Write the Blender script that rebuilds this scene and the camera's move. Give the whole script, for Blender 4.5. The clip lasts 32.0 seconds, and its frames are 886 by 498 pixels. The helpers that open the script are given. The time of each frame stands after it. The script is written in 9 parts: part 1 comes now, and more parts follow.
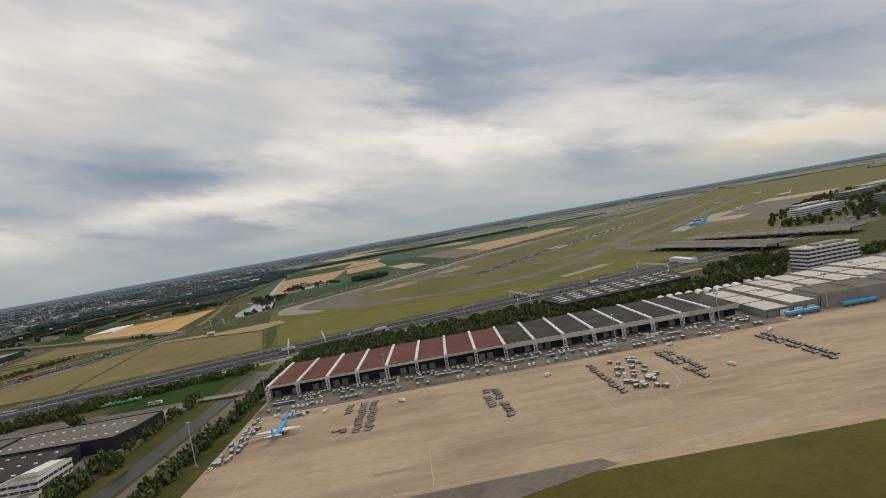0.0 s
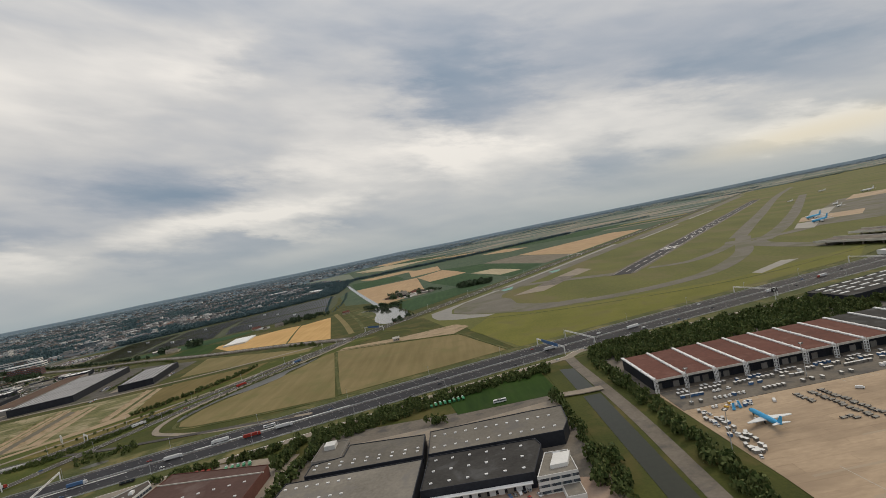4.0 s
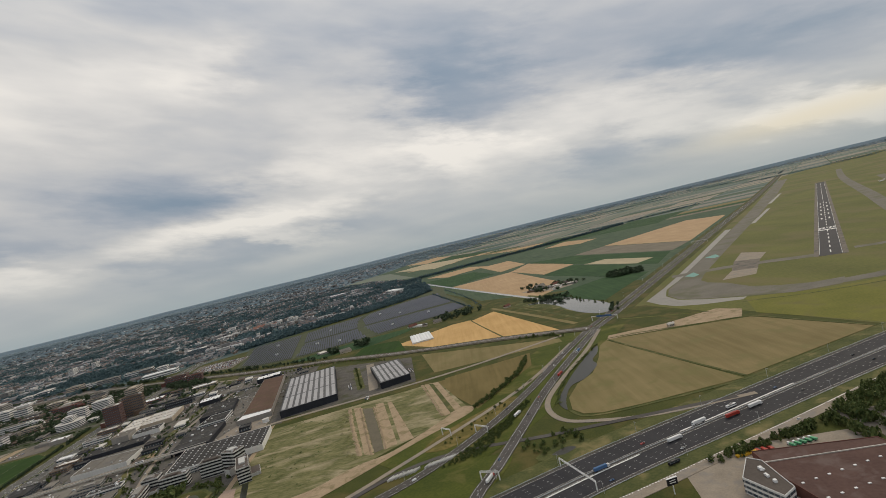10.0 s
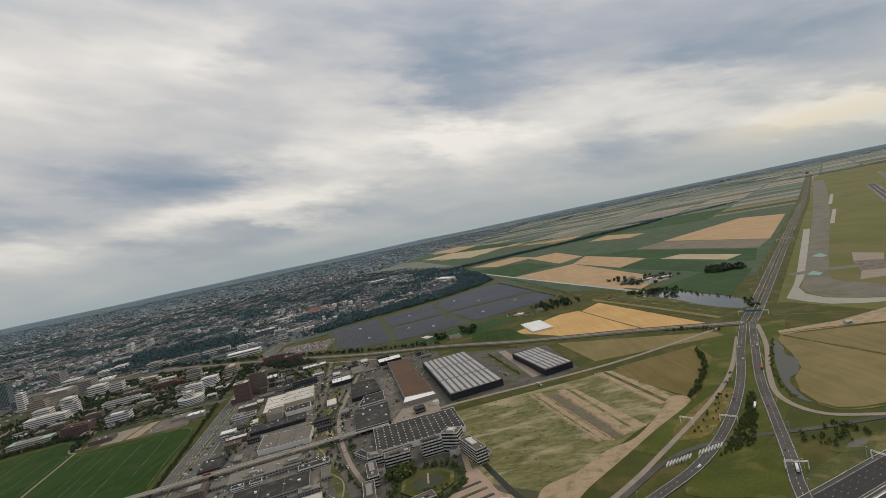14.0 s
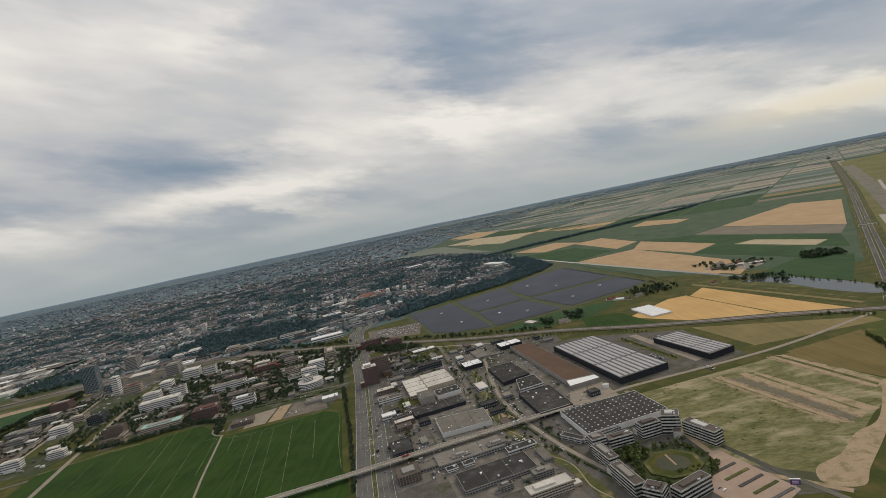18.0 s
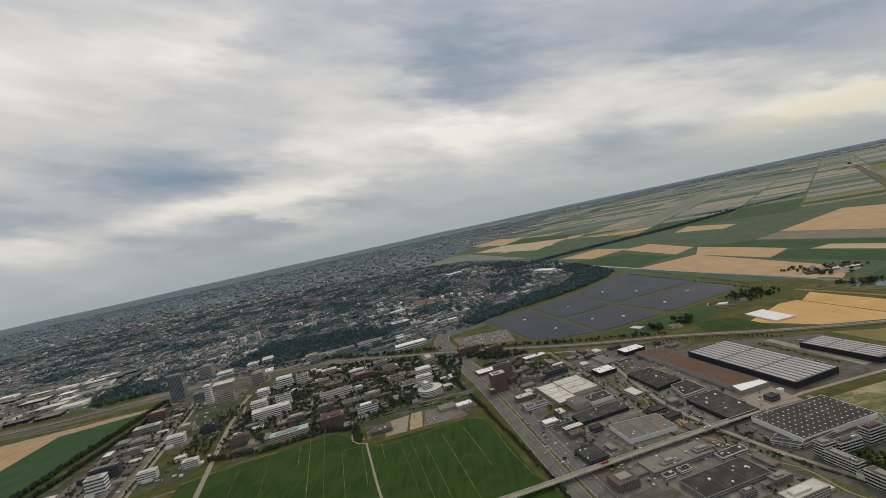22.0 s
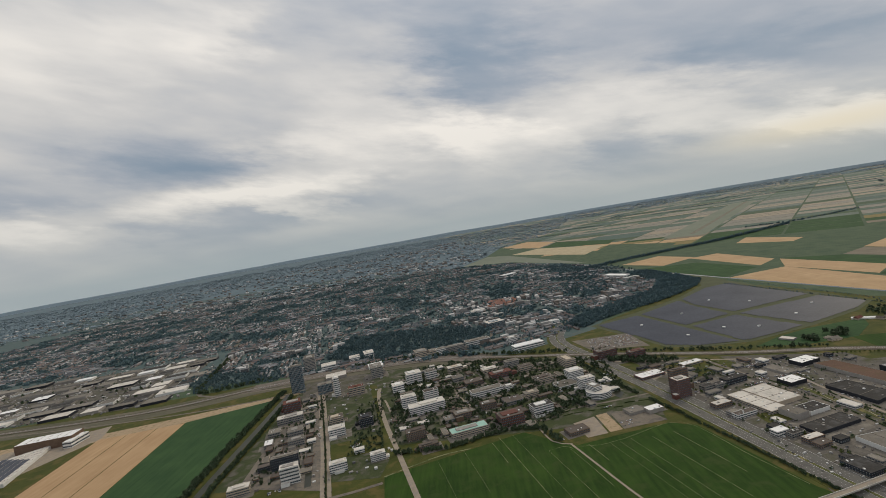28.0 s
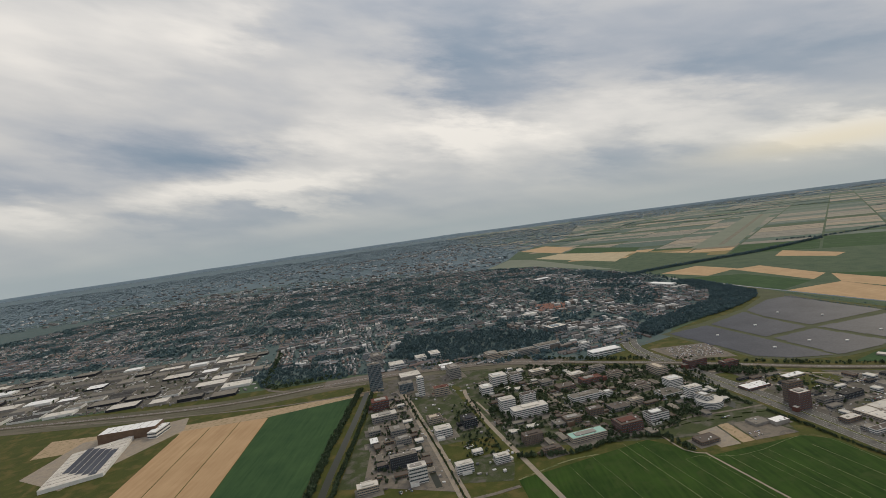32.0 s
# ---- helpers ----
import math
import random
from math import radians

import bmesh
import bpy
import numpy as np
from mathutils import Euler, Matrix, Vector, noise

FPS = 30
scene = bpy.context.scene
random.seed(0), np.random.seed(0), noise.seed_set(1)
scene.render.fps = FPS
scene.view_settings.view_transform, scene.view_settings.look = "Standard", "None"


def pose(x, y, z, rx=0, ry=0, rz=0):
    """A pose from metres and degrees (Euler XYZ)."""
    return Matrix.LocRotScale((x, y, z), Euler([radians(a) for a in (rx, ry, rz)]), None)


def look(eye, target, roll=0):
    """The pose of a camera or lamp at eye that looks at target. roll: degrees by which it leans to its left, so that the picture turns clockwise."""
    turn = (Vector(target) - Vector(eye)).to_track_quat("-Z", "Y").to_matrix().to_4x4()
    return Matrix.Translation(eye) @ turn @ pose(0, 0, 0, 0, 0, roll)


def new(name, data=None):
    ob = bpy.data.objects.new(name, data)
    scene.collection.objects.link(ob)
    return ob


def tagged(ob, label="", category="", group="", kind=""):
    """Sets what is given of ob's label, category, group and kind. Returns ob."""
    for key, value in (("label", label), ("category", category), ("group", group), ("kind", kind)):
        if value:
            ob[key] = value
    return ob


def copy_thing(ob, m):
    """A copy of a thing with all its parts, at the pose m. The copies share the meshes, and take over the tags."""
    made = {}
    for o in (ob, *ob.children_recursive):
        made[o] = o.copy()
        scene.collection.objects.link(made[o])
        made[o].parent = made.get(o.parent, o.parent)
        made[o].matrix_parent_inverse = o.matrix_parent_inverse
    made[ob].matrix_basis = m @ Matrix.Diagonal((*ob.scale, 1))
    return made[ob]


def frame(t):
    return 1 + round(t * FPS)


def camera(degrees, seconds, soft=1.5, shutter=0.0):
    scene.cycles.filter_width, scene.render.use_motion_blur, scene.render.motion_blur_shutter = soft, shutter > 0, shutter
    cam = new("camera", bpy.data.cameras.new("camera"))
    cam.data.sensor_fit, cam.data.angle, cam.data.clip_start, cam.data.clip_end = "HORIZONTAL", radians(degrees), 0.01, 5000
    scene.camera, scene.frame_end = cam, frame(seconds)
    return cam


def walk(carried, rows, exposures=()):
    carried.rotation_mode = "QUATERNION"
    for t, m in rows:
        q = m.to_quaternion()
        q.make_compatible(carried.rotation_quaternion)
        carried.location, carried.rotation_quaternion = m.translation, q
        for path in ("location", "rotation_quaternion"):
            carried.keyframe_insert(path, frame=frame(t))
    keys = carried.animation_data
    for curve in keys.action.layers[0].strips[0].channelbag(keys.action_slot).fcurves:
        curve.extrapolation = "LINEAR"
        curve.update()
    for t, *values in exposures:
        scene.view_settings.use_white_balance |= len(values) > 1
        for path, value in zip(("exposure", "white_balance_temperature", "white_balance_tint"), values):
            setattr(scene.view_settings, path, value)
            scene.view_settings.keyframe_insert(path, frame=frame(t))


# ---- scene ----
# The place is a plan at one fifth of life size: 1 unit is 5 m. So the flight
# keeps within the camera's greatest speed and the horizon within its reach.
cam = camera(83.55, 32.0, 0.8)
ROWS = [
    (0.0, 0.00, 0.50, 22.31, 87.90, 10.01, -0.98),
    (0.5, -7.53, 0.84, 23.37, 88.02, 9.71, -0.87),
    (1.0, -15.01, 1.08, 24.42, 88.24, 9.64, -0.74),
    (1.5, -22.04, 1.22, 25.44, 88.51, 9.74, -0.57),
    (2.0, -29.58, 1.31, 26.45, 88.90, 9.95, -0.35),
    (2.5, -37.08, 1.34, 27.41, 89.34, 10.33, -0.16),
    (3.0, -44.67, 1.33, 28.44, 89.60, 10.70, 0.03),
    (3.5, -52.29, 1.27, 29.52, 89.56, 11.05, 0.22),
    (5.5, -83.20, -1.02, 35.82, 88.05, 12.97, 0.27),
    (6.0, -91.27, -0.92, 37.22, 88.43, 13.23, 0.25),
    (6.5, -99.25, -0.77, 38.60, 89.13, 13.57, 0.17),
    (7.0, -107.20, -0.72, 40.09, 89.72, 13.75, 0.15),
    (7.5, -115.02, -0.67, 41.49, 90.10, 13.95, 0.16),
    (8.0, -122.98, -0.62, 42.97, 90.05, 14.00, 0.16),
    (8.5, -130.73, -0.40, 44.35, 89.84, 14.07, 0.26),
    (9.0, -138.60, -0.52, 45.97, 89.48, 13.97, 0.35),
    (9.5, -146.43, -0.50, 47.47, 89.19, 13.94, 0.40),
    (10.0, -154.13, -0.43, 48.84, 89.06, 13.79, 0.45),
    (10.5, -161.85, -0.45, 50.42, 88.94, 13.57, 0.44),
    (11.0, -169.49, -0.48, 51.84, 88.98, 13.40, 0.42),
    (11.5, -177.24, -0.65, 53.54, 88.96, 13.07, 0.38),
    (12.0, -184.86, -0.73, 55.05, 88.97, 12.80, 0.38),
    (12.5, -192.64, -1.00, 56.89, 88.87, 12.44, 0.44),
    (13.0, -200.38, -1.17, 58.62, 88.69, 12.20, 0.53),
    (13.5, -208.07, -1.34, 60.34, 88.37, 12.00, 0.68),
    (14.0, -215.83, -1.56, 61.97, 87.92, 11.87, 0.85),
    (14.5, -223.45, -1.74, 63.58, 87.38, 11.87, 0.99),
    (16.5, -254.64, -2.12, 69.96, 85.99, 11.62, 0.99),
    (17.0, -262.29, -2.19, 71.46, 86.04, 11.66, 0.95),
    (17.5, -269.90, -2.30, 72.95, 86.12, 11.69, 0.92),
    (18.0, -277.57, -2.32, 74.35, 86.27, 11.81, 0.89),
    (18.5, -285.17, -2.43, 75.84, 86.38, 11.92, 0.89),
    (19.0, -292.79, -2.39, 77.23, 86.52, 12.07, 0.92),
    (19.5, -300.35, -2.41, 78.71, 86.64, 12.19, 0.98),
    (20.0, -308.02, -2.42, 80.11, 86.76, 12.30, 1.00),
    (20.5, -315.58, -2.53, 81.55, 86.89, 12.36, 1.02),
    (21.0, -323.16, -2.53, 83.09, 86.99, 12.34, 1.03),
    (21.5, -331.34, -2.68, 84.75, 87.10, 12.23, 1.09),
    (22.0, -338.79, -2.73, 86.21, 87.23, 12.21, 1.14),
    (22.5, -346.39, -2.84, 87.66, 87.34, 12.10, 1.18),
    (23.0, -353.95, -2.89, 89.09, 87.40, 12.02, 1.19),
    (23.5, -361.51, -3.00, 90.48, 87.42, 11.90, 1.18),
    (24.0, -369.05, -3.05, 92.02, 87.39, 11.72, 1.16),
    (24.5, -376.57, -3.13, 93.45, 87.40, 11.50, 1.19),
    (25.0, -384.12, -3.16, 95.04, 87.39, 11.28, 1.21),
    (25.5, -391.71, -3.35, 96.39, 87.39, 11.01, 1.24),
    (27.5, -422.27, -3.60, 102.10, 87.20, 10.02, 1.28),
    (28.0, -429.75, -3.74, 103.18, 87.23, 9.79, 1.29),
    (28.5, -437.35, -3.81, 104.44, 87.19, 9.56, 1.29),
    (29.0, -445.00, -3.93, 105.71, 87.15, 9.32, 1.29),
    (29.5, -452.68, -4.04, 107.09, 87.11, 9.07, 1.31),
    (30.0, -460.30, -4.16, 108.26, 87.11, 8.83, 1.32),
    (30.5, -468.11, -4.33, 109.51, 87.15, 8.55, 1.28),
    (31.0, -475.76, -4.40, 110.73, 87.21, 8.27, 1.27),
    (31.5, -483.52, -4.57, 111.98, 87.27, 7.99, 1.24),
    (32.0, -491.41, -4.65, 113.04, 87.34, 7.73, 1.19),
]
walk(cam, [(t, pose(x, y, z, rx, ry, rz)) for t, x, y, z, rx, ry, rz in ROWS])

# ---------------------------------------------------------------- sky and sun
world = bpy.data.worlds.new("world")
scene.world = world
world.use_nodes = True
SUN_AZ, SUN_EL = 40.0, 42.0


class Nodes:
    """Short hand for building a node tree."""

    def __init__(self, tree):
        self.tree = tree
        tree.nodes.clear()

    def add(self, kind, settings=None, **inputs):
        n = self.tree.nodes.new(kind)
        for k, v in (settings or {}).items():
            setattr(n, k, v)
        for k, v in inputs.items():
            self.put(n.inputs[k.replace("_", " ")], v)
        return n

    def put(self, socket, v):
        if isinstance(v, bpy.types.NodeSocket):
            self.tree.links.new(v, socket)
        else:
            socket.default_value = v

    def math(self, op, a, b=0.0, c=0.0):
        n = self.tree.nodes.new("ShaderNodeMath")
        n.operation = op
        for s, v in zip(n.inputs, (a, b, c)):
            self.put(s, v)
        return n.outputs[0]

    def mix(self, fac, a, b, how="MIX"):
        n = self.tree.nodes.new("ShaderNodeMix")
        n.data_type, n.blend_type = "RGBA", how
        self.put(n.inputs[0], fac)
        self.put(n.inputs[6], a)
        self.put(n.inputs[7], b)
        return n.outputs[2]

    def ramp(self, fac, stops):
        n = self.tree.nodes.new("ShaderNodeValToRGB")
        self.put(n.inputs[0], fac)
        el = n.color_ramp.elements
        while len(el) < len(stops):
            el.new(0.5)
        for e, (p, c) in zip(el, stops):
            e.position, e.color = p, c if len(c) == 4 else (*c, 1)
        return n.outputs[0]


def grey(v):
    return (v, v, v, 1)


def build_sky():
    n = Nodes(world.node_tree)
    way = n.add("ShaderNodeTexCoord").outputs["Generated"]
    sep = n.add("ShaderNodeSeparateXYZ", Vector=way).outputs
    az = n.math("ARCTAN2", sep[0], sep[1])
    el = n.math("ARCSINE", sep[2])
    up = n.math("MAXIMUM", sep[2], 0.0)
    # the cloud sheet: streets in perspective on a level layer
    flat = n.math("ADD", up, 0.16)
    cx, cy = n.math("DIVIDE", sep[0], flat), n.math("DIVIDE", sep[1], flat)
    spot = n.add("ShaderNodeCombineXYZ", X=n.math("MULTIPLY", cx, 0.55), Y=cy, Z=0.0).outputs[0]
    big = n.add("ShaderNodeTexNoise", Vector=spot, Scale=0.8, Detail=4.0, Roughness=0.45, Distortion=0.3).outputs[0]
    wide = n.add("ShaderNodeCombineXYZ", X=n.math("MULTIPLY_ADD", az, 3.0, n.math("MULTIPLY", el, 2.5)), Y=n.math("MULTIPLY_ADD", el, 9.0, n.math("MULTIPLY", az, 0.9)), Z=0.0).outputs[0]
    bands = n.add("ShaderNodeTexNoise", Vector=wide, Scale=1.3, Detail=4.0, Roughness=0.42, Distortion=0.25).outputs[0]
    puff = n.add("ShaderNodeTexNoise", Vector=wide, Scale=3.6, Detail=4.0, Roughness=0.45, Distortion=0.4).outputs[0]
    light = n.math("ADD", n.math("MULTIPLY_ADD", big, 0.22, 0.15), n.math("ADD", n.math("MULTIPLY", bands, 0.30), n.math("MULTIPLY", puff, 0.12)))
    # ragged edges: the thick places are torn along the wind
    tear = n.add("ShaderNodeTexNoise", Vector=wide, Scale=2.4, Detail=5.0, Roughness=0.6).outputs["Color"]
    torn = n.add("ShaderNodeSeparateXYZ", Vector=tear).outputs
    az_t = n.math("MULTIPLY_ADD", n.math("SUBTRACT", torn[0], 0.5), 0.38, az)
    el_t = n.math("MULTIPLY_ADD", n.math("SUBTRACT", torn[1], 0.5), 0.085, el)
    # thick and thin places of this day's cloud: bearing, height, spread, spread, slant, weight
    for a, e, sa, se, t, w in CLOUDS:
        x, y = n.math("SUBTRACT", az_t, radians(a)), n.math("SUBTRACT", el_t, radians(e))
        c, s = math.cos(radians(t)), math.sin(radians(t))
        u = n.math("DIVIDE", n.math("MULTIPLY_ADD", x, c, n.math("MULTIPLY", y, s)), radians(sa))
        v = n.math("DIVIDE", n.math("MULTIPLY_ADD", y, c, n.math("MULTIPLY", x, -s)), radians(se))
        r2 = n.math("MULTIPLY_ADD", u, u, n.math("MULTIPLY", v, v))
        light = n.math("MULTIPLY_ADD", n.math("EXPONENT", n.math("MULTIPLY", r2, -1.0)), w, light)
    cloud = n.ramp(light, [(0.23, (0.215, 0.275, 0.345)), (0.41, (0.375, 0.398, 0.435)), (0.555, (0.56, 0.548, 0.532)), (0.76, (0.85, 0.80, 0.73))])
    # hazy strip low down, warmer towards the sun
    warm = n.math("EXPONENT", n.math("MULTIPLY", n.math("POWER", n.math("DIVIDE", n.math("SUBTRACT", az, radians(38)), 0.16), 2.0), -1.0))
    low = n.math("EXPONENT", n.math("MULTIPLY", n.math("POWER", n.math("DIVIDE", n.math("SUBTRACT", el, radians(3.1)), radians(1.1)), 2.0), -1.0))
    cloud = n.mix(n.math("MULTIPLY", n.math("MULTIPLY", warm, low), 0.55), cloud, (0.90, 0.74, 0.47, 1))
    haze = n.math("EXPONENT", n.math("MULTIPLY", n.math("MAXIMUM", el, 0.0), -20.0))
    cloud = n.mix(n.math("MULTIPLY", haze, 0.78), cloud, (0.335, 0.40, 0.42, 1))
    # an overcast sky is brighter overhead
    lift = n.math("MULTIPLY_ADD", n.math("POWER", up, 1.6), 0.75, 1.0)
    cloud = n.mix(1.0, cloud, n.add("ShaderNodeCombineColor", Red=lift, Green=lift, Blue=lift).outputs[0], "MULTIPLY")
    clear = n.add("ShaderNodeTexSky", dict(sky_type="NISHITA", sun_disc=False, sun_elevation=radians(SUN_EL), sun_rotation=radians(SUN_AZ)))
    blue = n.mix(1.0, clear.outputs[0], grey(0.08), "MULTIPLY")
    sky = n.mix(0.93, blue, cloud)
    bg = n.add("ShaderNodeBackground", Color=sky, Strength=1.0)
    n.tree.links.new(bg.outputs[0], n.add("ShaderNodeOutputWorld").inputs[0])


CLOUDS = [
    (5.3, 16.6, 9.1, 5.4, -6, -0.36),
    (-9.3, 11.0, 15.0, 2.4, 0, 0.23),
    (20.3, 8.7, 13.7, 5.0, 1, 0.25),
    (-27.4, 10.8, 9.0, 1.9, -1, -0.24),
    (-19.5, 6.9, 11.1, 1.6, 0, 0.34),
    (-16.7, 4.2, 5.4, 0.7, -12, 0.22),
    (32.7, 11.3, 10.5, 2.9, -12, -0.23),
    (-23.2, 21.8, 7.0, 3.0, 4, 0.16),
    (19.1, 5.3, 5.7, 2.8, -12, -0.24),
    (-40.7, 18.2, 11.7, 6.7, 9, 0.13),
    (-35.3, 6.0, 8.9, 1.3, -15, -0.17),
    (-20.4, 4.5, 9.5, 1.3, -7, -0.16),
    (40.1, 3.0, 8.1, 1.1, -12, 0.37),
    (3.1, 10.1, 7.4, 2.7, -12, 0.30),
    (-38.6, 6.1, 9.3, 1.3, -2, 0.20),
    (-2.3, 16.6, 15.6, 3.2, -1, 0.17),
    (33.0, 23.0, 15.0, 6.0, -8, -0.10),
    (-36.0, 24.0, 12.0, 5.0, 6, 0.08),
]
build_sky()

sun = new("sun", bpy.data.lights.new("sun", "SUN"))
sun.data.energy, sun.data.angle, sun.data.color = 1.2, radians(16), (1.0, 0.85, 0.62)
away = Vector((math.sin(radians(SUN_AZ)) * math.cos(radians(SUN_EL)), math.cos(radians(SUN_AZ)) * math.cos(radians(SUN_EL)), math.sin(radians(SUN_EL))))
sun.matrix_world = look(away * 900, (0, 0, 0))

# ---------------------------------------------------------------- materials


def material(name, build):
    m = bpy.data.materials.new(name)
    m.use_nodes = True
    n = Nodes(m.node_tree)
    shader = n.add("ShaderNodeBsdfPrincipled")
    n.tree.links.new(shader.outputs[0], n.add("ShaderNodeOutputMaterial").inputs[0])
    build(n, shader)
    return m


def where(n, turn=0.0, stretch=(1, 1, 1), local=False):
    co = n.add("ShaderNodeTexCoord").outputs["Object"] if local else n.add("ShaderNodeNewGeometry").outputs["Position"]
    mp = n.add("ShaderNodeMapping", dict(vector_type="POINT"), Vector=co)
    mp.inputs["Rotation"].default_value = (0, 0, radians(turn))
    mp.inputs["Scale"].default_value = stretch
    return mp.outputs[0]


def surface(name, low, high, fine=4.0, coarse=0.25, rough=0.85, bump=0.0, spread=0.0, metal=0.0, stain=None, stain_at=0.6, stain_scale=0.08, turn=0.0, stretch=(1, 1, 1), spec=0.14):
    """A matt surface: two scales of grain between two colours, optional stains, and a spread of tone from piece to piece."""

    def build(n, s):
        co = where(n, turn, stretch)
        a = n.add("ShaderNodeTexNoise", Vector=co, Scale=fine, Detail=4.0, Roughness=0.6).outputs[0]
        b = n.add("ShaderNodeTexNoise", Vector=co, Scale=coarse, Detail=3.0, Roughness=0.55).outputs[0]
        f = n.math("ADD", n.math("MULTIPLY", a, 0.5), n.math("MULTIPLY", b, 0.5))
        col = n.ramp(f, [(0.32, low), (0.68, high)])
        if stain:
            c = n.add("ShaderNodeTexNoise", Vector=co, Scale=stain_scale, Detail=5.0, Roughness=0.6, Distortion=0.4).outputs[0]
            col = n.mix(n.ramp(c, [(stain_at - 0.08, grey(0)), (stain_at + 0.08, grey(0.85))]), col, (*stain, 1))
        if spread:
            rnd = n.add("ShaderNodeObjectInfo").outputs["Random"]
            tone = n.math("MULTIPLY_ADD", rnd, 2 * spread, 1 - spread)
            col = n.mix(1.0, col, n.add("ShaderNodeCombineColor", Red=tone, Green=tone, Blue=tone).outputs[0], "MULTIPLY")
        n.put(s.inputs["Base Color"], col)
        s.inputs["Roughness"].default_value, s.inputs["Metallic"].default_value = rough, metal
        s.inputs["Specular IOR Level"].default_value = spec
        if bump:
            bp = n.add("ShaderNodeBump", Strength=0.6, Distance=bump, Height=a)
            n.put(s.inputs["Normal"], bp.outputs[0])

    return material(name, build)


def islands(name, colours, rough=0.8, grain=3.0, leafy=False):
    """One colour out of a few for each loose piece of a joined mesh."""

    def build(n, s):
        rnd = n.add("ShaderNodeNewGeometry").outputs["Random Per Island"]
        k = len(colours)
        col = n.ramp(rnd, [(i / k, c) for i, c in enumerate(colours)])
        n.tree.nodes[-1].color_ramp.interpolation = "LINEAR" if leafy else "CONSTANT"
        co = where(n)
        a = n.add("ShaderNodeTexNoise", Vector=co, Scale=grain, Detail=3.0).outputs[0]
        b = n.add("ShaderNodeTexNoise", Vector=co, Scale=0.06, Detail=2.0).outputs[0]
        tone = n.math("ADD", n.math("MULTIPLY", a, 0.7), n.math("MULTIPLY_ADD", b, 0.7, 0.3))
        col = n.mix(1.0, col, n.add("ShaderNodeCombineColor", Red=tone, Green=tone, Blue=tone).outputs[0], "MULTIPLY")
        n.put(s.inputs["Base Color"], col)
        s.inputs["Roughness"].default_value = rough
        s.inputs["Specular IOR Level"].default_value = 0.2

    return material(name, build)


def crop(name, low, high, turn, rows=1.2, rough=0.9, bare=None):
    """A field: drilled rows along one direction, tramlines and uneven growth."""

    def build(n, s):
        co = where(n, turn)
        w = n.add("ShaderNodeTexWave", dict(wave_type="BANDS", bands_direction="X"), Vector=co, Scale=rows, Distortion=1.0, Detail=1.0).outputs["Fac"]
        long = n.add("ShaderNodeTexNoise", Vector=where(n, turn, (1, 0.06, 1)), Scale=0.5, Detail=4.0, Roughness=0.6).outputs[0]
        b = n.add("ShaderNodeTexNoise", Vector=co, Scale=0.05, Detail=4.0, Roughness=0.6).outputs[0]
        f = n.math("ADD", n.math("MULTIPLY", w, 0.02), n.math("ADD", n.math("MULTIPLY", long, 0.46), n.math("MULTIPLY", b, 0.45)))
        col = n.ramp(f, [(0.36, low), (0.62, high)])
        if bare:
            c = n.add("ShaderNodeTexNoise", Vector=co, Scale=0.12, Detail=5.0, Roughness=0.65, Distortion=0.6).outputs[0]
            col = n.mix(n.ramp(c, [(0.52, grey(0)), (0.66, grey(0.8))]), col, (*bare, 1))
        n.put(s.inputs["Base Color"], col)
        s.inputs["Roughness"].default_value = rough
        s.inputs["Specular IOR Level"].default_value = 0.15

    return material(name, build)


def glazing(name, tint=(0.03, 0.04, 0.05), rough=0.12, bars=0.55):
    """Window glass with slim pale uprights at an even spacing."""

    def build(n, s):
        rnd = n.add("ShaderNodeTexNoise", Vector=where(n), Scale=2.0, Detail=1.0).outputs[0]
        col = n.ramp(rnd, [(0.3, tint), (0.7, tuple(v * 2.2 for v in tint))])
        sep = n.add("ShaderNodeSeparateXYZ", Vector=where(n, -15)).outputs
        run = n.math("ADD", sep[0], sep[1])
        bar = n.math("LESS_THAN", n.math("FRACT", n.math("DIVIDE", run, 0.9)), 0.2)
        n.put(s.inputs["Base Color"], n.mix(n.math("MULTIPLY", bar, bars), col, (0.5, 0.49, 0.47, 1)))
        s.inputs["Roughness"].default_value = rough
        s.inputs["Specular IOR Level"].default_value = 0.6

    return material(name, build)


def still_water(name, tint, rough=0.1, spec=0.5):
    def build(n, s):
        a = n.add("ShaderNodeTexNoise", Vector=where(n), Scale=1.5, Detail=3.0).outputs[0]
        n.put(s.inputs["Base Color"], n.ramp(a, [(0.3, tint), (0.7, tuple(v * 1.3 for v in tint))]))
        s.inputs["Roughness"].default_value = rough
        s.inputs["Specular IOR Level"].default_value = spec
        bp = n.add("ShaderNodeBump", Strength=0.15, Distance=0.02, Height=a)
        n.put(s.inputs["Normal"], bp.outputs[0])

    return material(name, build)


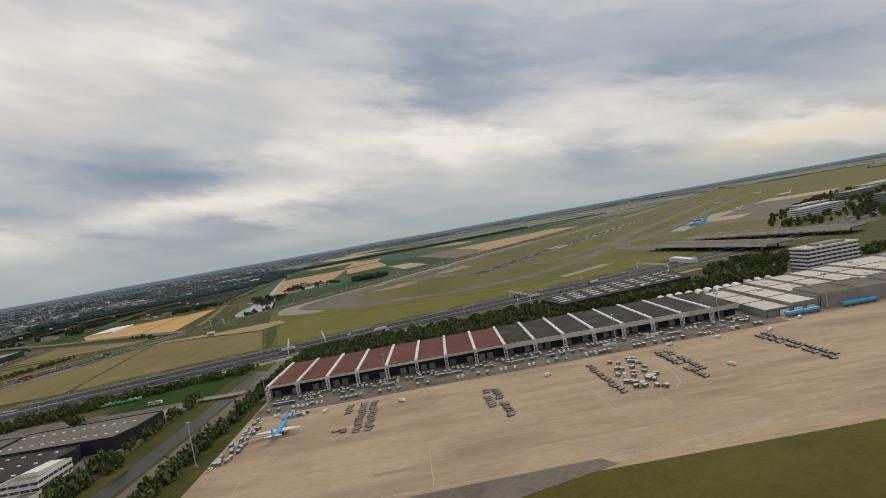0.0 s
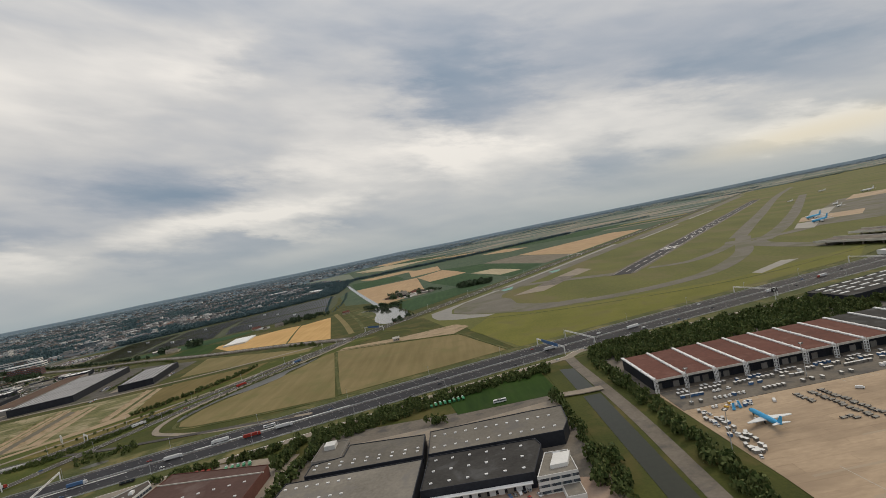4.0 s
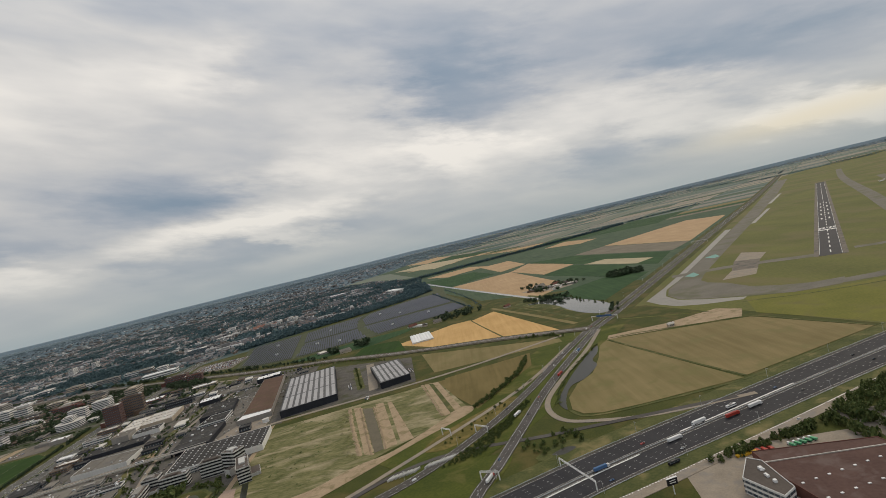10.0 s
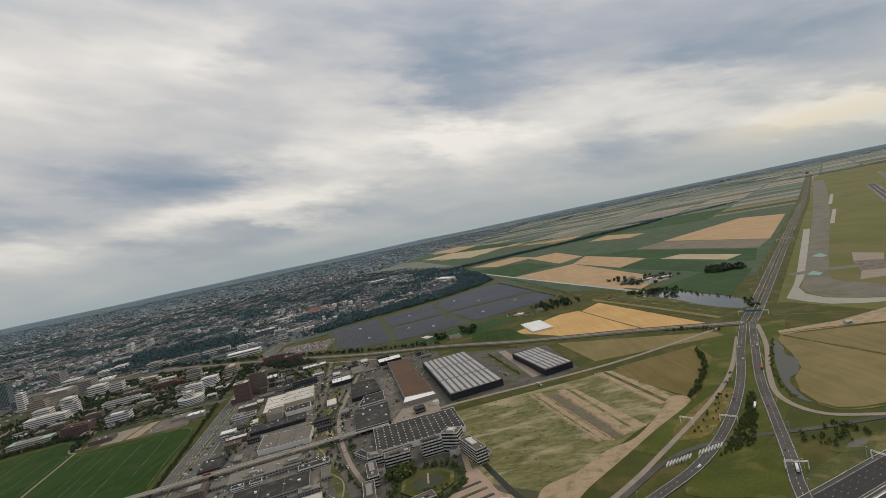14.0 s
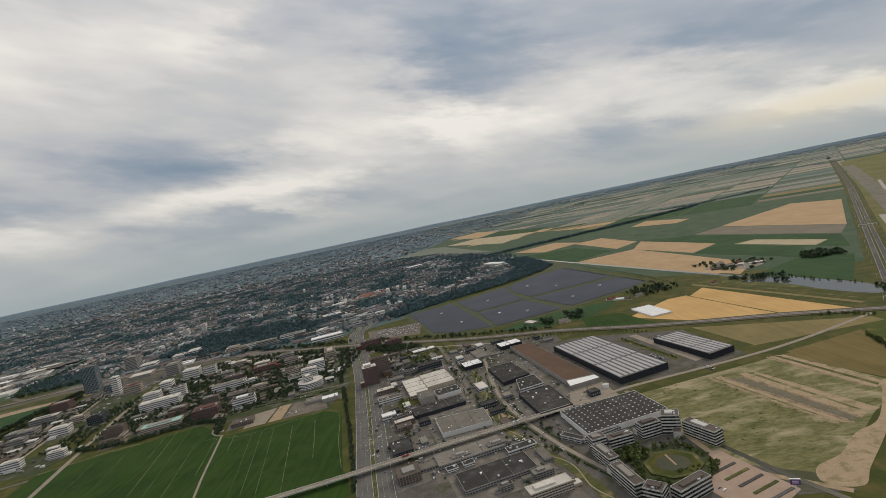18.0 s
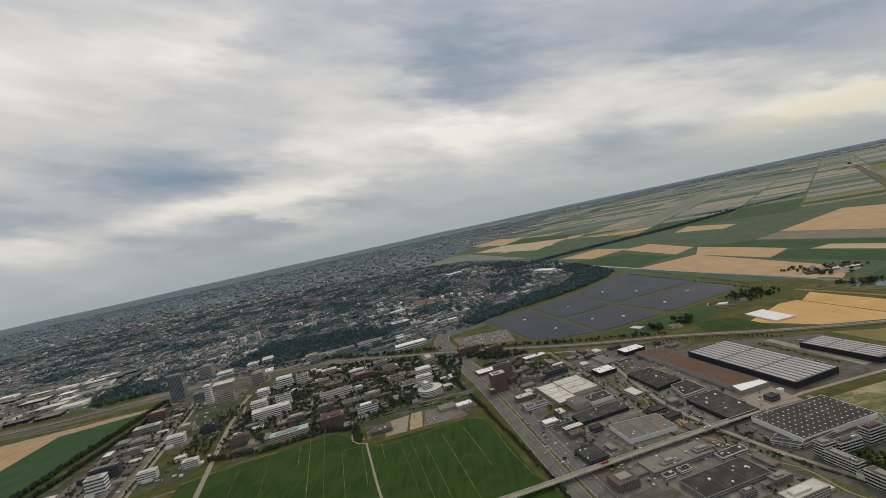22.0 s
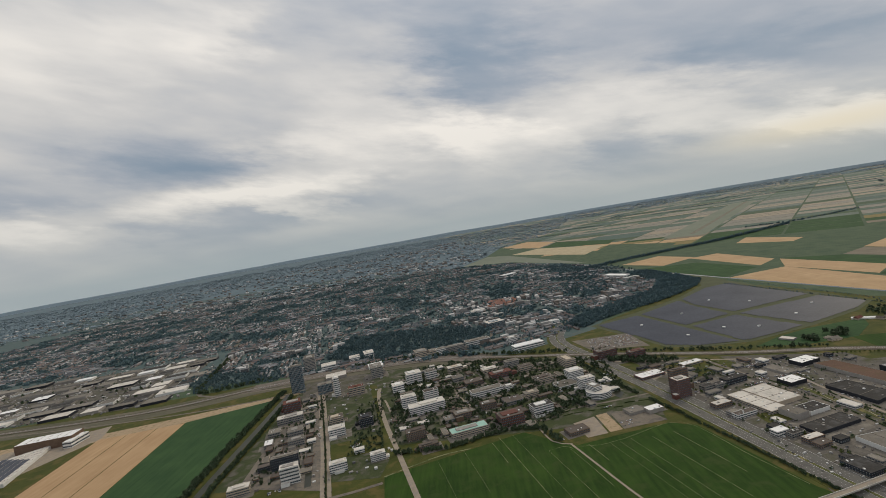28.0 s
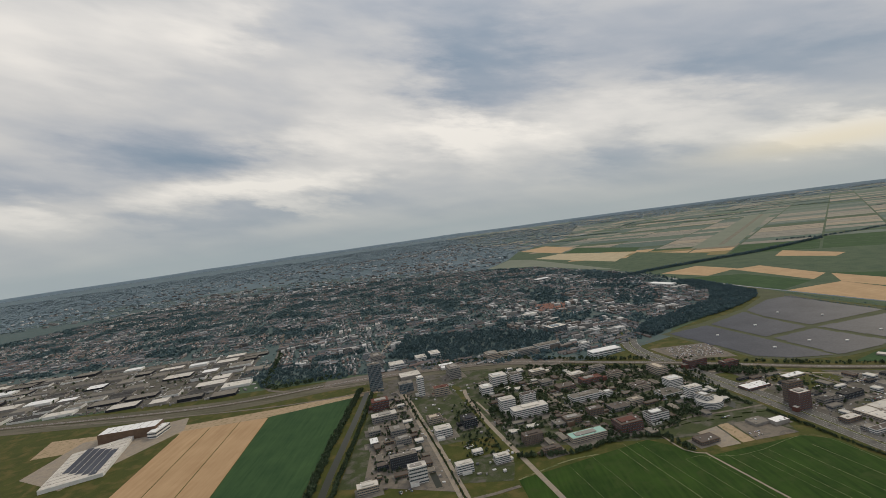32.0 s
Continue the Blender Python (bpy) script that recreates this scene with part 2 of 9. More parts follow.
GRASS = surface("grass", (0.032, 0.044, 0.009), (0.078, 0.082, 0.018), fine=2.5, coarse=0.12, stain=(0.112, 0.090, 0.030), stain_at=0.57, stain_scale=0.11)
LAWN = surface("airfield_grass", (0.078, 0.088, 0.024), (0.152, 0.148, 0.042), fine=1.2, coarse=0.035, stain=(0.150, 0.125, 0.058), stain_at=0.58, stain_scale=0.03, turn=36, stretch=(1, 0.4, 1))
LUSH = surface("lush_verge", (0.038, 0.054, 0.008), (0.088, 0.100, 0.016), fine=1.6, coarse=0.12, stain=(0.15, 0.13, 0.04), stain_at=0.6, stain_scale=0.09)
OLIVE = surface("dry_airfield_grass", (0.060, 0.056, 0.010), (0.112, 0.098, 0.018), fine=2.0, coarse=0.1, stain=(0.125, 0.105, 0.03), stain_at=0.6, stain_scale=0.06)
VERGE = surface("rough_verge", (0.040, 0.055, 0.016), (0.115, 0.115, 0.04), fine=1.8, coarse=0.2, stain=(0.22, 0.18, 0.08), stain_at=0.6, stain_scale=0.15)
FARM = crop("farmland", (0.046, 0.078, 0.046), (0.088, 0.115, 0.068), 36, rows=0.1)
HAY = crop("hay_meadow", (0.165, 0.134, 0.056), (0.24, 0.19, 0.09), -70, rows=0.5, bare=(0.155, 0.142, 0.055))
HAY_LIGHT = crop("mown_meadow", (0.165, 0.130, 0.056), (0.24, 0.187, 0.089), 20, rows=0.4, bare=(0.165, 0.145, 0.06))
BROWN_GRASS = crop("dry_rough_grass", (0.125, 0.097, 0.034), (0.195, 0.148, 0.060), 20, rows=0.4)
WHEAT = crop("ripe_wheat", (0.46, 0.285, 0.11), (0.60, 0.385, 0.165), 64, rows=0.6)
STUBBLE = crop("stubble", (0.355, 0.24, 0.135), (0.465, 0.325, 0.19), 80, rows=0.3)
PLOUGHED = crop("ploughed_soil", (0.34, 0.22, 0.12), (0.44, 0.30, 0.17), 80, rows=0.5)
BEET = crop("beet_leaf", (0.022, 0.055, 0.020), (0.045, 0.090, 0.032), 50, rows=0.5)
GREY_CROP = crop("grey_crop", (0.15, 0.13, 0.10), (0.22, 0.19, 0.14), 40, rows=0.3)
PALE_CROP = crop("pale_crop", (0.34, 0.29, 0.19), (0.46, 0.38, 0.25), 40, rows=0.3)
SPORT = crop("pasture", (0.014, 0.038, 0.004), (0.034, 0.072, 0.009), -14.3, rows=0.3, bare=(0.034, 0.056, 0.012))
MEADOW = surface("motorway_meadow", (0.100, 0.108, 0.018), (0.185, 0.172, 0.036), fine=1.6, coarse=0.08, stain=(0.13, 0.12, 0.04), stain_at=0.6, stain_scale=0.08)
CAST_WALL = surface("cast_concrete", (0.46, 0.45, 0.42), (0.58, 0.57, 0.54), fine=4.0, coarse=0.5, stain=(0.28, 0.27, 0.25), stain_at=0.6, stain_scale=0.8, spread=0.05)
# garden green with the blue haze over the town mixed into it
HAZED_TOWN_GREEN = surface("town_gardens", (0.050, 0.084, 0.084), (0.092, 0.126, 0.122), fine=0.8, coarse=0.05, stain=(0.11, 0.11, 0.10), stain_at=0.6, stain_scale=0.12)
PARK_GREEN = surface("park_planting", (0.030, 0.042, 0.016), (0.062, 0.074, 0.030), fine=1.6, coarse=0.15, stain=(0.115, 0.106, 0.09), stain_at=0.56, stain_scale=0.14)
LOT = surface("building_land", (0.056, 0.068, 0.018), (0.225, 0.205, 0.095), fine=1.1, coarse=0.30, bump=0.3, stain=(0.36, 0.30, 0.19), stain_at=0.57, stain_scale=0.16, turn=-10, stretch=(0.45, 1, 1))
SAND = surface("bare_sand", (0.285, 0.210, 0.132), (0.41, 0.312, 0.205), fine=2.0, coarse=0.3, stain=(0.20, 0.165, 0.085), stain_at=0.58, stain_scale=0.35)
CONCRETE = surface("apron_concrete", (0.340, 0.252, 0.170), (0.470, 0.354, 0.242), fine=2.2, coarse=0.13, stain=(0.285, 0.212, 0.145), stain_at=0.57, stain_scale=0.16, stretch=(0.4, 1, 1), turn=-2, spread=0.07)
ASPHALT = surface("asphalt", (0.058, 0.053, 0.048), (0.098, 0.09, 0.082), fine=2.5, coarse=0.15, rough=0.8, stain=(0.13, 0.12, 0.115), stain_at=0.6)
OLD_ASPHALT = surface("worn_asphalt", (0.125, 0.108, 0.088), (0.205, 0.178, 0.145), fine=2.0, coarse=0.2, stain=(0.085, 0.08, 0.075), stain_at=0.58, stain_scale=0.25)
TAXI = surface("taxiway_asphalt", (0.125, 0.115, 0.095), (0.195, 0.178, 0.145), fine=1.5, coarse=0.1, stain=(0.12, 0.118, 0.07), stain_at=0.56, stain_scale=0.06)
DARK_ASPHALT = surface("fresh_asphalt", (0.022, 0.022, 0.026), (0.042, 0.041, 0.045), fine=2.5, coarse=0.15, rough=0.7)
PAVING = surface("paving", (0.22, 0.185, 0.145), (0.33, 0.28, 0.22), fine=3.0, coarse=0.4, stain=(0.22, 0.20, 0.18), stain_at=0.6, stain_scale=0.3)
BRICK_PAVING = surface("brick_paving", (0.30, 0.215, 0.165), (0.40, 0.30, 0.235), fine=3.0, coarse=0.4)
MARK = surface("road_paint", (0.62, 0.61, 0.58), (0.78, 0.77, 0.74), fine=3.0, rough=0.7)
YELLOW_MARK = surface("yellow_paint", (0.36, 0.27, 0.09), (0.46, 0.36, 0.15), fine=3.0, rough=0.7)
WATER = still_water("canal_water", (0.022, 0.024, 0.015), 0.3, 0.14)
POND = still_water("pond_water", (0.042, 0.039, 0.030), 0.28, 0.16)
LAKE = still_water("lake_water", (0.055, 0.058, 0.05))
WET_SAND = surface("wet_sand", (0.105, 0.09, 0.06), (0.16, 0.138, 0.095), fine=2.0, coarse=0.3, rough=0.7)
# pale grey: painted sky reflection on the basins, own colour on concrete
PALE_POND = surface("dry_basin", (0.20, 0.188, 0.165), (0.28, 0.262, 0.23), fine=0.6, coarse=0.1, rough=0.5)
# leaf green shifted to blue: distance haze put into the colour
FAR_HAZE_LEAF = islands("far_leaves", [(0.070, 0.116, 0.124), (0.092, 0.142, 0.150), (0.112, 0.166, 0.168), (0.082, 0.130, 0.148)], leafy=True)
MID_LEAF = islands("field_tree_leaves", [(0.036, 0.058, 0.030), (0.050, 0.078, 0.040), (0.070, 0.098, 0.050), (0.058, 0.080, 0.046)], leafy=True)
# paler and bluer than real foliage, with the horizon haze painted in
BLUE_HAZE_LEAF = islands("distant_leaves", [(0.182, 0.240, 0.278), (0.196, 0.256, 0.292), (0.208, 0.270, 0.304), (0.188, 0.248, 0.286)], leafy=True)
ESTATE = surface("estate_paving", (0.065, 0.060, 0.054), (0.15, 0.136, 0.118), fine=1.6, coarse=0.25, stain=(0.062, 0.066, 0.030), stain_at=0.57, stain_scale=0.13)
LEAF = islands("leaves", [(0.040, 0.064, 0.018), (0.058, 0.086, 0.025), (0.100, 0.128, 0.038), (0.070, 0.092, 0.030), (0.116, 0.134, 0.043)], leafy=True)
BARK = surface("bark", (0.06, 0.045, 0.03), (0.12, 0.09, 0.065), fine=8.0)
WHITE_ROOF = surface("white_metal", (0.66, 0.66, 0.65), (0.80, 0.79, 0.77), fine=3.0, rough=0.5, spread=0.06)
LIGHT_ROOF = surface("light_roofing", (0.50, 0.47, 0.42), (0.62, 0.58, 0.52), fine=1.5, coarse=0.2, stain=(0.38, 0.35, 0.31), stain_at=0.6, stain_scale=0.3, spread=0.08)
GREY_ROOF = surface("grey_roofing", (0.135, 0.122, 0.102), (0.225, 0.204, 0.172), fine=2.0, coarse=0.2, stain=(0.15, 0.14, 0.13), stain_at=0.6, stain_scale=0.3, spread=0.25)
DARK_ROOF = surface("dark_roofing", (0.033, 0.031, 0.029), (0.060, 0.057, 0.053), fine=2.0, coarse=0.3, stain=(0.09, 0.09, 0.09), stain_at=0.62, stain_scale=0.3, spread=0.1)
BROWN_ROOF = surface("brown_roofing", (0.085, 0.07, 0.06), (0.13, 0.11, 0.095), fine=2.0, coarse=0.3, spread=0.1)
RED_ROOF = surface("red_roofing", (0.105, 0.045, 0.035), (0.155, 0.066, 0.05), fine=2.0, coarse=0.25, stain=(0.18, 0.09, 0.07), stain_at=0.62, stain_scale=0.3, spread=0.07)
WINE_ROOF = surface("wine_red_roofing", (0.080, 0.046, 0.039), (0.118, 0.070, 0.058), fine=2.0, coarse=0.25, stain=(0.14, 0.10, 0.088), stain_at=0.62, stain_scale=0.3)
SEDUM = surface("sedum_roof", (0.085, 0.052, 0.038), (0.14, 0.086, 0.060), fine=1.5, coarse=0.15, stain=(0.10, 0.075, 0.04), stain_at=0.6, stain_scale=0.2)
METAL_ROOF = surface("ribbed_metal_roof", (0.082, 0.080, 0.078), (0.125, 0.122, 0.12), fine=1.2, coarse=0.15, rough=0.6, spread=0.04)
TEAL = surface("copper_roof", (0.25, 0.42, 0.36), (0.36, 0.54, 0.47), fine=3.0)
WHITE_WALL = surface("white_render", (0.60, 0.59, 0.56), (0.74, 0.73, 0.70), fine=3.0, coarse=0.4, spread=0.08)
GREY_WALL = surface("grey_cladding", (0.23, 0.215, 0.195), (0.32, 0.30, 0.275), fine=3.0, coarse=0.4, spread=0.12)
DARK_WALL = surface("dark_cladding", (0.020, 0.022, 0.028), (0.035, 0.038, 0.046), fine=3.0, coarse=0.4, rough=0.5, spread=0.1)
BEIGE_WALL = surface("beige_brick", (0.38, 0.32, 0.25), (0.50, 0.43, 0.34), fine=5.0, coarse=0.4, spread=0.1)
RED_WALL = surface("red_brick", (0.115, 0.052, 0.042), (0.17, 0.08, 0.064), fine=5.0, coarse=0.4, spread=0.12)
BROWN_WALL = surface("brown_brick", (0.13, 0.085, 0.06), (0.20, 0.14, 0.10), fine=5.0, coarse=0.4, spread=0.12)
BLUE_PAINT = surface("light_blue_paint", (0.06, 0.32, 0.58), (0.09, 0.39, 0.66), fine=4.0, rough=0.35)
GLASS = glazing("window_glass")
DARK_GLASS = glazing("dark_window_glass", (0.010, 0.012, 0.014), 0.2, 0.12)
BLUE_GLASS = glazing("tower_glass", (0.06, 0.085, 0.10), 0.15)
STEEL = surface("galvanised_steel", (0.42, 0.43, 0.44), (0.55, 0.56, 0.57), fine=4.0, rough=0.45, metal=0.3)
SOLAR = surface("solar_panel", (0.026, 0.031, 0.045), (0.058, 0.065, 0.086), fine=0.6, coarse=0.04, rough=0.5, spec=0.17)
PAINTS = {
    "white": surface("white_paint", (0.62, 0.62, 0.61), (0.76, 0.76, 0.75), rough=0.4, spread=0.08),
    "black": surface("black_paint", (0.015, 0.015, 0.017), (0.03, 0.03, 0.033), rough=0.35),
    "grey": surface("grey_paint", (0.15, 0.14, 0.125), (0.24, 0.225, 0.20), rough=0.4, spread=0.3),
    "red": surface("red_paint", (0.30, 0.035, 0.025), (0.38, 0.055, 0.04), rough=0.4, spread=0.15),
    "blue": surface("blue_paint", (0.05, 0.11, 0.22), (0.08, 0.15, 0.28), rough=0.4, spread=0.3),
    "green": surface("green_paint", (0.06, 0.26, 0.13), (0.10, 0.34, 0.18), rough=0.45, spread=0.2),
    "yellow": surface("yellow_body_paint", (0.60, 0.33, 0.03), (0.70, 0.42, 0.05), rough=0.45, spread=0.1),
    "purple": surface("purple_paint", (0.13, 0.05, 0.20), (0.18, 0.08, 0.26), rough=0.45),
}

# ---------------------------------------------------------------- building helpers


def to_mesh(name, bm, mat):
    me = bpy.data.meshes.new(name)
    bm.to_mesh(me)
    bm.free()
    me.materials.append(mat)
    return me


def part(name, bm, mat, parent, label=""):
    """Links a bmesh (or a mesh) as one object under a thing or a part."""
    me = to_mesh(name, bm, mat) if isinstance(bm, bmesh.types.BMesh) else bm
    ob = new(name, me)
    ob.parent = parent
    return tagged(ob, label)


def thing(name, label, category, at=None, group="", kind=""):
    ob = new(name)
    ob.empty_display_size = 0.2
    if at is not None:
        ob.matrix_basis = at
    return tagged(ob, label, category, group, kind)


def setting(name, bm, mat, label, category):
    return tagged(new(name, to_mesh(name, bm, mat)), label, category, "", "structure")


def brick(bm, x0, y0, z0, x1, y1, z1, m=None):
    """Adds a box to bm."""
    v = [bm.verts.new((m @ Vector(p)) if m else p) for p in ((x0, y0, z0), (x1, y0, z0), (x1, y1, z0), (x0, y1, z0), (x0, y0, z1), (x1, y0, z1), (x1, y1, z1), (x0, y1, z1))]
    for f in ((3, 2, 1, 0), (4, 5, 6, 7), (0, 1, 5, 4), (1, 2, 6, 5), (2, 3, 7, 6), (3, 0, 4, 7)):
        bm.faces.new([v[i] for i in f])
    return bm


def boxed(*c, m=None):
    return brick(bmesh.new(), *c, m=m)


def ccw(pts):
    area = sum(a[0] * b[1] - b[0] * a[1] for a, b in zip(pts, pts[1:] + pts[:1]))
    return pts if area > 0 else pts[::-1]


def prism(bm, pts, z0, z1):
    """Adds an upright prism over a plan outline."""
    pts = ccw([tuple(p) for p in pts])
    lo, hi = [bm.verts.new((x, y, z0)) for x, y in pts], [bm.verts.new((x, y, z1)) for x, y in pts]
    bm.faces.new(hi)
    bm.faces.new(lo[::-1])
    for i in range(len(pts)):
        j = (i + 1) % len(pts)
        bm.faces.new((lo[i], lo[j], hi[j], hi[i]))
    return bm


def prismed(pts, z0, z1):
    return prism(bmesh.new(), pts, z0, z1)


def tube(bm, x, y, z0, z1, r0, r1, k=8):
    a = [bm.verts.new((x + r0 * math.cos(2 * math.pi * i / k), y + r0 * math.sin(2 * math.pi * i / k), z0)) for i in range(k)]
    b = [bm.verts.new((x + r1 * math.cos(2 * math.pi * i / k), y + r1 * math.sin(2 * math.pi * i / k), z1)) for i in range(k)]
    bm.faces.new(b)
    bm.faces.new(a[::-1])
    for i in range(k):
        bm.faces.new((a[i], a[(i + 1) % k], b[(i + 1) % k], b[i]))
    return bm


def glide(pts, step=6.0):
    """A smooth line through a few points."""
    p = [Vector(q) for q in pts]
    p = [2 * p[0] - p[1]] + p + [2 * p[-1] - p[-2]]
    out = []
    for i in range(1, len(p) - 2):
        k = max(2, int((p[i + 1] - p[i]).length / step))
        for j in range(k):
            t = j / k
            out.append(0.5 * (2 * p[i] + (p[i + 1] - p[i - 1]) * t + (2 * p[i - 1] - 5 * p[i] + 4 * p[i + 1] - p[i + 2]) * t * t + (3 * p[i] - p[i - 1] - 3 * p[i + 1] + p[i + 2]) * t ** 3))
    return out + [p[-2]]


def rounded(pts, step=1.5):
    """A closed smooth outline through a few points."""
    loop = glide([pts[-1]] + list(pts) + [pts[0], pts[1]], step)
    first = min(range(len(loop)), key=lambda i: (loop[i] - Vector(pts[0])).length)
    rest = [q for q in loop[first:]]
    last = min(range(len(rest) // 2, len(rest)), key=lambda i: (rest[i] - Vector(pts[0])).length)
    return [tuple(q) for q in rest[:last]]


def sides(line):
    """The unit normals to the left of a line."""
    out = []
    for i in range(len(line)):
        d = line[min(i + 1, len(line) - 1)] - line[max(i - 1, 0)]
        out.append(Vector((-d.y, d.x)).normalized())
    return out


def ribbon(bm, line, off, width, z0, z1, lift=None):
    """Adds a slab that follows a line at a sideways offset. lift(i / n): extra height along it."""
    nn = sides(line)
    rows = []
    for i, (q, s) in enumerate(zip(line, nn)):
        h = lift(i / (len(line) - 1)) if lift else 0.0
        a, b = q + s * (off + width / 2), q + s * (off - width / 2)
        rows.append([bm.verts.new(v) for v in ((a.x, a.y, z0 + h), (b.x, b.y, z0 + h), (b.x, b.y, z1 + h), (a.x, a.y, z1 + h))])
    for r, s in zip(rows, rows[1:]):
        for i in range(4):
            j = (i + 1) % 4
            bm.faces.new((r[i], r[j], s[j], s[i]))
    bm.faces.new(rows[0][::-1])
    bm.faces.new(rows[-1])
    return bm


def dashes(bm, line, off, z, length, gap, width, lift=None):
    """Adds painted dashes along a line."""
    nn = sides(line)
    run, total = 0.0, sum((b - a).length for a, b in zip(line, line[1:]))
    done = 0.0
    for i in range(len(line) - 1):
        a, b = line[i] + nn[i] * off, line[i + 1] + nn[i + 1] * off
        seg = (b - a).length
        if seg < 1e-6:
            continue
        d = (b - a) / seg
        s = Vector((-d.y, d.x)) * width / 2
        while run < seg:
            e = min(run + length, seg)
            h = lift((done + run) / total) if lift else 0.0
            p, q = a + d * run, a + d * e
            bm.faces.new([bm.verts.new((*v, z + h)) for v in (p - s, q - s, q + s, p + s)])
            run += length + gap
        run -= seg
        done += seg
    return bm


LAYERS, FOOT = [], []


def land(name, pts, mat, z, label, category):
    """A level piece of ground, a thin slab on the sheet below; no two lie in one plane."""
    LAYERS.append(name)
    return setting(name, prismed(pts, 0.0, z + 0.0007 * (len(LAYERS) % 23)), mat, label, category)


def joined(name, bm, mat, label, category):
    return tagged(new(name, to_mesh(name, bm, mat)), label, category, "", "stuff")


def oblong(cx, cy, w, d, turn=0.0):
    c, s = math.cos(radians(turn)), math.sin(radians(turn))
    return [(cx + c * x - s * y, cy + s * x + c * y) for x, y in ((-w / 2, -d / 2), (w / 2, -d / 2), (w / 2, d / 2), (-w / 2, d / 2))]


def inside(p, poly):
    x, y = p
    hit = False
    for (x0, y0), (x1, y1) in zip(poly, poly[1:] + poly[:1]):
        if (y0 > y) != (y1 > y) and x < (x1 - x0) * (y - y0) / (y1 - y0) + x0:
            hit = not hit
    return hit


def shrink(pts, by):
    """The outline drawn in by a distance (convex outlines)."""
    pts = ccw([Vector(p[:2]) for p in pts])
    out = []
    for i, p in enumerate(pts):
        a, b = (p - pts[i - 1]).normalized(), (pts[(i + 1) % len(pts)] - p).normalized()
        na, nb = Vector((-a.y, a.x)), Vector((-b.y, b.x))
        m = na + nb
        out.append(tuple(p + m * by / max(0.3, 1 + na.dot(nb))))
    return out


def y_near(y):
    return y < 330


def building(name, pts, height, wall, roof, label, category="building", floors=0, group="", band=0.42, parapet=0.14, extras=0, skylights=0, glass=None, base=0.0):
    """A flat-roofed building on a plan outline: wall, roof behind a parapet, a window band for each floor and side, roof units and rooflights."""
    pts = ccw([tuple(p) for p in pts])
    rng = random.Random(round(pts[0][0] * 31 + pts[0][1] * 17))
    ox, oy = sum(p[0] for p in pts) / len(pts), sum(p[1] for p in pts) / len(pts)
    own = [(x - ox, y - oy) for x, y in pts]
    FOOT.append((ox, oy, max(math.hypot(*p) for p in own)))
    top = thing(name, label, category, pose(ox, oy, base), group)
    bm = prismed(own, 0, height - parapet)
    part("wall", bm, wall, top)
    part("roof", prismed(shrink(own, 0.06), height - parapet, height - parapet + 0.03), roof, top)
    ring = bmesh.new()
    inner = shrink(own, 0.09)
    out = ccw([tuple(p) for p in own])
    for i in range(len(out)):
        j = (i + 1) % len(out)
        prism(ring, [out[i], out[j], inner[j], inner[i]], height - parapet, height)
    part("parapet", ring, wall, top)
    if floors:
        storey = (height - parapet) / floors
        wide = [tuple(p) for p in shrink(own, -0.03)]
        for f in range(floors):
            z0 = storey * (f + 0.5 - band / 2)
            g = bmesh.new()
            inner2 = shrink(own, 0.01)
            loops = [[g.verts.new((x, y, z)) for x, y in ring2] for ring2, z in ((inner2, z0), (wide, z0), (wide, z0 + storey * band), (inner2, z0 + storey * band))]
            for lo, hi in zip(loops, loops[1:] + loops[:1]):
                for i in range(len(lo)):
                    j = (i + 1) % len(lo)
                    g.faces.new((lo[i], lo[j], hi[j], hi[i]))
            part("window_band", g, glass or GLASS, top)
    xs, ys = [p[0] for p in own], [p[1] for p in own]
    area = abs(sum(a[0] * b[1] - b[0] * a[1] for a, b in zip(own, own[1:] + own[:1]))) / 2
    if area > 70 and len(own) == 4 and not skylights and y_near(oy) and roof is not SEDUM and roof is not METAL_ROOF:
        # roof seams across the longer side, and more plant on the wider roofs
        seam, e = bmesh.new(), [Vector(p) for p in shrink(own, 0.12)]
        if (e[1] - e[0]).length < (e[2] - e[1]).length:
            e = e[1:] + e[:1]
        count = max(2, int((e[1] - e[0]).length / 5.5))
        for k in range(1, count):
            p, q = e[0].lerp(e[1], k / count), e[3].lerp(e[2], k / count)
            d = (e[1] - e[0]).normalized() * 0.07
            prism(seam, [p - d, p + d, q + d, q - d], height - parapet + 0.03, height - parapet + 0.10)
        part("roof_seams", seam, GREY_ROOF if roof is DARK_ROOF else BROWN_ROOF, top)
        extras += min(6, int(area / 45))
    if floors > 2 and len(own) == 4:
        # a set-back plant floor and one or two low wings
        z, c0, e1, e2 = height - parapet + 0.03, Vector(own[0]), Vector(own[1]) - Vector(own[0]), Vector(own[3]) - Vector(own[0])
        f0, f1 = rng.uniform(0.12, 0.3), rng.uniform(0.6, 0.88)
        plant = [tuple(c0 + e1 * p + e2 * q) for p, q in ((f0, 0.25), (f1, 0.25), (f1, 0.75), (f0, 0.75))]
        part("plant_floor", prismed(plant, z, z + rng.uniform(0.3, 0.55)), rng.choice((GREY_WALL, roof, wall)), top)
        for side in rng.sample((0, 1, 2, 3), 1):
            p, q = Vector(out[side]), Vector(out[(side + 1) % 4])
            n = Vector(((q - p).y, -(q - p).x)).normalized() * rng.uniform(1.2, 3.2)
            t0, t1 = rng.choice(((0.0, 0.45), (0.55, 1.0), (0.25, 0.8)))
            foot = [p.lerp(q, t0), p.lerp(q, t1)]
            low = [tuple(foot[0] - n * 0.01), tuple(foot[0] + n), tuple(foot[1] + n), tuple(foot[1] - n * 0.01)]
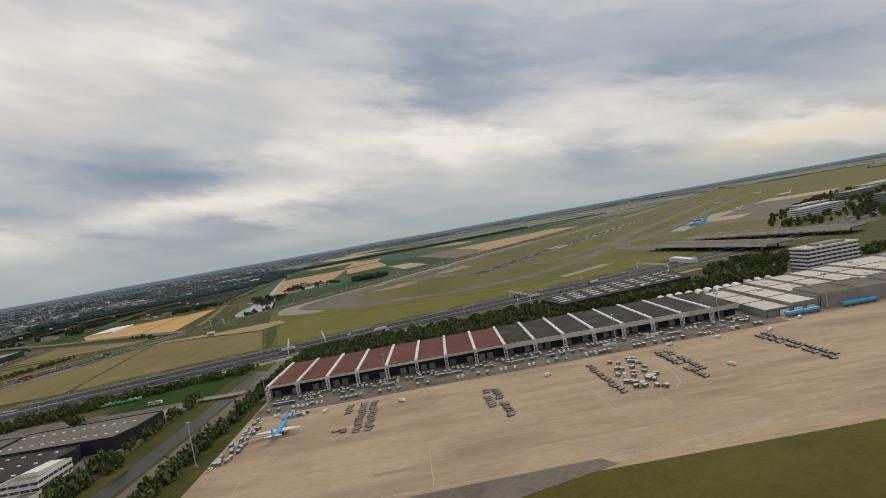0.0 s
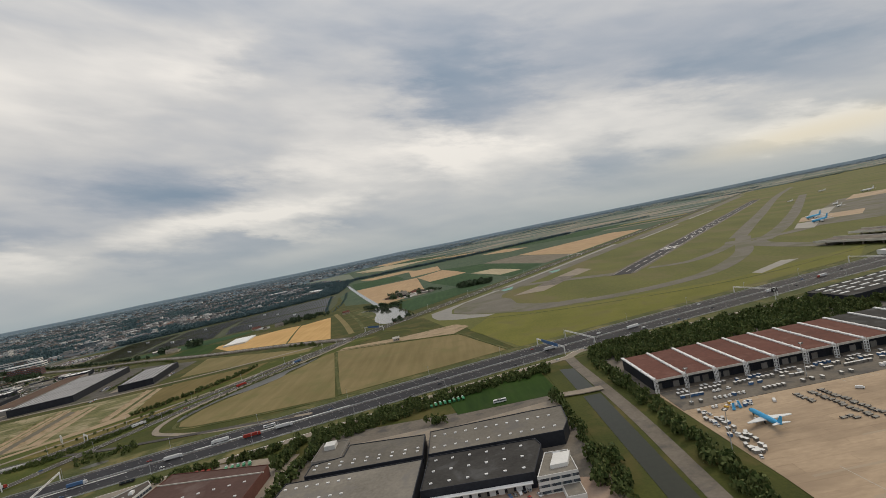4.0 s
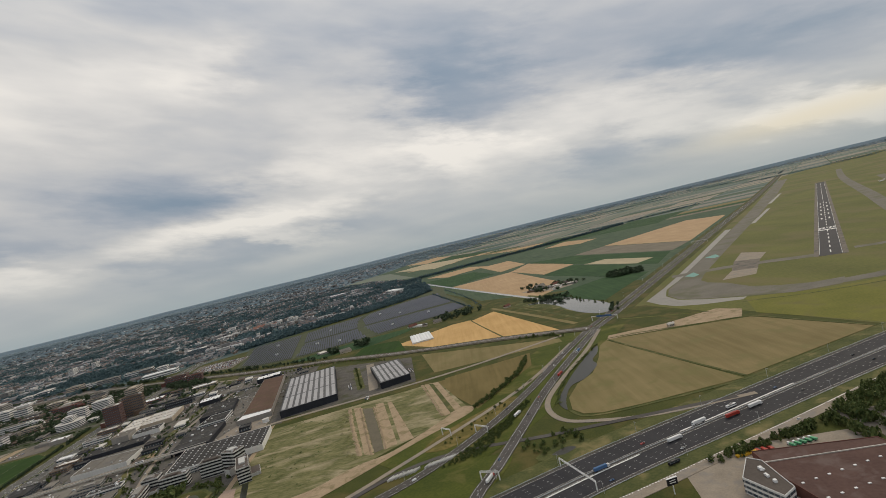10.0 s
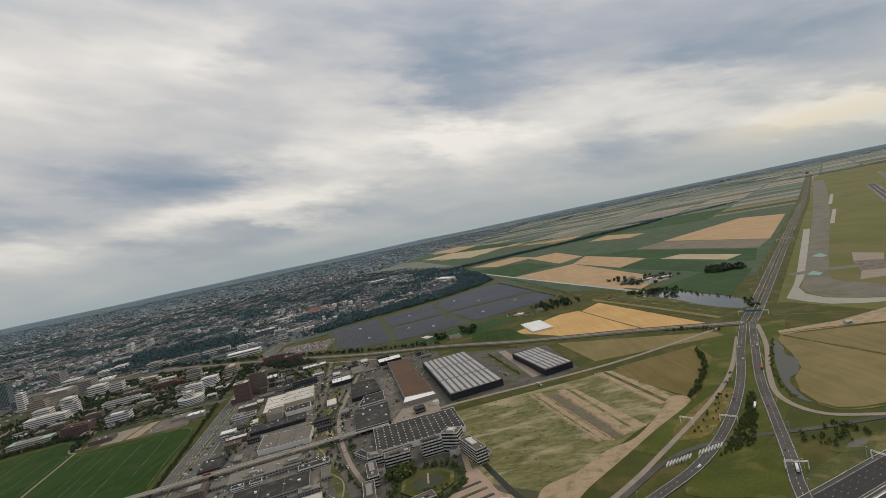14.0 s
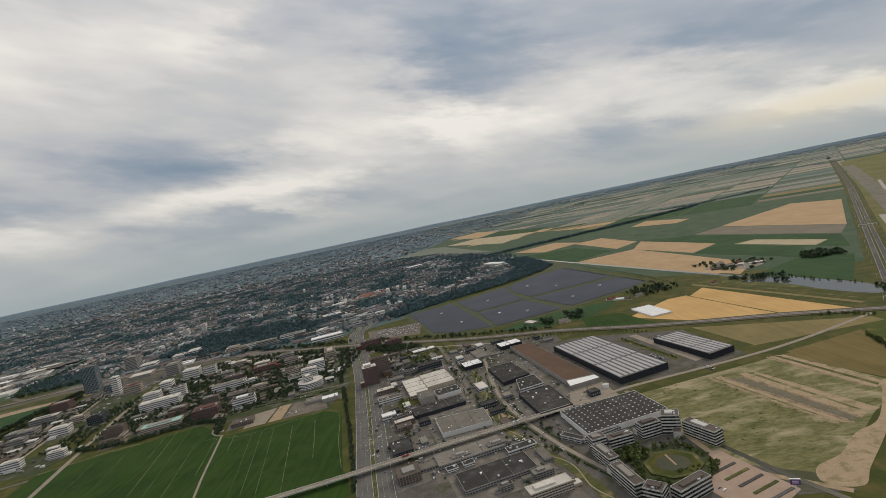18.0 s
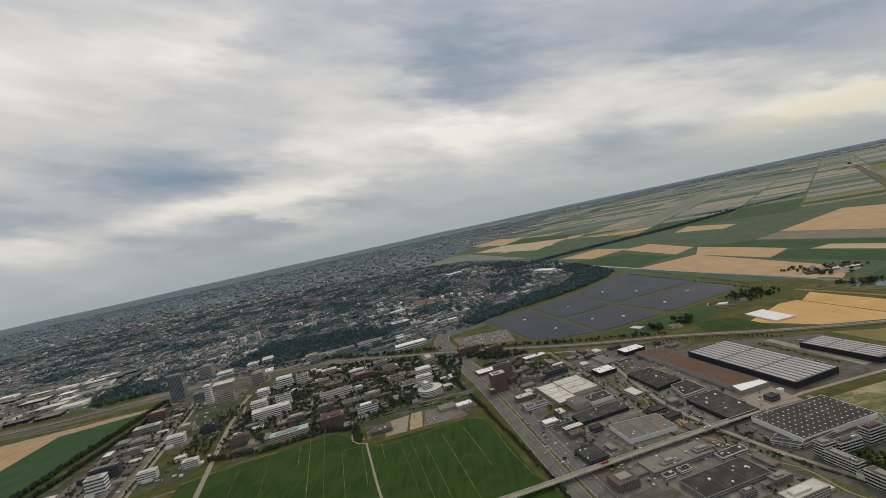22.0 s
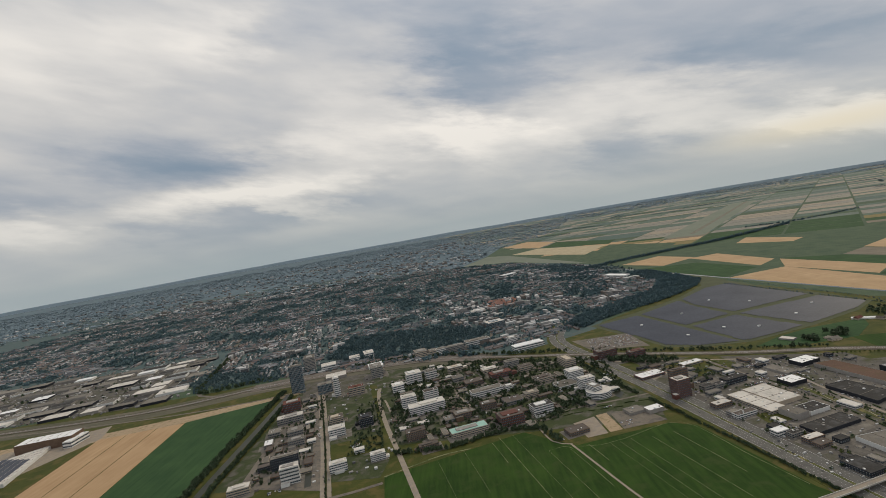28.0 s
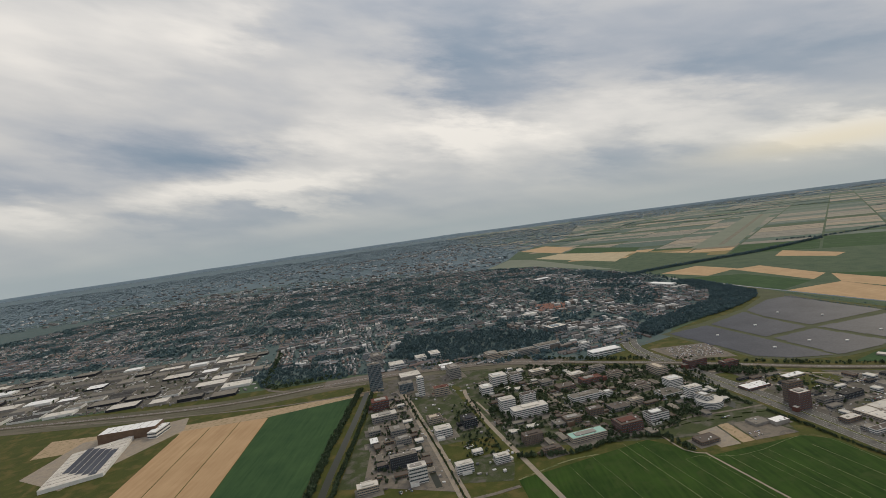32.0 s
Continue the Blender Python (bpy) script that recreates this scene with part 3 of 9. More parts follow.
            hw = storey * rng.choice((1, 1, 2)) + 0.08
            wing_part = part("low_wing", prismed(low, 0, hw), wall, top)
            part("wing_roof", prismed(shrink(low, 0.1), hw, hw + 0.04), roof, wing_part)
    small = shrink(own, 0.7)
    made = 0
    for _ in range(extras * 12):
        if made >= extras:
            break
        x, y = rng.uniform(min(xs), max(xs)), rng.uniform(min(ys), max(ys))
        if inside((x, y), small):
            w, d, h = rng.uniform(0.3, 0.9), rng.uniform(0.3, 0.9), rng.uniform(0.2, 0.45)
            z = height - parapet + 0.03
            part("roof_unit", boxed(x - w / 2, y - d / 2, z, x + w / 2, y + d / 2, z + h), rng.choice((WHITE_ROOF, GREY_WALL, STEEL)), top)
            made += 1
    if skylights:
        light = to_mesh("rooflight", boxed(-0.2, -0.14, 0, 0.2, 0.14, 0.12), WHITE_ROOF)
        a, b, d = Vector(out[0]), Vector(out[1]), Vector(out[-1])
        u, v = b - a, d - a
        nx, ny = skylights if isinstance(skylights, tuple) else (skylights, max(1, round(skylights * v.length / u.length)))
        for i in range(nx):
            for j in range(ny):
                q = a + u * ((i + 0.5) / nx) + v * ((j + 0.5) / ny)
                if inside(q, small):
                    o = part("rooflight", light, None, top)
                    o.location = (q.x, q.y, height - parapet + 0.03)
    return top


def tuft_cloud(rng, radius, height, base, count, size):
    """Leaf tufts: small bent cards thrown over an uneven crown."""
    verts, faces = [], []
    lobes = [(rng.uniform(-0.5, 0.5) * radius, rng.uniform(-0.5, 0.5) * radius, base + height * rng.uniform(0.25, 0.8), rng.uniform(0.45, 0.75)) for _ in range(6)]
    for _ in range(count):
        lx, ly, lz, lr = rng.choice(lobes)
        th, ph = rng.uniform(0, 2 * math.pi), math.acos(rng.uniform(-0.7, 1))
        r = lr * radius * rng.uniform(0.75, 1.1)
        c = Vector((lx + r * math.sin(ph) * math.cos(th), ly + r * math.sin(ph) * math.sin(th), lz + r * 0.8 * math.cos(ph)))
        u = Vector((rng.gauss(0, 1), rng.gauss(0, 1), rng.gauss(0, 0.5))).normalized()
        v = u.cross(Vector((rng.gauss(0, 1), rng.gauss(0, 1), rng.gauss(0, 1)))).normalized()
        s = size * rng.uniform(0.6, 1.3)
        k = len(verts)
        verts += [c - u * s, c + v * s * 0.7, c + u * s, c - v * s * 0.7 + u * 0.2 * s]
        faces.append((k, k + 1, k + 2, k + 3))
    return verts, faces


def leaf_mass(name, spots, label, category="trees", count=26, size=0.45, mat=None):
    """Many trees too close to count, as one leafy mass. spots: (x, y, height, radius)."""
    rng = random.Random(len(spots))
    kinds = []
    for k in range(6):
        v, f = tuft_cloud(rng, 1.0, 1.0, 0.0, count, size)
        kinds.append((np.array([tuple(p) for p in v], dtype=np.float32), np.array(f, dtype=np.int32)))
    vs, fs, base = [], [], 0
    for x, y, h, r in spots:
        v, f = kinds[rng.randrange(6)]
        a = rng.uniform(0, 6.28)
        c, s = math.cos(a), math.sin(a)
        w = np.empty_like(v)
        w[:, 0], w[:, 1], w[:, 2] = x + r * (c * v[:, 0] - s * v[:, 1]), y + r * (s * v[:, 0] + c * v[:, 1]), h * np.clip(v[:, 2] * 0.75 + 0.08, 0.0, None)
        vs.append(w)
        fs.append(f + base)
        base += len(v)
    v, f = np.concatenate(vs), np.concatenate(fs)
    me = bpy.data.meshes.new(name)
    me.from_pydata(v.tolist(), [], f.tolist())
    me.materials.append(mat or LEAF)
    return tagged(new(name, me), label, category, "", "stuff")


def along(line, step, jitter, rng, off=0.0):
    """Spots along a line."""
    nn = sides(line)
    out, carry = [], 0.0
    for i in range(len(line) - 1):
        seg = (line[i + 1] - line[i]).length
        while carry < seg:
            q = line[i].lerp(line[i + 1], carry / seg) + nn[i] * off
            out.append((q.x + rng.uniform(-jitter, jitter), q.y + rng.uniform(-jitter, jitter)))
            carry += step
        carry -= seg
    return out


def strewn(poly, count, rng, keep=None):
    xs, ys = [p[0] for p in poly], [p[1] for p in poly]
    out = []
    while len(out) < count:
        p = (rng.uniform(min(xs), max(xs)), rng.uniform(min(ys), max(ys)))
        if inside(p, poly) and (keep is None or keep(p)):
            out.append(p)
    return out

# ---------------------------------------------------------------- the land
rng = random.Random(7)
ground = bmesh.new()
tube(ground, -250, 0, -2.0, 0.0, 5600, 5600, 96)
setting("ground", ground, FARM, "flat green polder farmland reaching to the horizon", "ground")

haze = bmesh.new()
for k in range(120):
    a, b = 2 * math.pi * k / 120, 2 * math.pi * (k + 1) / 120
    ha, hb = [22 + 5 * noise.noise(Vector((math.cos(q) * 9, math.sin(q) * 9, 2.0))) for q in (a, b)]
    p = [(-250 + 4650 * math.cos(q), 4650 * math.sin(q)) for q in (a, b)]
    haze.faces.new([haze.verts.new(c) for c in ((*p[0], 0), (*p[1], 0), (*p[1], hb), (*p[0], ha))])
# pale blue horizon haze is painted into the ring's colour
HORIZON_HAZE = surface("distant_woodland", (0.36, 0.44, 0.49), (0.43, 0.51, 0.56), fine=0.05, coarse=0.008, rough=1.0, spec=0.0)
setting("backdrop", haze, HORIZON_HAZE, "pale blue haze over woodland along the far horizon", "horizon")

# forest floor colour carries a painted blue haze
HAZED_FLOOR = surface("woodland_floor", (0.108, 0.146, 0.168), (0.144, 0.186, 0.206), fine=0.03, coarse=0.006, rough=1.0, spec=0.05)

land("near_meadow", [(-480, -200), (420, -200), (420, 260), (140, 200), (-60, 290), (-110, 330), (-140, 358), (-174, 490), (-190, 600), (-215, 490), (-330, 405), (-420, 365), (-560, 395), (-900, 380), (-900, 60)], GRASS, 0.004, "rough grassland round the roads", "grass")

# airfield
land("airfield_grass_north", [(-98, 208), (-60, 178), (-47, 129), (18, 147), (70, 160), (150, 205), (420, 330), (1000, 800), (1200, 1500), (760, 1340), (288, 705), (-38, 283)], LAWN, 0.05, "mown airfield grass between runway and motorway", "grass")
land("airfield_grass_south", [(-28, 41.5), (1.5, 41.5), (12, 42), (400, 42), (400, -80), (-28, -80)], OLIVE, 0.05, "mown airfield grass beside the apron", "grass")
land("apron", [(-31.5, 81), (-30, 41.5), (420, 42), (420, 81)], CONCRETE, 0.05, "beige concrete aircraft apron with joints and stains", "apron")
land("taxiway_end", [(-60, 38.5), (3, 39.6), (12, 42.1), (11, 43.5), (-20, 42.4), (-60, 41.3)], OLD_ASPHALT, 0.075, "dark asphalt taxiway along the apron edge", "taxiway")
land("service_road_apron", [(-31, 72.5), (50, 73.5), (50, 80.8), (-31, 80.8)], OLD_ASPHALT, 0.085, "worn asphalt service road before the cargo sheds", "road")
land("cargo_yard", [(-33, 81), (130, 81), (130, 112), (60, 112), (-33, 108)], OLD_ASPHALT, 0.055, "asphalt yard behind the cargo sheds", "yard")

apron_ground = bpy.data.objects["apron"]
slab_rng = random.Random(3)
y = 42.3
while y < 72.0:
    wide = slab_rng.choice((1.5, 1.5, 1.5, 2.2))
    x = -30.6 - slab_rng.uniform(0, 4)
    while x < 92:
        long = slab_rng.choice((6, 9, 13, 18))
        x0, x1 = max(x, -30.4), min(x + long, 92.0)
        if x1 - x0 > 1.0:
            me = to_mesh("slab", boxed(x0, y, 0.05, x1 - 0.014, min(y + wide, 72.3) - 0.014, 0.064), CONCRETE)
            part("slab", me, None, apron_ground)
        x += long
    y += wide


TYRE = surface("tyre_marks", (0.27, 0.215, 0.155), (0.40, 0.315, 0.225), fine=2.0, coarse=0.3, stain=(0.40, 0.315, 0.225), stain_at=0.5, stain_scale=0.4, stretch=(0.1, 1, 1))
streaks = bmesh.new()
for k, (y0, y1, x0, x1, w) in enumerate(((46.2, 47.6, -26, 70, 0.5), (48.0, 49.8, -10, 92, 0.7), (51.2, 52.0, -28, 60, 0.4), (53.4, 55.2, 0, 92, 0.5), (45.0, 45.8, 10, 92, 0.6), (57.0, 57.6, -18, 40, 0.35), (50.0, 51.4, 20, 92, 0.3))):
    ribbon(streaks, [Vector((x0, y0)), Vector(((x0 + x1) / 2, (y0 + y1) / 2 + 0.15)), Vector((x1, y1))], 0, w, 0.05, 0.0655 + 0.0004 * k)
tagged(new("tyre_streaks", to_mesh("tyre_streaks", streaks, TYRE)), "long dark tyre streaks across the apron", "marks", "", "stuff")


def strip(name, pts, width, mat, z, label, category="road", step=6.0, lift=None, off=0.0, z0=0.0):
    return setting(name, ribbon(bmesh.new(), glide(pts, step), off, width, z0, z, lift), mat, label, category)


U, V = Vector((0.604, 0.797)), Vector((-0.797, 0.604))


def uv(a, b, at=(16, 229)):
    q = Vector(at) + U * a + V * b
    return (q.x, q.y)


# runway ahead, with threshold bars and centre line
land("runway", [uv(0, -4.5), uv(0, 4.5), uv(640, 4.5), uv(640, -4.5)], DARK_ASPHALT, 0.10, "long dark asphalt runway with white markings", "runway")
for side in (-1, 1):
    land("runway_shoulder", [uv(0, side * 4.5), uv(0, side * 6.5), uv(640, side * 6.5), uv(640, side * 4.5)], OLD_ASPHALT, 0.09, "grey paved runway shoulder", "runway")
paint = bmesh.new()
for k in range(12):
    if k in (5, 6):
        continue
    b = -4.0 + k * 0.7
    prism(paint, [uv(96, b), uv(96, b + 0.36), uv(104, b + 0.36), uv(104, b)], 0.10, 0.106)
prism(paint, [uv(90, -4.4), uv(90, 4.4), uv(93, 4.4), uv(93, -4.4)], 0.10, 0.106)
for k in range(40):
    prism(paint, [uv(8 + k * 15, -0.25), uv(8 + k * 15, 0.25), uv(15 + k * 15, 0.25), uv(15 + k * 15, -0.25)], 0.10, 0.107)
for d in (150, 180, 210, 240, 270):
    for b in (-2.6, 1.8):
        prism(paint, [uv(d, b), uv(d, b + 0.9), uv(d + 9, b + 0.9), uv(d + 9, b)], 0.10, 0.107)
for side in (-4.3, 4.15):
    prism(paint, [uv(2, side), uv(2, side + 0.15), uv(600, side + 0.15), uv(600, side)], 0.10, 0.1065)
tagged(new("runway_paint", to_mesh("runway_paint", paint, MARK)), "white runway threshold bars and centre line", "markings", "", "stuff")

strip("taxiway_west", [(-36, 192), (-22, 184), (-6, 178.5), (18, 180), (39, 190), (68, 221), (90, 257), (107, 285)], 7.5, TAXI, 0.085, "grey asphalt taxiway bending round the runway end", "taxiway")
land("taxiway_parallel", [(-55.8, 239.3), (-62.2, 225.9), (-62.8, 214), (-55.9, 202.9), (-45.3, 191.3), (-35.2, 181.7), (-20.2, 177.8), (-12.5, 186.3), (-22.7, 189.1), (-30.3, 196.4), (-36, 207), (-36.2, 223.3), (-39.5, 233.9), (-38.1, 242.8), (-28.2, 257.7), (22.3, 323.8), (137.9, 473.1), (325.8, 721), (620, 1120), (604, 1130), (160.5, 526), (87.4, 428.5), (-37.2, 263)], TAXI, 0.08, "wide grey taxiway bending round the runway end", "taxiway")
strip("taxiway_cross", [(20, 232), (-12, 258), (-40, 270)], 8, TAXI, 0.08, "grey link taxiway", "taxiway")
strip("taxiway_east", [(104, 285), (160, 362), (216, 438), (423, 722), (640, 1000)], 9, TAXI, 0.082, "long grey taxiway towards the horizon", "taxiway")
strip("taxiway_link", [(31, 234), (45, 227), (63, 238), (78, 252), (95, 272)], 6, TAXI, 0.081, "grey link taxiway to the runway", "taxiway")
strip("taxiway_crossing", [(88, 270), (102, 262), (122, 262), (160, 285), (200, 300)], 9, TAXI, 0.0835, "grey taxiway crossing towards the stands", "taxiway")
strip("taxiway_stands", [(96, 250), (128, 285), (157, 320), (223, 404), (385, 618)], 8, TAXI, 0.0845, "grey taxiway along the stands", "taxiway")
strip("taxiway_bridge_road", [(89, 192), (86, 212), (88, 240), (96, 256)], 9, TAXI, 0.0855, "grey taxiway leading to the bridge", "taxiway")
land("grey_basin", [(40, 164.5), (39.5, 169), (58, 181.5), (62, 178)], PALE_POND, 0.09, "pale grey basin beside the motorway", "basin")
land("apron_far", [(130, 270), (180, 330), (270, 420), (330, 400), (240, 290), (170, 240)], TAXI, 0.083, "grey far aircraft apron", "apron")
land("apron_far_pale", [(150, 300), (170, 325), (195, 305), (172, 280)], CONCRETE, 0.10, "pale concrete far aircraft stand", "apron")
land("apron_far_pale_stand", [(260, 400), (300, 440), (340, 410), (300, 372)], CONCRETE, 0.10, "pale concrete far aircraft stand", "apron")
land("dark_block", [(-4.2, 272), (4.1, 262.3), (-11.2, 240.4), (-20.1, 247.2)], OLD_ASPHALT, 0.0925, "dark worn paved block in the airfield grass", "paving")
for pts in ([(13.1, 294.0), (16.6, 276.4), (4.1, 261.8), (-4.2, 271.5)], [(-20.1, 247.0), (-11.2, 240.2), (-20.3, 227.3), (-34.0, 231.1)]):
    land("paved_block", pts, PAVING, 0.094, "pale paved block in the airfield grass", "paving")
GREEN_PAINT = surface("green_surface_paint", (0.16, 0.30, 0.26), (0.22, 0.38, 0.33), fine=1.0)
for pts in ([(-36.5, 262), (-29, 268), (-31, 258), (-35.5, 255)], [(-2, 307), (7, 311), (3.5, 300), (-1, 298)]):
    land("green_surface", pts, GREEN_PAINT, 0.1, "pale green painted triangle beside the taxiway", "markings")
strip("pale_strip", [(105, 428), (184, 527)], 3.2, PALE_POND, 0.09, "pale concrete strip in the airfield grass", "paving", 30)
strip("pale_strip", [(224, 585), (320, 707)], 3.6, PALE_POND, 0.09, "pale concrete strip in the airfield grass", "paving", 30)
for pts in ([(204.6, 362.4), (221.9, 361.5), (164.8, 298.8), (160.4, 307.9)], [(145.3, 294.5), (153.4, 286.4), (128.9, 259.4), (127.5, 271.9)]):
    land("pale_stand", pts, PALE_POND, 0.101, "pale concrete aircraft stand", "apron")
# the water's pale reflection is in its base colour
land("drained_basin", [(-72.8, 224.8), (-54.1, 246.8), (-36.9, 269.3), (80, 427.5), (82.5, 423), (-39.5, 259.5), (-56.6, 239.9), (-63.2, 225.9), (-63.6, 213.5), (-56.6, 202.2), (-46.8, 191.6), (-50.0, 188.8), (-61.8, 195.5), (-69.0, 202.8), (-71.8, 212.1)], PALE_POND, 0.07, "long pale water basin beside the taxiway", "basin")

land("motorway_meadow", [(-48, 191), (-26, 176), (29, 165.5), (88, 180), (70, 161), (18, 148), (-46, 131), (-58, 168)], MEADOW, 0.062, "yellow-green meadow between motorway and taxiway", "grass")
strip("airfield_ditch", [(-52, 186), (-26, 172.6), (29, 161.8), (88, 176)], 0.7, VERGE, 0.095, "dark ditch along the airfield edge", "ditch")

# meadows and fields by the motorway
land("hay_field_east", [(-106, 179), (-101, 177), (-62, 165), (-50, 131), (-92, 119)], HAY_LIGHT, 0.05, "dry tan mown meadow", "field")
land("hay_field_west", [(-107, 178), (-111, 173), (-115.4, 160), (-121.3, 147), (-127.5, 141), (-132.4, 131.8), (-133.6, 123.5), (-131.8, 119.4), (-127.6, 117.4), (-118, 117), (-93, 118)], HAY, 0.05, "dry olive-tan meadow with uneven grass", "field")
strip("field_ditch", [(-106, 178), (-100, 150), (-92, 119)], 0.8, VERGE, 0.09, "dark grassy ditch between two meadows", "ditch")
land("sandy_corner", [(-106.6, 178.4), (-104.2, 183.5), (-83.6, 181.5), (-62.5, 185.3), (-57.8, 176.5), (-63.5, 167.5), (-77.2, 172), (-101, 178.2)], SAND, 0.06, "bare sandy track beside the meadow", "sand")
land("green_triangle", [(-98, 210), (-66, 183), (-76, 218), (-90, 228)], GRASS, 0.06, "green grass verge", "grass")
land("meadow_north", [(-178, 228), (-120, 197), (-120, 191), (-171, 191)], HAY, 0.05, "yellow-green meadow strip beside the railway", "field")
land("brown_field", [(-172, 178), (-134, 186), (-136, 170), (-157, 140)], BROWN_GRASS, 0.05, "brown rough grass field", "field")
land("building_land", [(-228, 171), (-170, 179), (-159, 141), (-178, 128), (-205, 106), (-222, 118)], LOT, 0.05, "patchy bare building land with dry grass", "field")
for name, pts in (("sand_track_west", [(-199.1, 169.1), (-196.6, 168.8), (-185.6, 124.7), (-188, 126.5)]), ("sand_track_middle", [(-191.2, 168.1), (-188.4, 167.8), (-179.4, 128.4), (-182.6, 126.6)]), ("sand_track_narrow", [(-186.8, 166.5), (-185.4, 166.7), (-175.0, 129.6), (-178.5, 129.0)]), ("sand_track_east", [(-174.5, 177.4), (-169.4, 176.8), (-161.3, 143), (-166.7, 140.6)]), ("sand_bank", rounded([(-158.5, 139.5), (-161.5, 145), (-168, 137), (-180, 124.5), (-189, 120.5), (-198, 113.5), (-206.5, 110), (-209, 104), (-203, 101), (-197, 106.5), (-187, 115), (-174.5, 126)]))):
    land(name, pts, SAND, 0.07, "bare sand strip on building land", "sand")
land("green_stripe", [(-172.6, 176.5), (-171.2, 176.3), (-163.6, 143), (-165, 142)], VERGE, 0.075, "weedy stripe between two sand tracks", "verge")
land("trench", [(-195.4, 166.4), (-191.8, 164.4), (-186.3, 142.2), (-182.9, 127.2), (-185.2, 126), (-189.4, 142.1)], WET_SAND, 0.078, "dark muddy trench on building land", "trench")
banks = bmesh.new()
for line, wide, high in (([(-196.1, 166.5), (-190.1, 142.2), (-185.9, 125.6)], 0.9, 0.42), ([(-191.2, 164.6), (-185.7, 142.3), (-182.3, 127.3)], 0.8, 0.38), ([(-200.4, 168.8), (-195, 147), (-189.2, 126.6)], 1.1, 0.4), ([(-175.2, 177), (-171, 158), (-167.4, 141.4)], 0.8, 0.3)):
    L = glide(line, 0.9)
    for side, q in zip(sides(L), L):
        r = wide * (0.7 + 0.5 * noise.noise(Vector((q.x, q.y, 0.3))))
        tube(banks, q.x + side.x * 0.2 * noise.noise(Vector((q.y, q.x, 5))), q.y, 0.05, 0.05 + high * (0.8 + 0.5 * noise.noise(Vector((q.x * 0.6, q.y * 0.6, 1)))), r, r * 0.25, 7)
joined("spoil_banks", banks, SAND, "ridges of dug sand beside a trench", "spoil")
heaps = bmesh.new()
heap_rng = random.Random(5)
for k in range(26):
    x, y = -199.4 + 10.6 * k / 26 - 1.8 + heap_rng.uniform(-1.6, 1.2), 164 - 40 * k / 26 + heap_rng.uniform(-0.8, 0.8)
    tube(heaps, x, y, 0.04, 0.1 + heap_rng.uniform(0.25, 0.55), heap_rng.uniform(0.8, 1.5), 0.2, 7)
joined("earth_heaps", heaps, LOT, "rows of grassy earth heaps on building land", "spoil")
land("wheat_field_west", [(-194, 266), (-166, 230), (-140, 223), (-152, 288), (-163, 288)], WHEAT, 0.05, "ripe golden wheat field", "field")
land("wheat_field_east", [(-151.5, 285), (-139, 222.5), (-116, 210), (-137, 299)], WHEAT, 0.05, "ripe golden wheat field", "field")
strip("wheat_track", [(-151.8, 287), (-146, 255), (-139.6, 222.6)], 0.8, VERGE, 0.075, "dark grassy ditch between wheat fields", "ditch")
land("green_plot", [(-215, 286), (-194, 279), (-187, 246), (-218, 258)], SPORT, 0.05, "bright green pasture plot", "field")
land("beet_plot", [(-264, 293), (-243, 283), (-212, 283), (-192, 300), (-184, 314), (-222, 311), (-246, 303)], BEET, 0.05, "dark green crop beside the solar park", "field")
land("lake_bank", [(-124, 300), (-92, 220), (-82, 240), (-96, 290), (-110, 330)], VERGE, 0.04, "rough grassy bank round a lake", "grass")
land("lake", rounded([(-117, 294), (-109, 283), (-104.4, 267), (-103, 252), (-100, 236), (-94, 224), (-88, 228), (-84.5, 243), (-88, 262), (-92, 276), (-94, 286), (-101, 294)], 2), LAKE, 0.06, "pale still lake beside the road", "lake")
strip("polder_canal", [(-94, 240), (-104, 290), (-143, 437), (-200, 660), (-310, 1113)], 3.2, LAKE, 0.06, "straight polder canal", "canal", 30)
land("roadside_pond", rounded([(-111.6, 174), (-114, 166), (-117.6, 159.6), (-118, 153.5), (-122, 147), (-125, 143.4), (-129.8, 140), (-133.4, 131), (-134.8, 124), (-135.6, 130), (-132.6, 138), (-127, 149.5), (-121, 160), (-115, 170)], 1.0), POND, 0.07, "narrow dark pond beside the meadow", "pond")
strip("meadow_ditch", [(-134.2, 123), (-132.6, 118.4), (-127.6, 116.4), (-118, 116), (-93, 117.2), (-70, 124), (-50, 130)], 0.8, VERGE, 0.092, "dark ditch round the meadow", "ditch", 2)
strip("meadow_ditch_north", [(-106, 180), (-95, 178), (-77, 171.4), (-62, 165.6), (-56, 150), (-49.4, 131)], 0.7, VERGE, 0.093, "dark ditch round the meadow", "ditch", 3)
reeds = [(x, y, rng.uniform(0.25, 0.6), rng.uniform(0.3, 0.6)) for x, y in along(glide([(-111, 176), (-120, 163), (-127.6, 150.5), (-133.2, 138.6), (-136, 129)], 2), 0.7, 0.5, rng)]
leaf_mass("reeds", reeds, "dark reeds along the pond bank", "reeds", 40, 0.3)

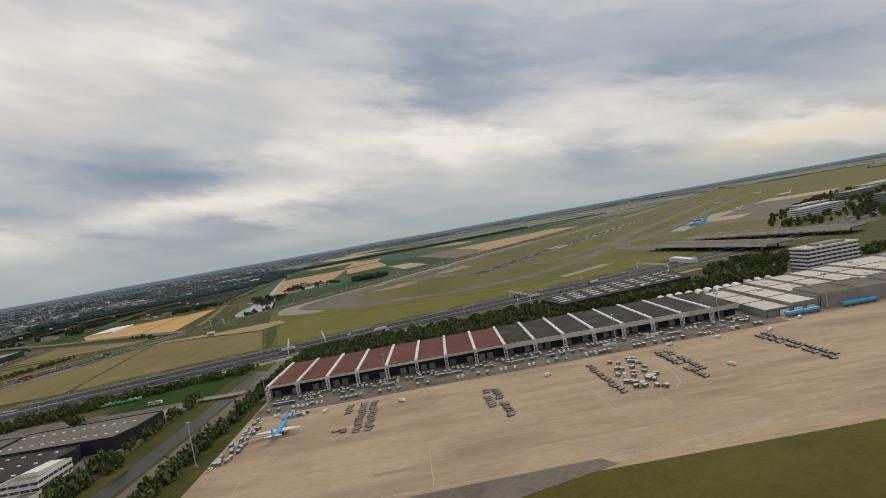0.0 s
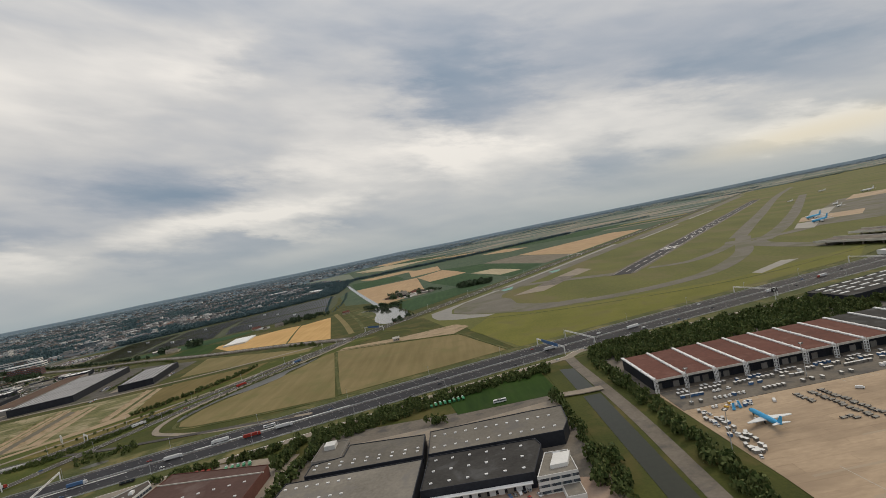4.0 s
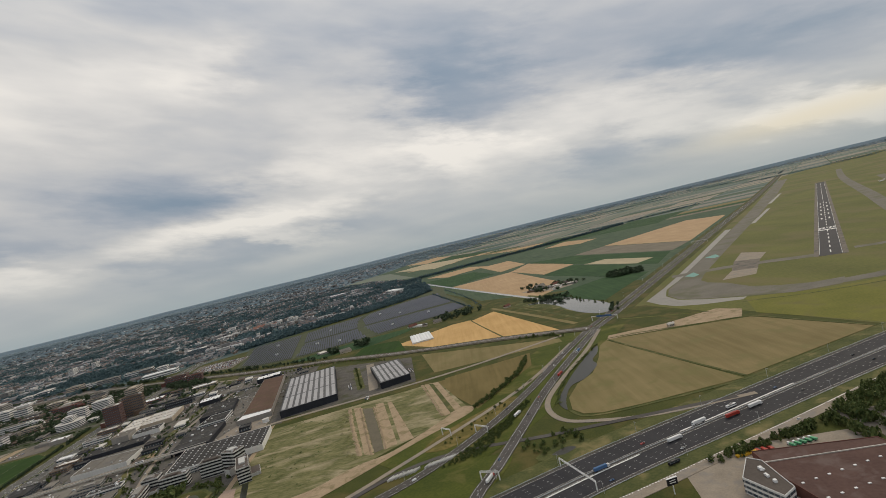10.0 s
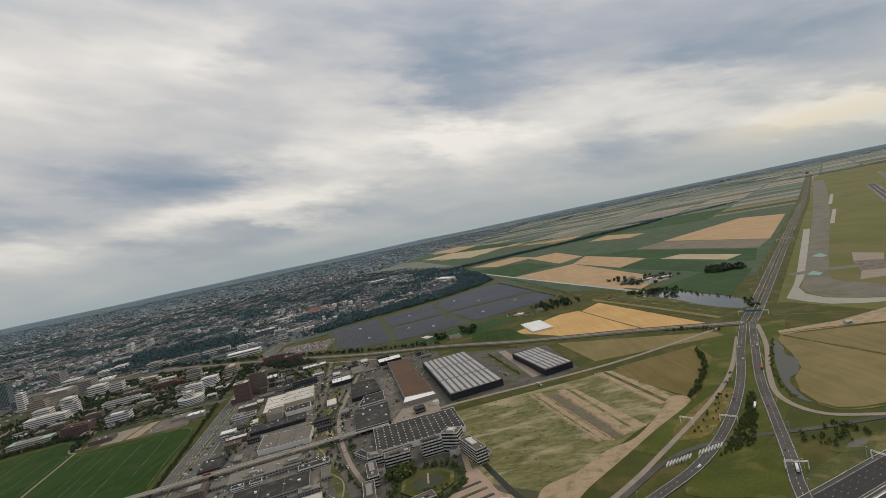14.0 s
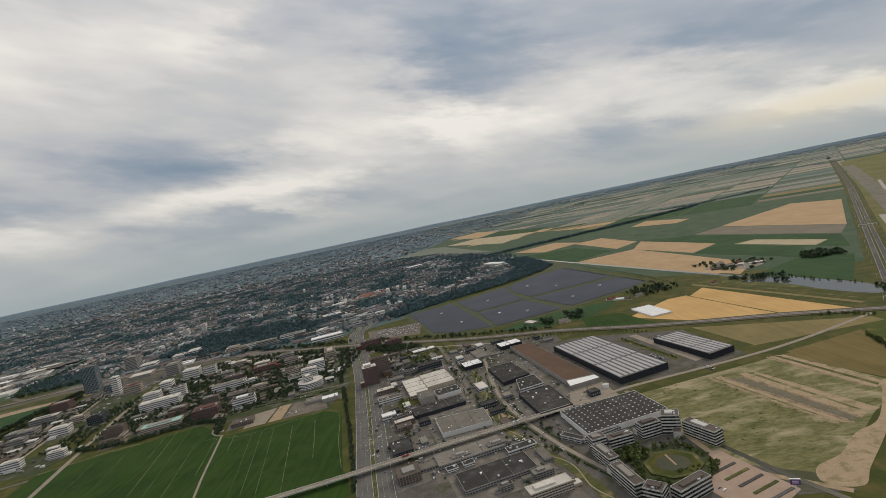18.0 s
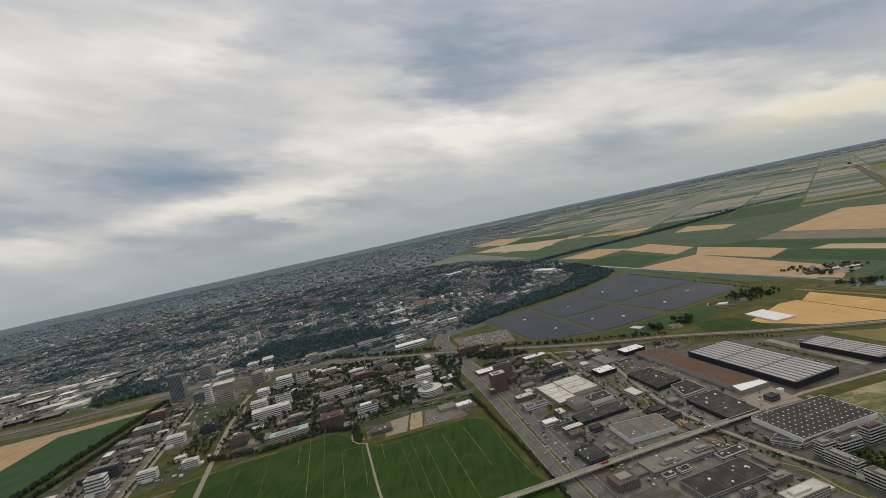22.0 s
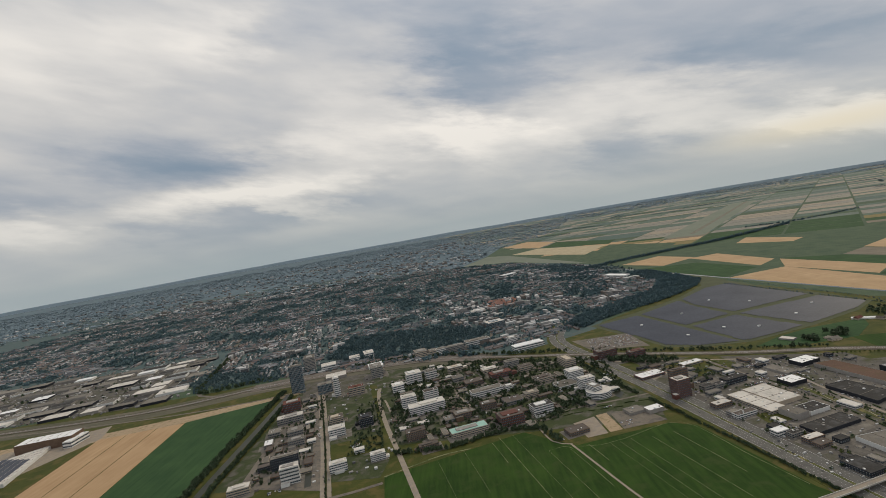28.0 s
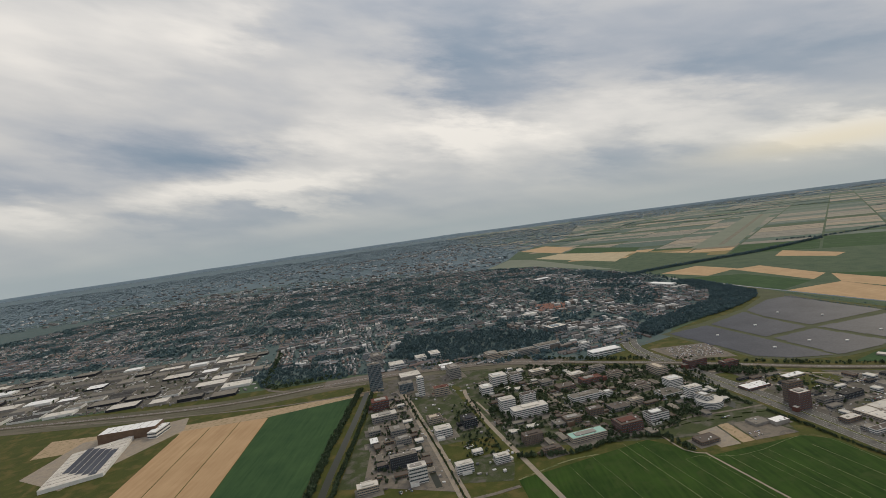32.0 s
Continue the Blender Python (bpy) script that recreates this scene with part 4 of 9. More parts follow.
for k, (pts, mat, label) in enumerate((
    ([(-160, 510), (-109, 310), (-80, 340), (-97, 520)], STUBBLE, "tan stubble field"),
    ([(-97, 520), (-80, 425), (-46, 452), (-70, 570)], STUBBLE, "tan stubble field"),
    ([(-195, 665), (-162, 515), (-112, 543), (-130, 640)], BEET, "dark green beet field"),
    ([(-82, 422), (-57, 328), (-32, 358), (-49, 444)], BEET, "dark green beet field"),
    ([(-108, 300), (-83, 252), (-37, 308), (-60, 327)], BEET, "dark green beet field"),
    ([(16, 559), (43, 415), (168, 580), (150, 640)], STUBBLE, "wide tan stubble field"),
    ([(-25, 535), (12, 381), (42, 414), (14, 556)], GREY_CROP, "grey-brown cut field"),
    ([(-68, 574), (-47, 447), (-30, 360), (-21, 331), (9, 378), (-28, 533)], BEET, "green crop field"),
    ([(-44, 428), (-26, 356), (-9, 367), (-25, 430)], PALE_CROP, "pale cut field"),
    ([(-12, 760), (24, 686), (54, 708), (32, 810)], STUBBLE, "tan stubble field"),
    ([(-196, 732), (-165, 660), (-109, 690), (-130, 762)], STUBBLE, "tan stubble field"),
    ([(-118, 686), (-105, 549), (-72, 576), (-78, 690)], STUBBLE, "tan stubble field"),
    ([(-60, 680), (-30, 540), (14, 560), (22, 680), (-12, 755)], FARM, "green crop field"),
)):
    land("field_%d" % (k + 1), pts, mat, 0.05 + 0.004 * (k % 3), label, "field")

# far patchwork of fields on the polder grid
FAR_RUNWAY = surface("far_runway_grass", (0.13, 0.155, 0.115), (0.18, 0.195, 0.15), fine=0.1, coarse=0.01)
# crop colours drawn towards blue-grey, so distance haze is painted in
HAZED_FIELDS = islands("far_crops", [(0.125, 0.148, 0.125), (0.19, 0.178, 0.148), (0.068, 0.106, 0.082), (0.255, 0.215, 0.162), (0.060, 0.098, 0.085), (0.10, 0.13, 0.105), (0.072, 0.112, 0.082), (0.21, 0.195, 0.158)])
patch = {m: bmesh.new() for m in (STUBBLE, BEET, PALE_CROP, GREY_CROP, GRASS, HAY, HAZED_FIELDS)}
b = -1500.0
while b < 2600:
    wide = rng.uniform(70, 150)
    a = 560.0
    while a < 4300:
        deep = rng.uniform(20, 60) * (1 + a / 2500)
        q = uv(a + deep / 2, b + wide / 2, (-100, 200))
        if q[1] > 690 and q[0] > -190 - max(0.0, q[1] - 850) * 0.12 and not (abs((Vector(q) - Vector((16, 229))).dot(V)) < 70 and q[1] < 900) and q[1] < 4300:
            m = rng.choice((STUBBLE, STUBBLE, BEET, BEET, BEET, PALE_CROP, GREY_CROP, HAY, HAY, None))
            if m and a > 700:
                m = HAZED_FIELDS
            if m:
                prism(patch[m], [uv(a + 2, b + 2, (-100, 200)), uv(a + 2, b + wide - 2, (-100, 200)), uv(a + deep, b + wide - 2, (-100, 200)), uv(a + deep, b + 2, (-100, 200))], 0.0, 0.05)
        a += deep + 2
    b += wide
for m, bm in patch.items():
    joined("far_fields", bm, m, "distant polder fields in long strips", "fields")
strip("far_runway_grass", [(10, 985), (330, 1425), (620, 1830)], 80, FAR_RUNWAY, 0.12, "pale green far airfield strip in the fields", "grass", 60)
strip("far_runway", [(40, 1010), (340, 1425), (630, 1830)], 11, TAXI, 0.14, "grey far runway in the fields", "runway", 60)

for pts, mat, label in (([(-428, 1134), (-358, 1302), (-311, 1230), (-222, 833), (-256, 890), (-328, 1065)], FAR_RUNWAY, "grey-green meadow behind the town"), ([(-294, 1550), (-199, 1646), (-154, 1439), (-222, 1303)], STUBBLE, "far tan stubble field"), ([(-215, 1290), (-150, 1425), (-60, 1180), (-100, 1100)], BEET, "far green crop field"), ([(-300, 1240), (-225, 1295), (-110, 1090), (-190, 960)], PALE_CROP, "far pale crop field"), ([(-215, 850), (-185, 950), (-105, 1080), (-40, 900), (-90, 830)], FARM, "green pasture behind the town")):
    land("far_field", pts, mat, 0.09, label, "field")

# solar park
SOLAR_GRASS = surface("solar_park_grass", (0.056, 0.066, 0.036), (0.094, 0.102, 0.056), fine=1.2, coarse=0.08)
SOLAR_OUT = [(-333, 405), (-288, 426), (-238, 455), (-194, 497), (-169, 495), (-166, 450), (-155, 397), (-149, 349), (-172, 332), (-215, 315), (-260, 303), (-290, 308), (-307, 320), (-314, 345)]
land("solar_meadow", SOLAR_OUT, SOLAR_GRASS, 0.04, "grass under a solar park", "grass")
land("solar_headland", [(-196, 493), (-184, 485), (-168, 500), (-172, 560), (-190, 560)], SOLAR_GRASS, 0.04, "grass strip behind the solar park", "grass")
blocks = [
    [(-328, 403), (-292, 414), (-280, 358), (-266, 307), (-289, 311), (-305, 323), (-311, 347)],
    [(-287, 416), (-243, 444), (-243, 417), (-236, 373), (-274, 362)],
    [(-238, 448), (-201, 479), (-175, 484), (-172, 443), (-162, 393), (-230, 377), (-240, 419)],
    [(-161, 385), (-153, 349), (-169, 337), (-212, 320), (-230, 371)],
    [(-272, 357), (-235, 368), (-219, 317), (-259, 307), (-263, 307)],
]
for k, out in enumerate(blocks):
    rows = bmesh.new()
    ox, oy = np.mean(out, axis=0)
    for j in range(-80, 80):
        # one long table of panels each 1.4 units, clipped by the block
        c = Vector((ox, oy)) + Vector((0.23, -0.97)).normalized().orthogonal() * (j * 1.5)
        d = Vector((0.23, -0.97)).normalized()
        ts = [t for t in np.arange(-130, 130, 1.0) if inside(tuple(c + d * t), out)]
        if len(ts) > 3:
            n = Vector((-d.y, d.x)) * 0.58
            p, q = c + d * ts[0], c + d * ts[-1]
            lo, hi = [rows.verts.new((*v, 0.28)) for v in (p - n, q - n)], [rows.verts.new((*v, 0.5)) for v in (q + n, p + n)]
            rows.faces.new(lo + hi)
    tagged(new("solar_array", to_mesh("solar_array", rows, SOLAR)), "rows of dark blue-grey solar panels in a grass field", "solar panels", "solar park", "stuff")

# sports pasture and plots by the town
land("pasture", [(-322, 140), (-329, 154), (-341.5, 207.5), (-351, 214), (-379, 209), (-394, 206), (-414, 227), (-460, 211), (-478, 205), (-470, 150), (-430, 100), (-330, 130)], SPORT, 0.05, "lush green pasture with worn pale lines", "field")
land("pasture_west", [(-487, 180), (-520, 198), (-560, 150), (-480, 100), (-466, 150)], SPORT, 0.05, "green pasture beside a yellow path", "field")
land("green_field", [(-623, 222), (-633, 325), (-578, 343), (-578, 264), (-575.8, 212), (-570, 120), (-613, 120)], BEET, 0.05, "dark green crop field with bare patches", "field")
for k in range(3):
    a, b2 = (-633.6 - 19 * k, 324 - 2 * k), (-652 - 19 * k, 322 - 2 * k)
    land("ploughed_strip", [a, b2, (b2[0] + 22, 100), (a[0] + 22, 100)], PLOUGHED, 0.05, "bare tan ploughed strip", "field")
land("works_ground", [(-690, 330), (-632, 340), (-560, 356), (-560, 348), (-632, 325), (-680, 316), (-780, 300), (-790, 330)], SAND, 0.045, "bare sandy works ground beside the railway", "sand")
land("business_ground", [(-560, 215), (-480, 205), (-476, 235), (-400, 225), (-350, 218), (-335, 300), (-352, 326), (-400, 345), (-470, 377), (-545, 384), (-562, 380)], PARK_GREEN, 0.03, "green planted ground of a business park", "ground")
land("industry_ground", [(-328, 140), (-262, 110), (-205, 100), (-226, 172), (-236, 262), (-290, 286), (-352, 318), (-322, 200)], ESTATE, 0.03, "grey paved ground of an industrial estate", "ground")
land("town_ground", [(-330, 395), (-318, 420), (-215, 490), (-196, 560), (-212, 770), (-262, 900), (-335, 1060), (-430, 1130), (-900, 1500), (-1600, 1500), (-1600, 480), (-700, 425), (-560, 395), (-400, 360)], HAZED_TOWN_GREEN, 0.02, "town gardens and streets under trees", "ground")
land("woodland_floor", [(-430, 1130), (-900, 1500), (-1600, 1500), (-1600, 480), (-4900, 700), (-4500, 2600), (-2200, 4600), (600, 4900), (200, 2950), (-40, 2000), (-300, 1560), (-360, 1310)], HAZED_FLOOR, 0.012, "woodland floor beyond the town, coloured blue-green by haze", "ground")
land("far_woodland_floor", [(200, 2950), (600, 4900), (3000, 4500), (5000, 2000), (4600, 1000), (3200, 2000), (1700, 2900)], HAZED_FLOOR, 0.013, "woodland floor on the horizon, coloured blue-green by haze", "ground")
land("station_square", [(-566, 386), (-507, 369), (-513, 322), (-556, 336)], ESTATE, 0.048, "dark paved square between station offices", "yard")
land("hall_site", [(-206, 177), (-178, 185), (-183, 228), (-222, 246), (-262, 254), (-248, 180)], ESTATE, 0.036, "grey paved ground round two warehouses", "yard")
land("warehouse_site", [(-95, 40), (-46, 40), (-46.5, 90), (-64, 90.5), (-89, 92)], OLD_ASPHALT, 0.028, "grey paved warehouse site", "yard")
land("warehouse_site_west", [(-130, 40), (-95.5, 40), (-92, 86), (-118, 90), (-124, 84)], PAVING, 0.028, "pale paved warehouse site", "yard")
land("warehouse_yard", [(-69, 56), (-47, 52), (-47, 59), (-55, 62), (-60, 61)], BRICK_PAVING, 0.05, "red-brown paved yard with parked cars", "yard")
land("sand_yard", [(-85, 85), (-69, 86), (-66, 84), (-47, 87.5), (-47, 83.5), (-68, 80.5), (-80, 80), (-86, 77.5)], PAVING, 0.05, "pale concrete yard behind a warehouse", "yard")
land("business_paving", [(-556, 325), (-548, 215), (-500, 200), (-512, 240), (-545, 340)], OLD_ASPHALT, 0.034, "paved ground of an office park", "ground")
land("business_paving_east", [(-470, 250), (-450, 300), (-380, 320), (-352, 300), (-360, 250), (-400, 240)], PARK_GREEN, 0.034, "planted courts between offices", "ground")

# ---------------------------------------------------------------- roads and railway
HIGHWAY = [(-330, -20), (-215, 58), (-148, 88), (-106, 102), (-62, 115.5), (-20, 127), (30, 139), (80, 151), (125, 168), (190, 200)]
HW = glide(HIGHWAY)
strip("motorway_verge", HIGHWAY, 22, VERGE, 0.06, "grassy motorway verge", "verge")
strip("motorway", HIGHWAY, 12.6, ASPHALT, 0.09, "wide grey motorway with many lanes", "motorway")
for side in (-1, 1):
    strip("carriageway", HIGHWAY, 4.6, DARK_ASPHALT, 0.10, "dark asphalt motorway carriageway", "motorway", off=side * 3.1)
lines = bmesh.new()
for off in (-5.6, -0.65, 0.65, 5.6):
    ribbon(lines, HW, off, 0.04, 0.10, 0.108)
for off in (-4.4, -3.4, -2.4, 2.4, 3.4, 4.4):
    dashes(lines, HW, off, 0.108, 0.6, 1.8, 0.03)
joined("motorway_lines", lines, MARK, "white motorway lane lines", "markings")
rail = bmesh.new()
ribbon(rail, HW, 0.0, 0.08, 0.1, 0.26)
ribbon(rail, HW, 6.5, 0.06, 0.1, 0.24)
ribbon(rail, HW, -6.5, 0.06, 0.1, 0.24)
joined("crash_barriers", rail, STEEL, "grey steel crash barriers along the motorway", "barrier")
wide = bmesh.new()
for a, b2, off in ((0.36, 0.43, -1.0), (0.44, 0.50, 0.9), (0.30, 0.345, 5.9), (0.22, 0.27, -1.2)):
    k0, k1 = int(a * len(HW)), int(b2 * len(HW))
    ribbon(wide, HW[k0:k1], off, 0.32, 0.10, 0.112)
joined("white_hatching", wide, MARK, "broad white hatched road paint", "markings")

FRONT = [(-215, 40), (-160, 72), (-127, 83.5), (-95, 94), (-60, 106), (-38, 112), (-30, 117), (20, 122), (70, 134)]
strip("frontage_road", FRONT, 2.4, PAVING, 0.09, "pale service road beside the motorway", "road")
fr = bmesh.new()
dashes(fr, glide(FRONT), 1.0, 0.094, 0.3, 0.3, 0.25)
joined("frontage_lines", fr, MARK, "white chevrons on the service road", "markings")
strip("canal_road", [(-38, 113), (-38.2, 105), (-37.6, 88), (-37.4, 70), (-37.9, 50), (-38.5, 20)], 2.2, OLD_ASPHALT, 0.088, "pale road beside a canal", "road")
strip("site_road", [(-91, 94), (-90, 84), (-92, 70), (-92, 40)], 1.8, OLD_ASPHALT, 0.088, "narrow tree-lined road between warehouses", "road")


land("weedy_verge", rounded([(-172, 119.5), (-164.5, 118.4), (-153.9, 129), (-145.5, 140), (-147, 143), (-158, 136), (-168, 127.4)]), surface("rusty_weeds", (0.075, 0.072, 0.018), (0.17, 0.13, 0.036), fine=1.8, coarse=0.25, stain=(0.21, 0.16, 0.055), stain_at=0.56, stain_scale=0.3), 0.061, "rusty yellow weeds between two roads", "verge")
land("lush_patch", rounded([(-180, 97), (-167.5, 107.4), (-152, 107.6), (-156, 97), (-163, 91)]), LUSH, 0.062, "lush green verge beside the motorway", "verge")
land("lush_patch", rounded([(-163, 107), (-158.6, 114), (-150, 126), (-142.6, 136), (-146, 126), (-151, 114)]), LUSH, 0.063, "lush green verge between slip roads", "verge")
land("reed_bed", rounded([(-147, 102.5), (-139.5, 107.4), (-134.5, 105.4), (-136.8, 100.6), (-143, 99.6)]), VERGE, 0.064, "dark reedy hollow beside the motorway", "verge")
land("hollow_pond", rounded([(-143.5, 102.4), (-140, 104.4), (-138, 103.4), (-141, 101.4)], 0.8), POND, 0.075, "small dark pond in a hollow", "pond")
MAIN_R = [(-190, 20), (-172, 60), (-162, 89), (-155, 103), (-146, 122), (-135, 145), (-117, 177), (-103, 201)]
MAIN_L = [(-260, 60), (-215, 82), (-186, 98), (-171, 108), (-156, 124), (-141, 145), (-123, 175), (-106, 202)]
strip("junction_verge", [(-176, 110), (-150, 133), (-128, 168), (-104, 203)], 26, LUSH, 0.045, "green verge between slip roads", "verge")
for nm, pts in (("slip_road_east", MAIN_R), ("slip_road_west", MAIN_L)):
    strip(nm, pts, 2.9, ASPHALT, 0.16, "grey asphalt main road", "road", 4.0)
    ln = bmesh.new()
    L = glide(pts, 4.0)
    for off in (-1.2, 1.2):
        ribbon(ln, L, off, 0.05, 0.16, 0.166)
    dashes(ln, L, 0.0, 0.166, 0.6, 1.2, 0.06)
    joined(nm + "_lines", ln, MARK, "white road lines", "markings")
NORTH = [(-104, 202), (-92, 217), (-42, 283), (120, 497), (278, 705), (603, 1146), (900, 1550)]
strip("north_road_verge", NORTH, 15, GRASS, 0.055, "grass verge of a main road", "verge", 20)
for off in (-2.0, 2.0):
    strip("north_road", NORTH, 2.8, ASPHALT, 0.11, "long straight grey main road", "road", 20, off=off)
ln = bmesh.new()
for off in (-3.2, -0.8, 0.8, 3.2):
    ribbon(ln, glide(NORTH[:5], 20), off, 0.06, 0.11, 0.116)
joined("north_road_lines", ln, MARK, "white road lines", "markings")
HAIRPIN = [(-104, 196), (-116, 172), (-131, 147), (-138.5, 131), (-137.5, 119), (-130, 113.5), (-117, 109.5), (-96, 108.5)]
strip("hairpin_ramp", HAIRPIN, 1.5, PAVING, 0.12, "narrow pale hairpin ramp", "road", 2.0)
strip("loop_road", [(-100, 109), (-128, 111), (-143, 112), (-163, 114.5), (-177, 111), (-192, 100), (-230, 70)], 1.5, ASPHALT, 0.13, "grey slip road under the bridges", "road", 4.0)
strip("local_road", [(-240, 66), (-193, 101), (-178, 114), (-162, 129), (-148, 143), (-136, 158), (-118, 186)], 1.4, PAVING, 0.12, "pale local road beside the slip road", "road", 4.0)
strip("lot_road", [(-236, 172), (-228, 175), (-167, 184.5), (-117, 201)], 1.8, PAVING, 0.12, "pale straight road beside the building land", "road", 10)
strip("lot_verge", [(-234, 169), (-167, 180)], 5.0, GRASS, 0.06, "green verge", "verge", 10)
strip("dirt_road", [(-229, 172), (-226, 150), (-222, 118), (-206, 100)], 1.6, SAND, 0.075, "sandy works track", "track", 8)

fins = thing("retaining_fins", "row of pale concrete fins under a ramp", "retaining wall")
for k in range(18):
    a = Vector((-178.2, 109.4)).lerp(Vector((-164, 113)), k / 17)
    if k not in (8, 9):
        part("fin", boxed(-0.14, -2.1, 0.05, 0.14, 0.1, 0.5, m=pose(a.x, a.y, 0, 0, 0, -38)), CAST_WALL, fins)
RAILWAY = [(-106, 201), (-140, 220), (-167, 232), (-196, 246), (-235, 269), (-280, 288), (-351, 328), (-400, 352), (-470, 384), (-540, 388), (-600, 382), (-690, 364), (-830, 372), (-1100, 400)]
strip("railway_corridor", [(-420, 362), (-480, 384), (-545, 386), (-600, 379), (-690, 361), (-830, 369), (-1100, 397)], 26, surface("corridor_scrub", (0.060, 0.062, 0.036), (0.135, 0.122, 0.088), fine=1.4, coarse=0.2, stain=(0.15, 0.13, 0.10), stain_at=0.56, stain_scale=0.12, turn=3, stretch=(0.15, 1, 1)), 0.065, "scrubby brown-green ground along the railway", "verge", 10)
BANK_SCRUB = surface("bank_scrub", (0.062, 0.058, 0.036), (0.115, 0.104, 0.072), fine=1.6, coarse=0.2, stain=(0.05, 0.055, 0.03), stain_at=0.58, stain_scale=0.15)
strip("railway_bank", RAILWAY, 7.0, BANK_SCRUB, 0.25, "low grassy railway embankment", "embankment", 10)
strip("railway", RAILWAY, 3.4, surface("ballast", (0.14, 0.115, 0.095), (0.21, 0.175, 0.145), fine=3.0, coarse=0.3), 0.35, "brown ballasted railway tracks", "railway", 10)
strip("station_tracks", [(-425, 364), (-470, 386), (-520, 391), (-560, 390), (-610, 383)], 17, surface("track_bed", (0.13, 0.11, 0.092), (0.20, 0.175, 0.148), fine=1.5, coarse=0.3, stain=(0.09, 0.085, 0.075), stain_at=0.56, stain_scale=0.3, turn=5, stretch=(0.2, 1, 1)), 0.3, "wide brown-grey track bed at the station", "railway", 10)
tracks = bmesh.new()
RL = glide(RAILWAY, 10)
for off in (-1.1, -0.8, 0.8, 1.1):
    ribbon(tracks, RL, off, 0.04, 0.35, 0.39)
joined("rails", tracks, STEEL, "steel rails on brown ballast", "rails")

BIG = [(-305, 90), (-316, 140), (-319, 155), (-328.5, 203), (-341, 262), (-358, 330), (-366, 380), (-350, 430)]
strip("avenue", BIG, 11.6, surface("pale_asphalt", (0.098, 0.095, 0.086), (0.155, 0.148, 0.135), fine=2.0, coarse=0.15, stain=(0.085, 0.08, 0.075), stain_at=0.58, stain_scale=0.2), 0.09, "wide grey dual carriageway", "road", 8)
ln = bmesh.new()
for off in (-5.5, -0.7, 0.7, 5.5):
    ribbon(ln, glide(BIG, 8), off, 0.06, 0.09, 0.097)
for off in (-3.9, -2.3, 2.3, 3.9):
    dashes(ln, glide(BIG, 8), off, 0.097, 0.5, 0.9, 0.05)
joined("avenue_lines", ln, MARK, "white lane lines on the avenue", "markings")
strip("avenue_median", BIG, 1.1, VERGE, 0.12, "planted median strip", "verge", 8)
strip("avenue_verge", BIG, 2.0, GRASS, 0.10, "green verge of the avenue", "verge", 8, off=6.9)

VIADUCT = [(-420, 124), (-370, 137), (-332, 145.5), (-297, 154.5), (-256, 164.5), (-250, 166)]
via = thing("viaduct", "long pale concrete busway viaduct on columns", "viaduct", kind="structure")
VL = glide(VIADUCT, 6)
part("deck", ribbon(bmesh.new(), VL, 0, 2.0, 1.15, 1.45), PAVING, via)
for off in (-1.0, 1.0):
    part("edge_beam", ribbon(bmesh.new(), VL, off, 0.14, 1.2, 1.72), LIGHT_ROOF, via)
for q in VL[::2]:
    part("column", tube(bmesh.new(), q.x, q.y, 0, 1.15, 0.3, 0.3, 8), PAVING, via)
strip("yellow_road", [(-499, 330), (-497, 312), (-487, 270), (-475, 229), (-462, 185), (-446, 130)], 2.4, PAVING, 0.10, "pale sandy busway curving through a business park", "road", 8)
strip("pasture_path", [(-396, 209), (-390, 188), (-384, 167), (-372, 130)], 0.9, PAVING, 0.09, "pale straight footpath across the pasture", "path", 8)
strip("park_avenue", [(-548, 345), (-541, 333), (-525, 280), (-512, 235), (-500, 190), (-485, 140)], 4.8, PAVING, 0.085, "straight road with a planted median", "road", 8)
strip("park_avenue_median", [(-541, 333), (-525, 280), (-512, 235), (-500, 190)], 0.9, GRASS, 0.12, "green median strip", "verge", 8)
strip("park_cross_road", [(-525, 196), (-500, 194), (-478, 200)], 2.0, OLD_ASPHALT, 0.087, "road along the pasture", "road", 8)
strip("estate_street", [(-300, 286), (-286, 213), (-283, 165), (-272, 141), (-262, 120), (-250, 98)], 2.0, OLD_ASPHALT, 0.086, "curving estate street", "road", 6)
strip("estate_green", [(-285, 228), (-281, 195), (-276, 160), (-262, 130), (-256, 112)], 3.0, VERGE, 0.09, "planted strip with winding paths", "verge", 6, off=2.6)
green_line = glide([(-285, 228), (-281, 195), (-276, 160), (-262, 130), (-256, 112)], 2)
strip("winding_path", [tuple(q + s * (2.6 + 1.0 * math.sin(0.55 * k))) for k, (q, s) in enumerate(zip(green_line, sides(green_line)))][::2], 0.4, PAVING, 0.1, "pale winding footpath in a planted strip", "path", 1.5)
strip("estate_street_east", [(-276, 250), (-273, 190), (-262, 150), (-248, 120), (-238, 100)], 1.4, PAVING, 0.087, "pale estate street", "road", 6)
strip("north_estate_road", [(-355, 312), (-300, 285), (-270, 270)], 1.6, PAVING, 0.087, "pale estate road along the railway", "road", 8)
strip("ring_road", [(-575, 372), (-640, 378), (-664, 398), (-673, 429), (-709, 561), (-802, 864)], 3.2, OLD_ASPHALT, 0.12, "ring road bending along the town", "road", 12)
strip("railway_road", [(-560, 352), (-640, 345), (-760, 356), (-900, 380)], 2.0, OLD_ASPHALT, 0.1, "road along the railway", "road", 12)
strip("town_canal_street", [(-577, 400), (-575, 476), (-572, 560), (-590, 640), (-634, 707)], 3.0, PAVING, 0.10, "pale curving town street", "road", 12)
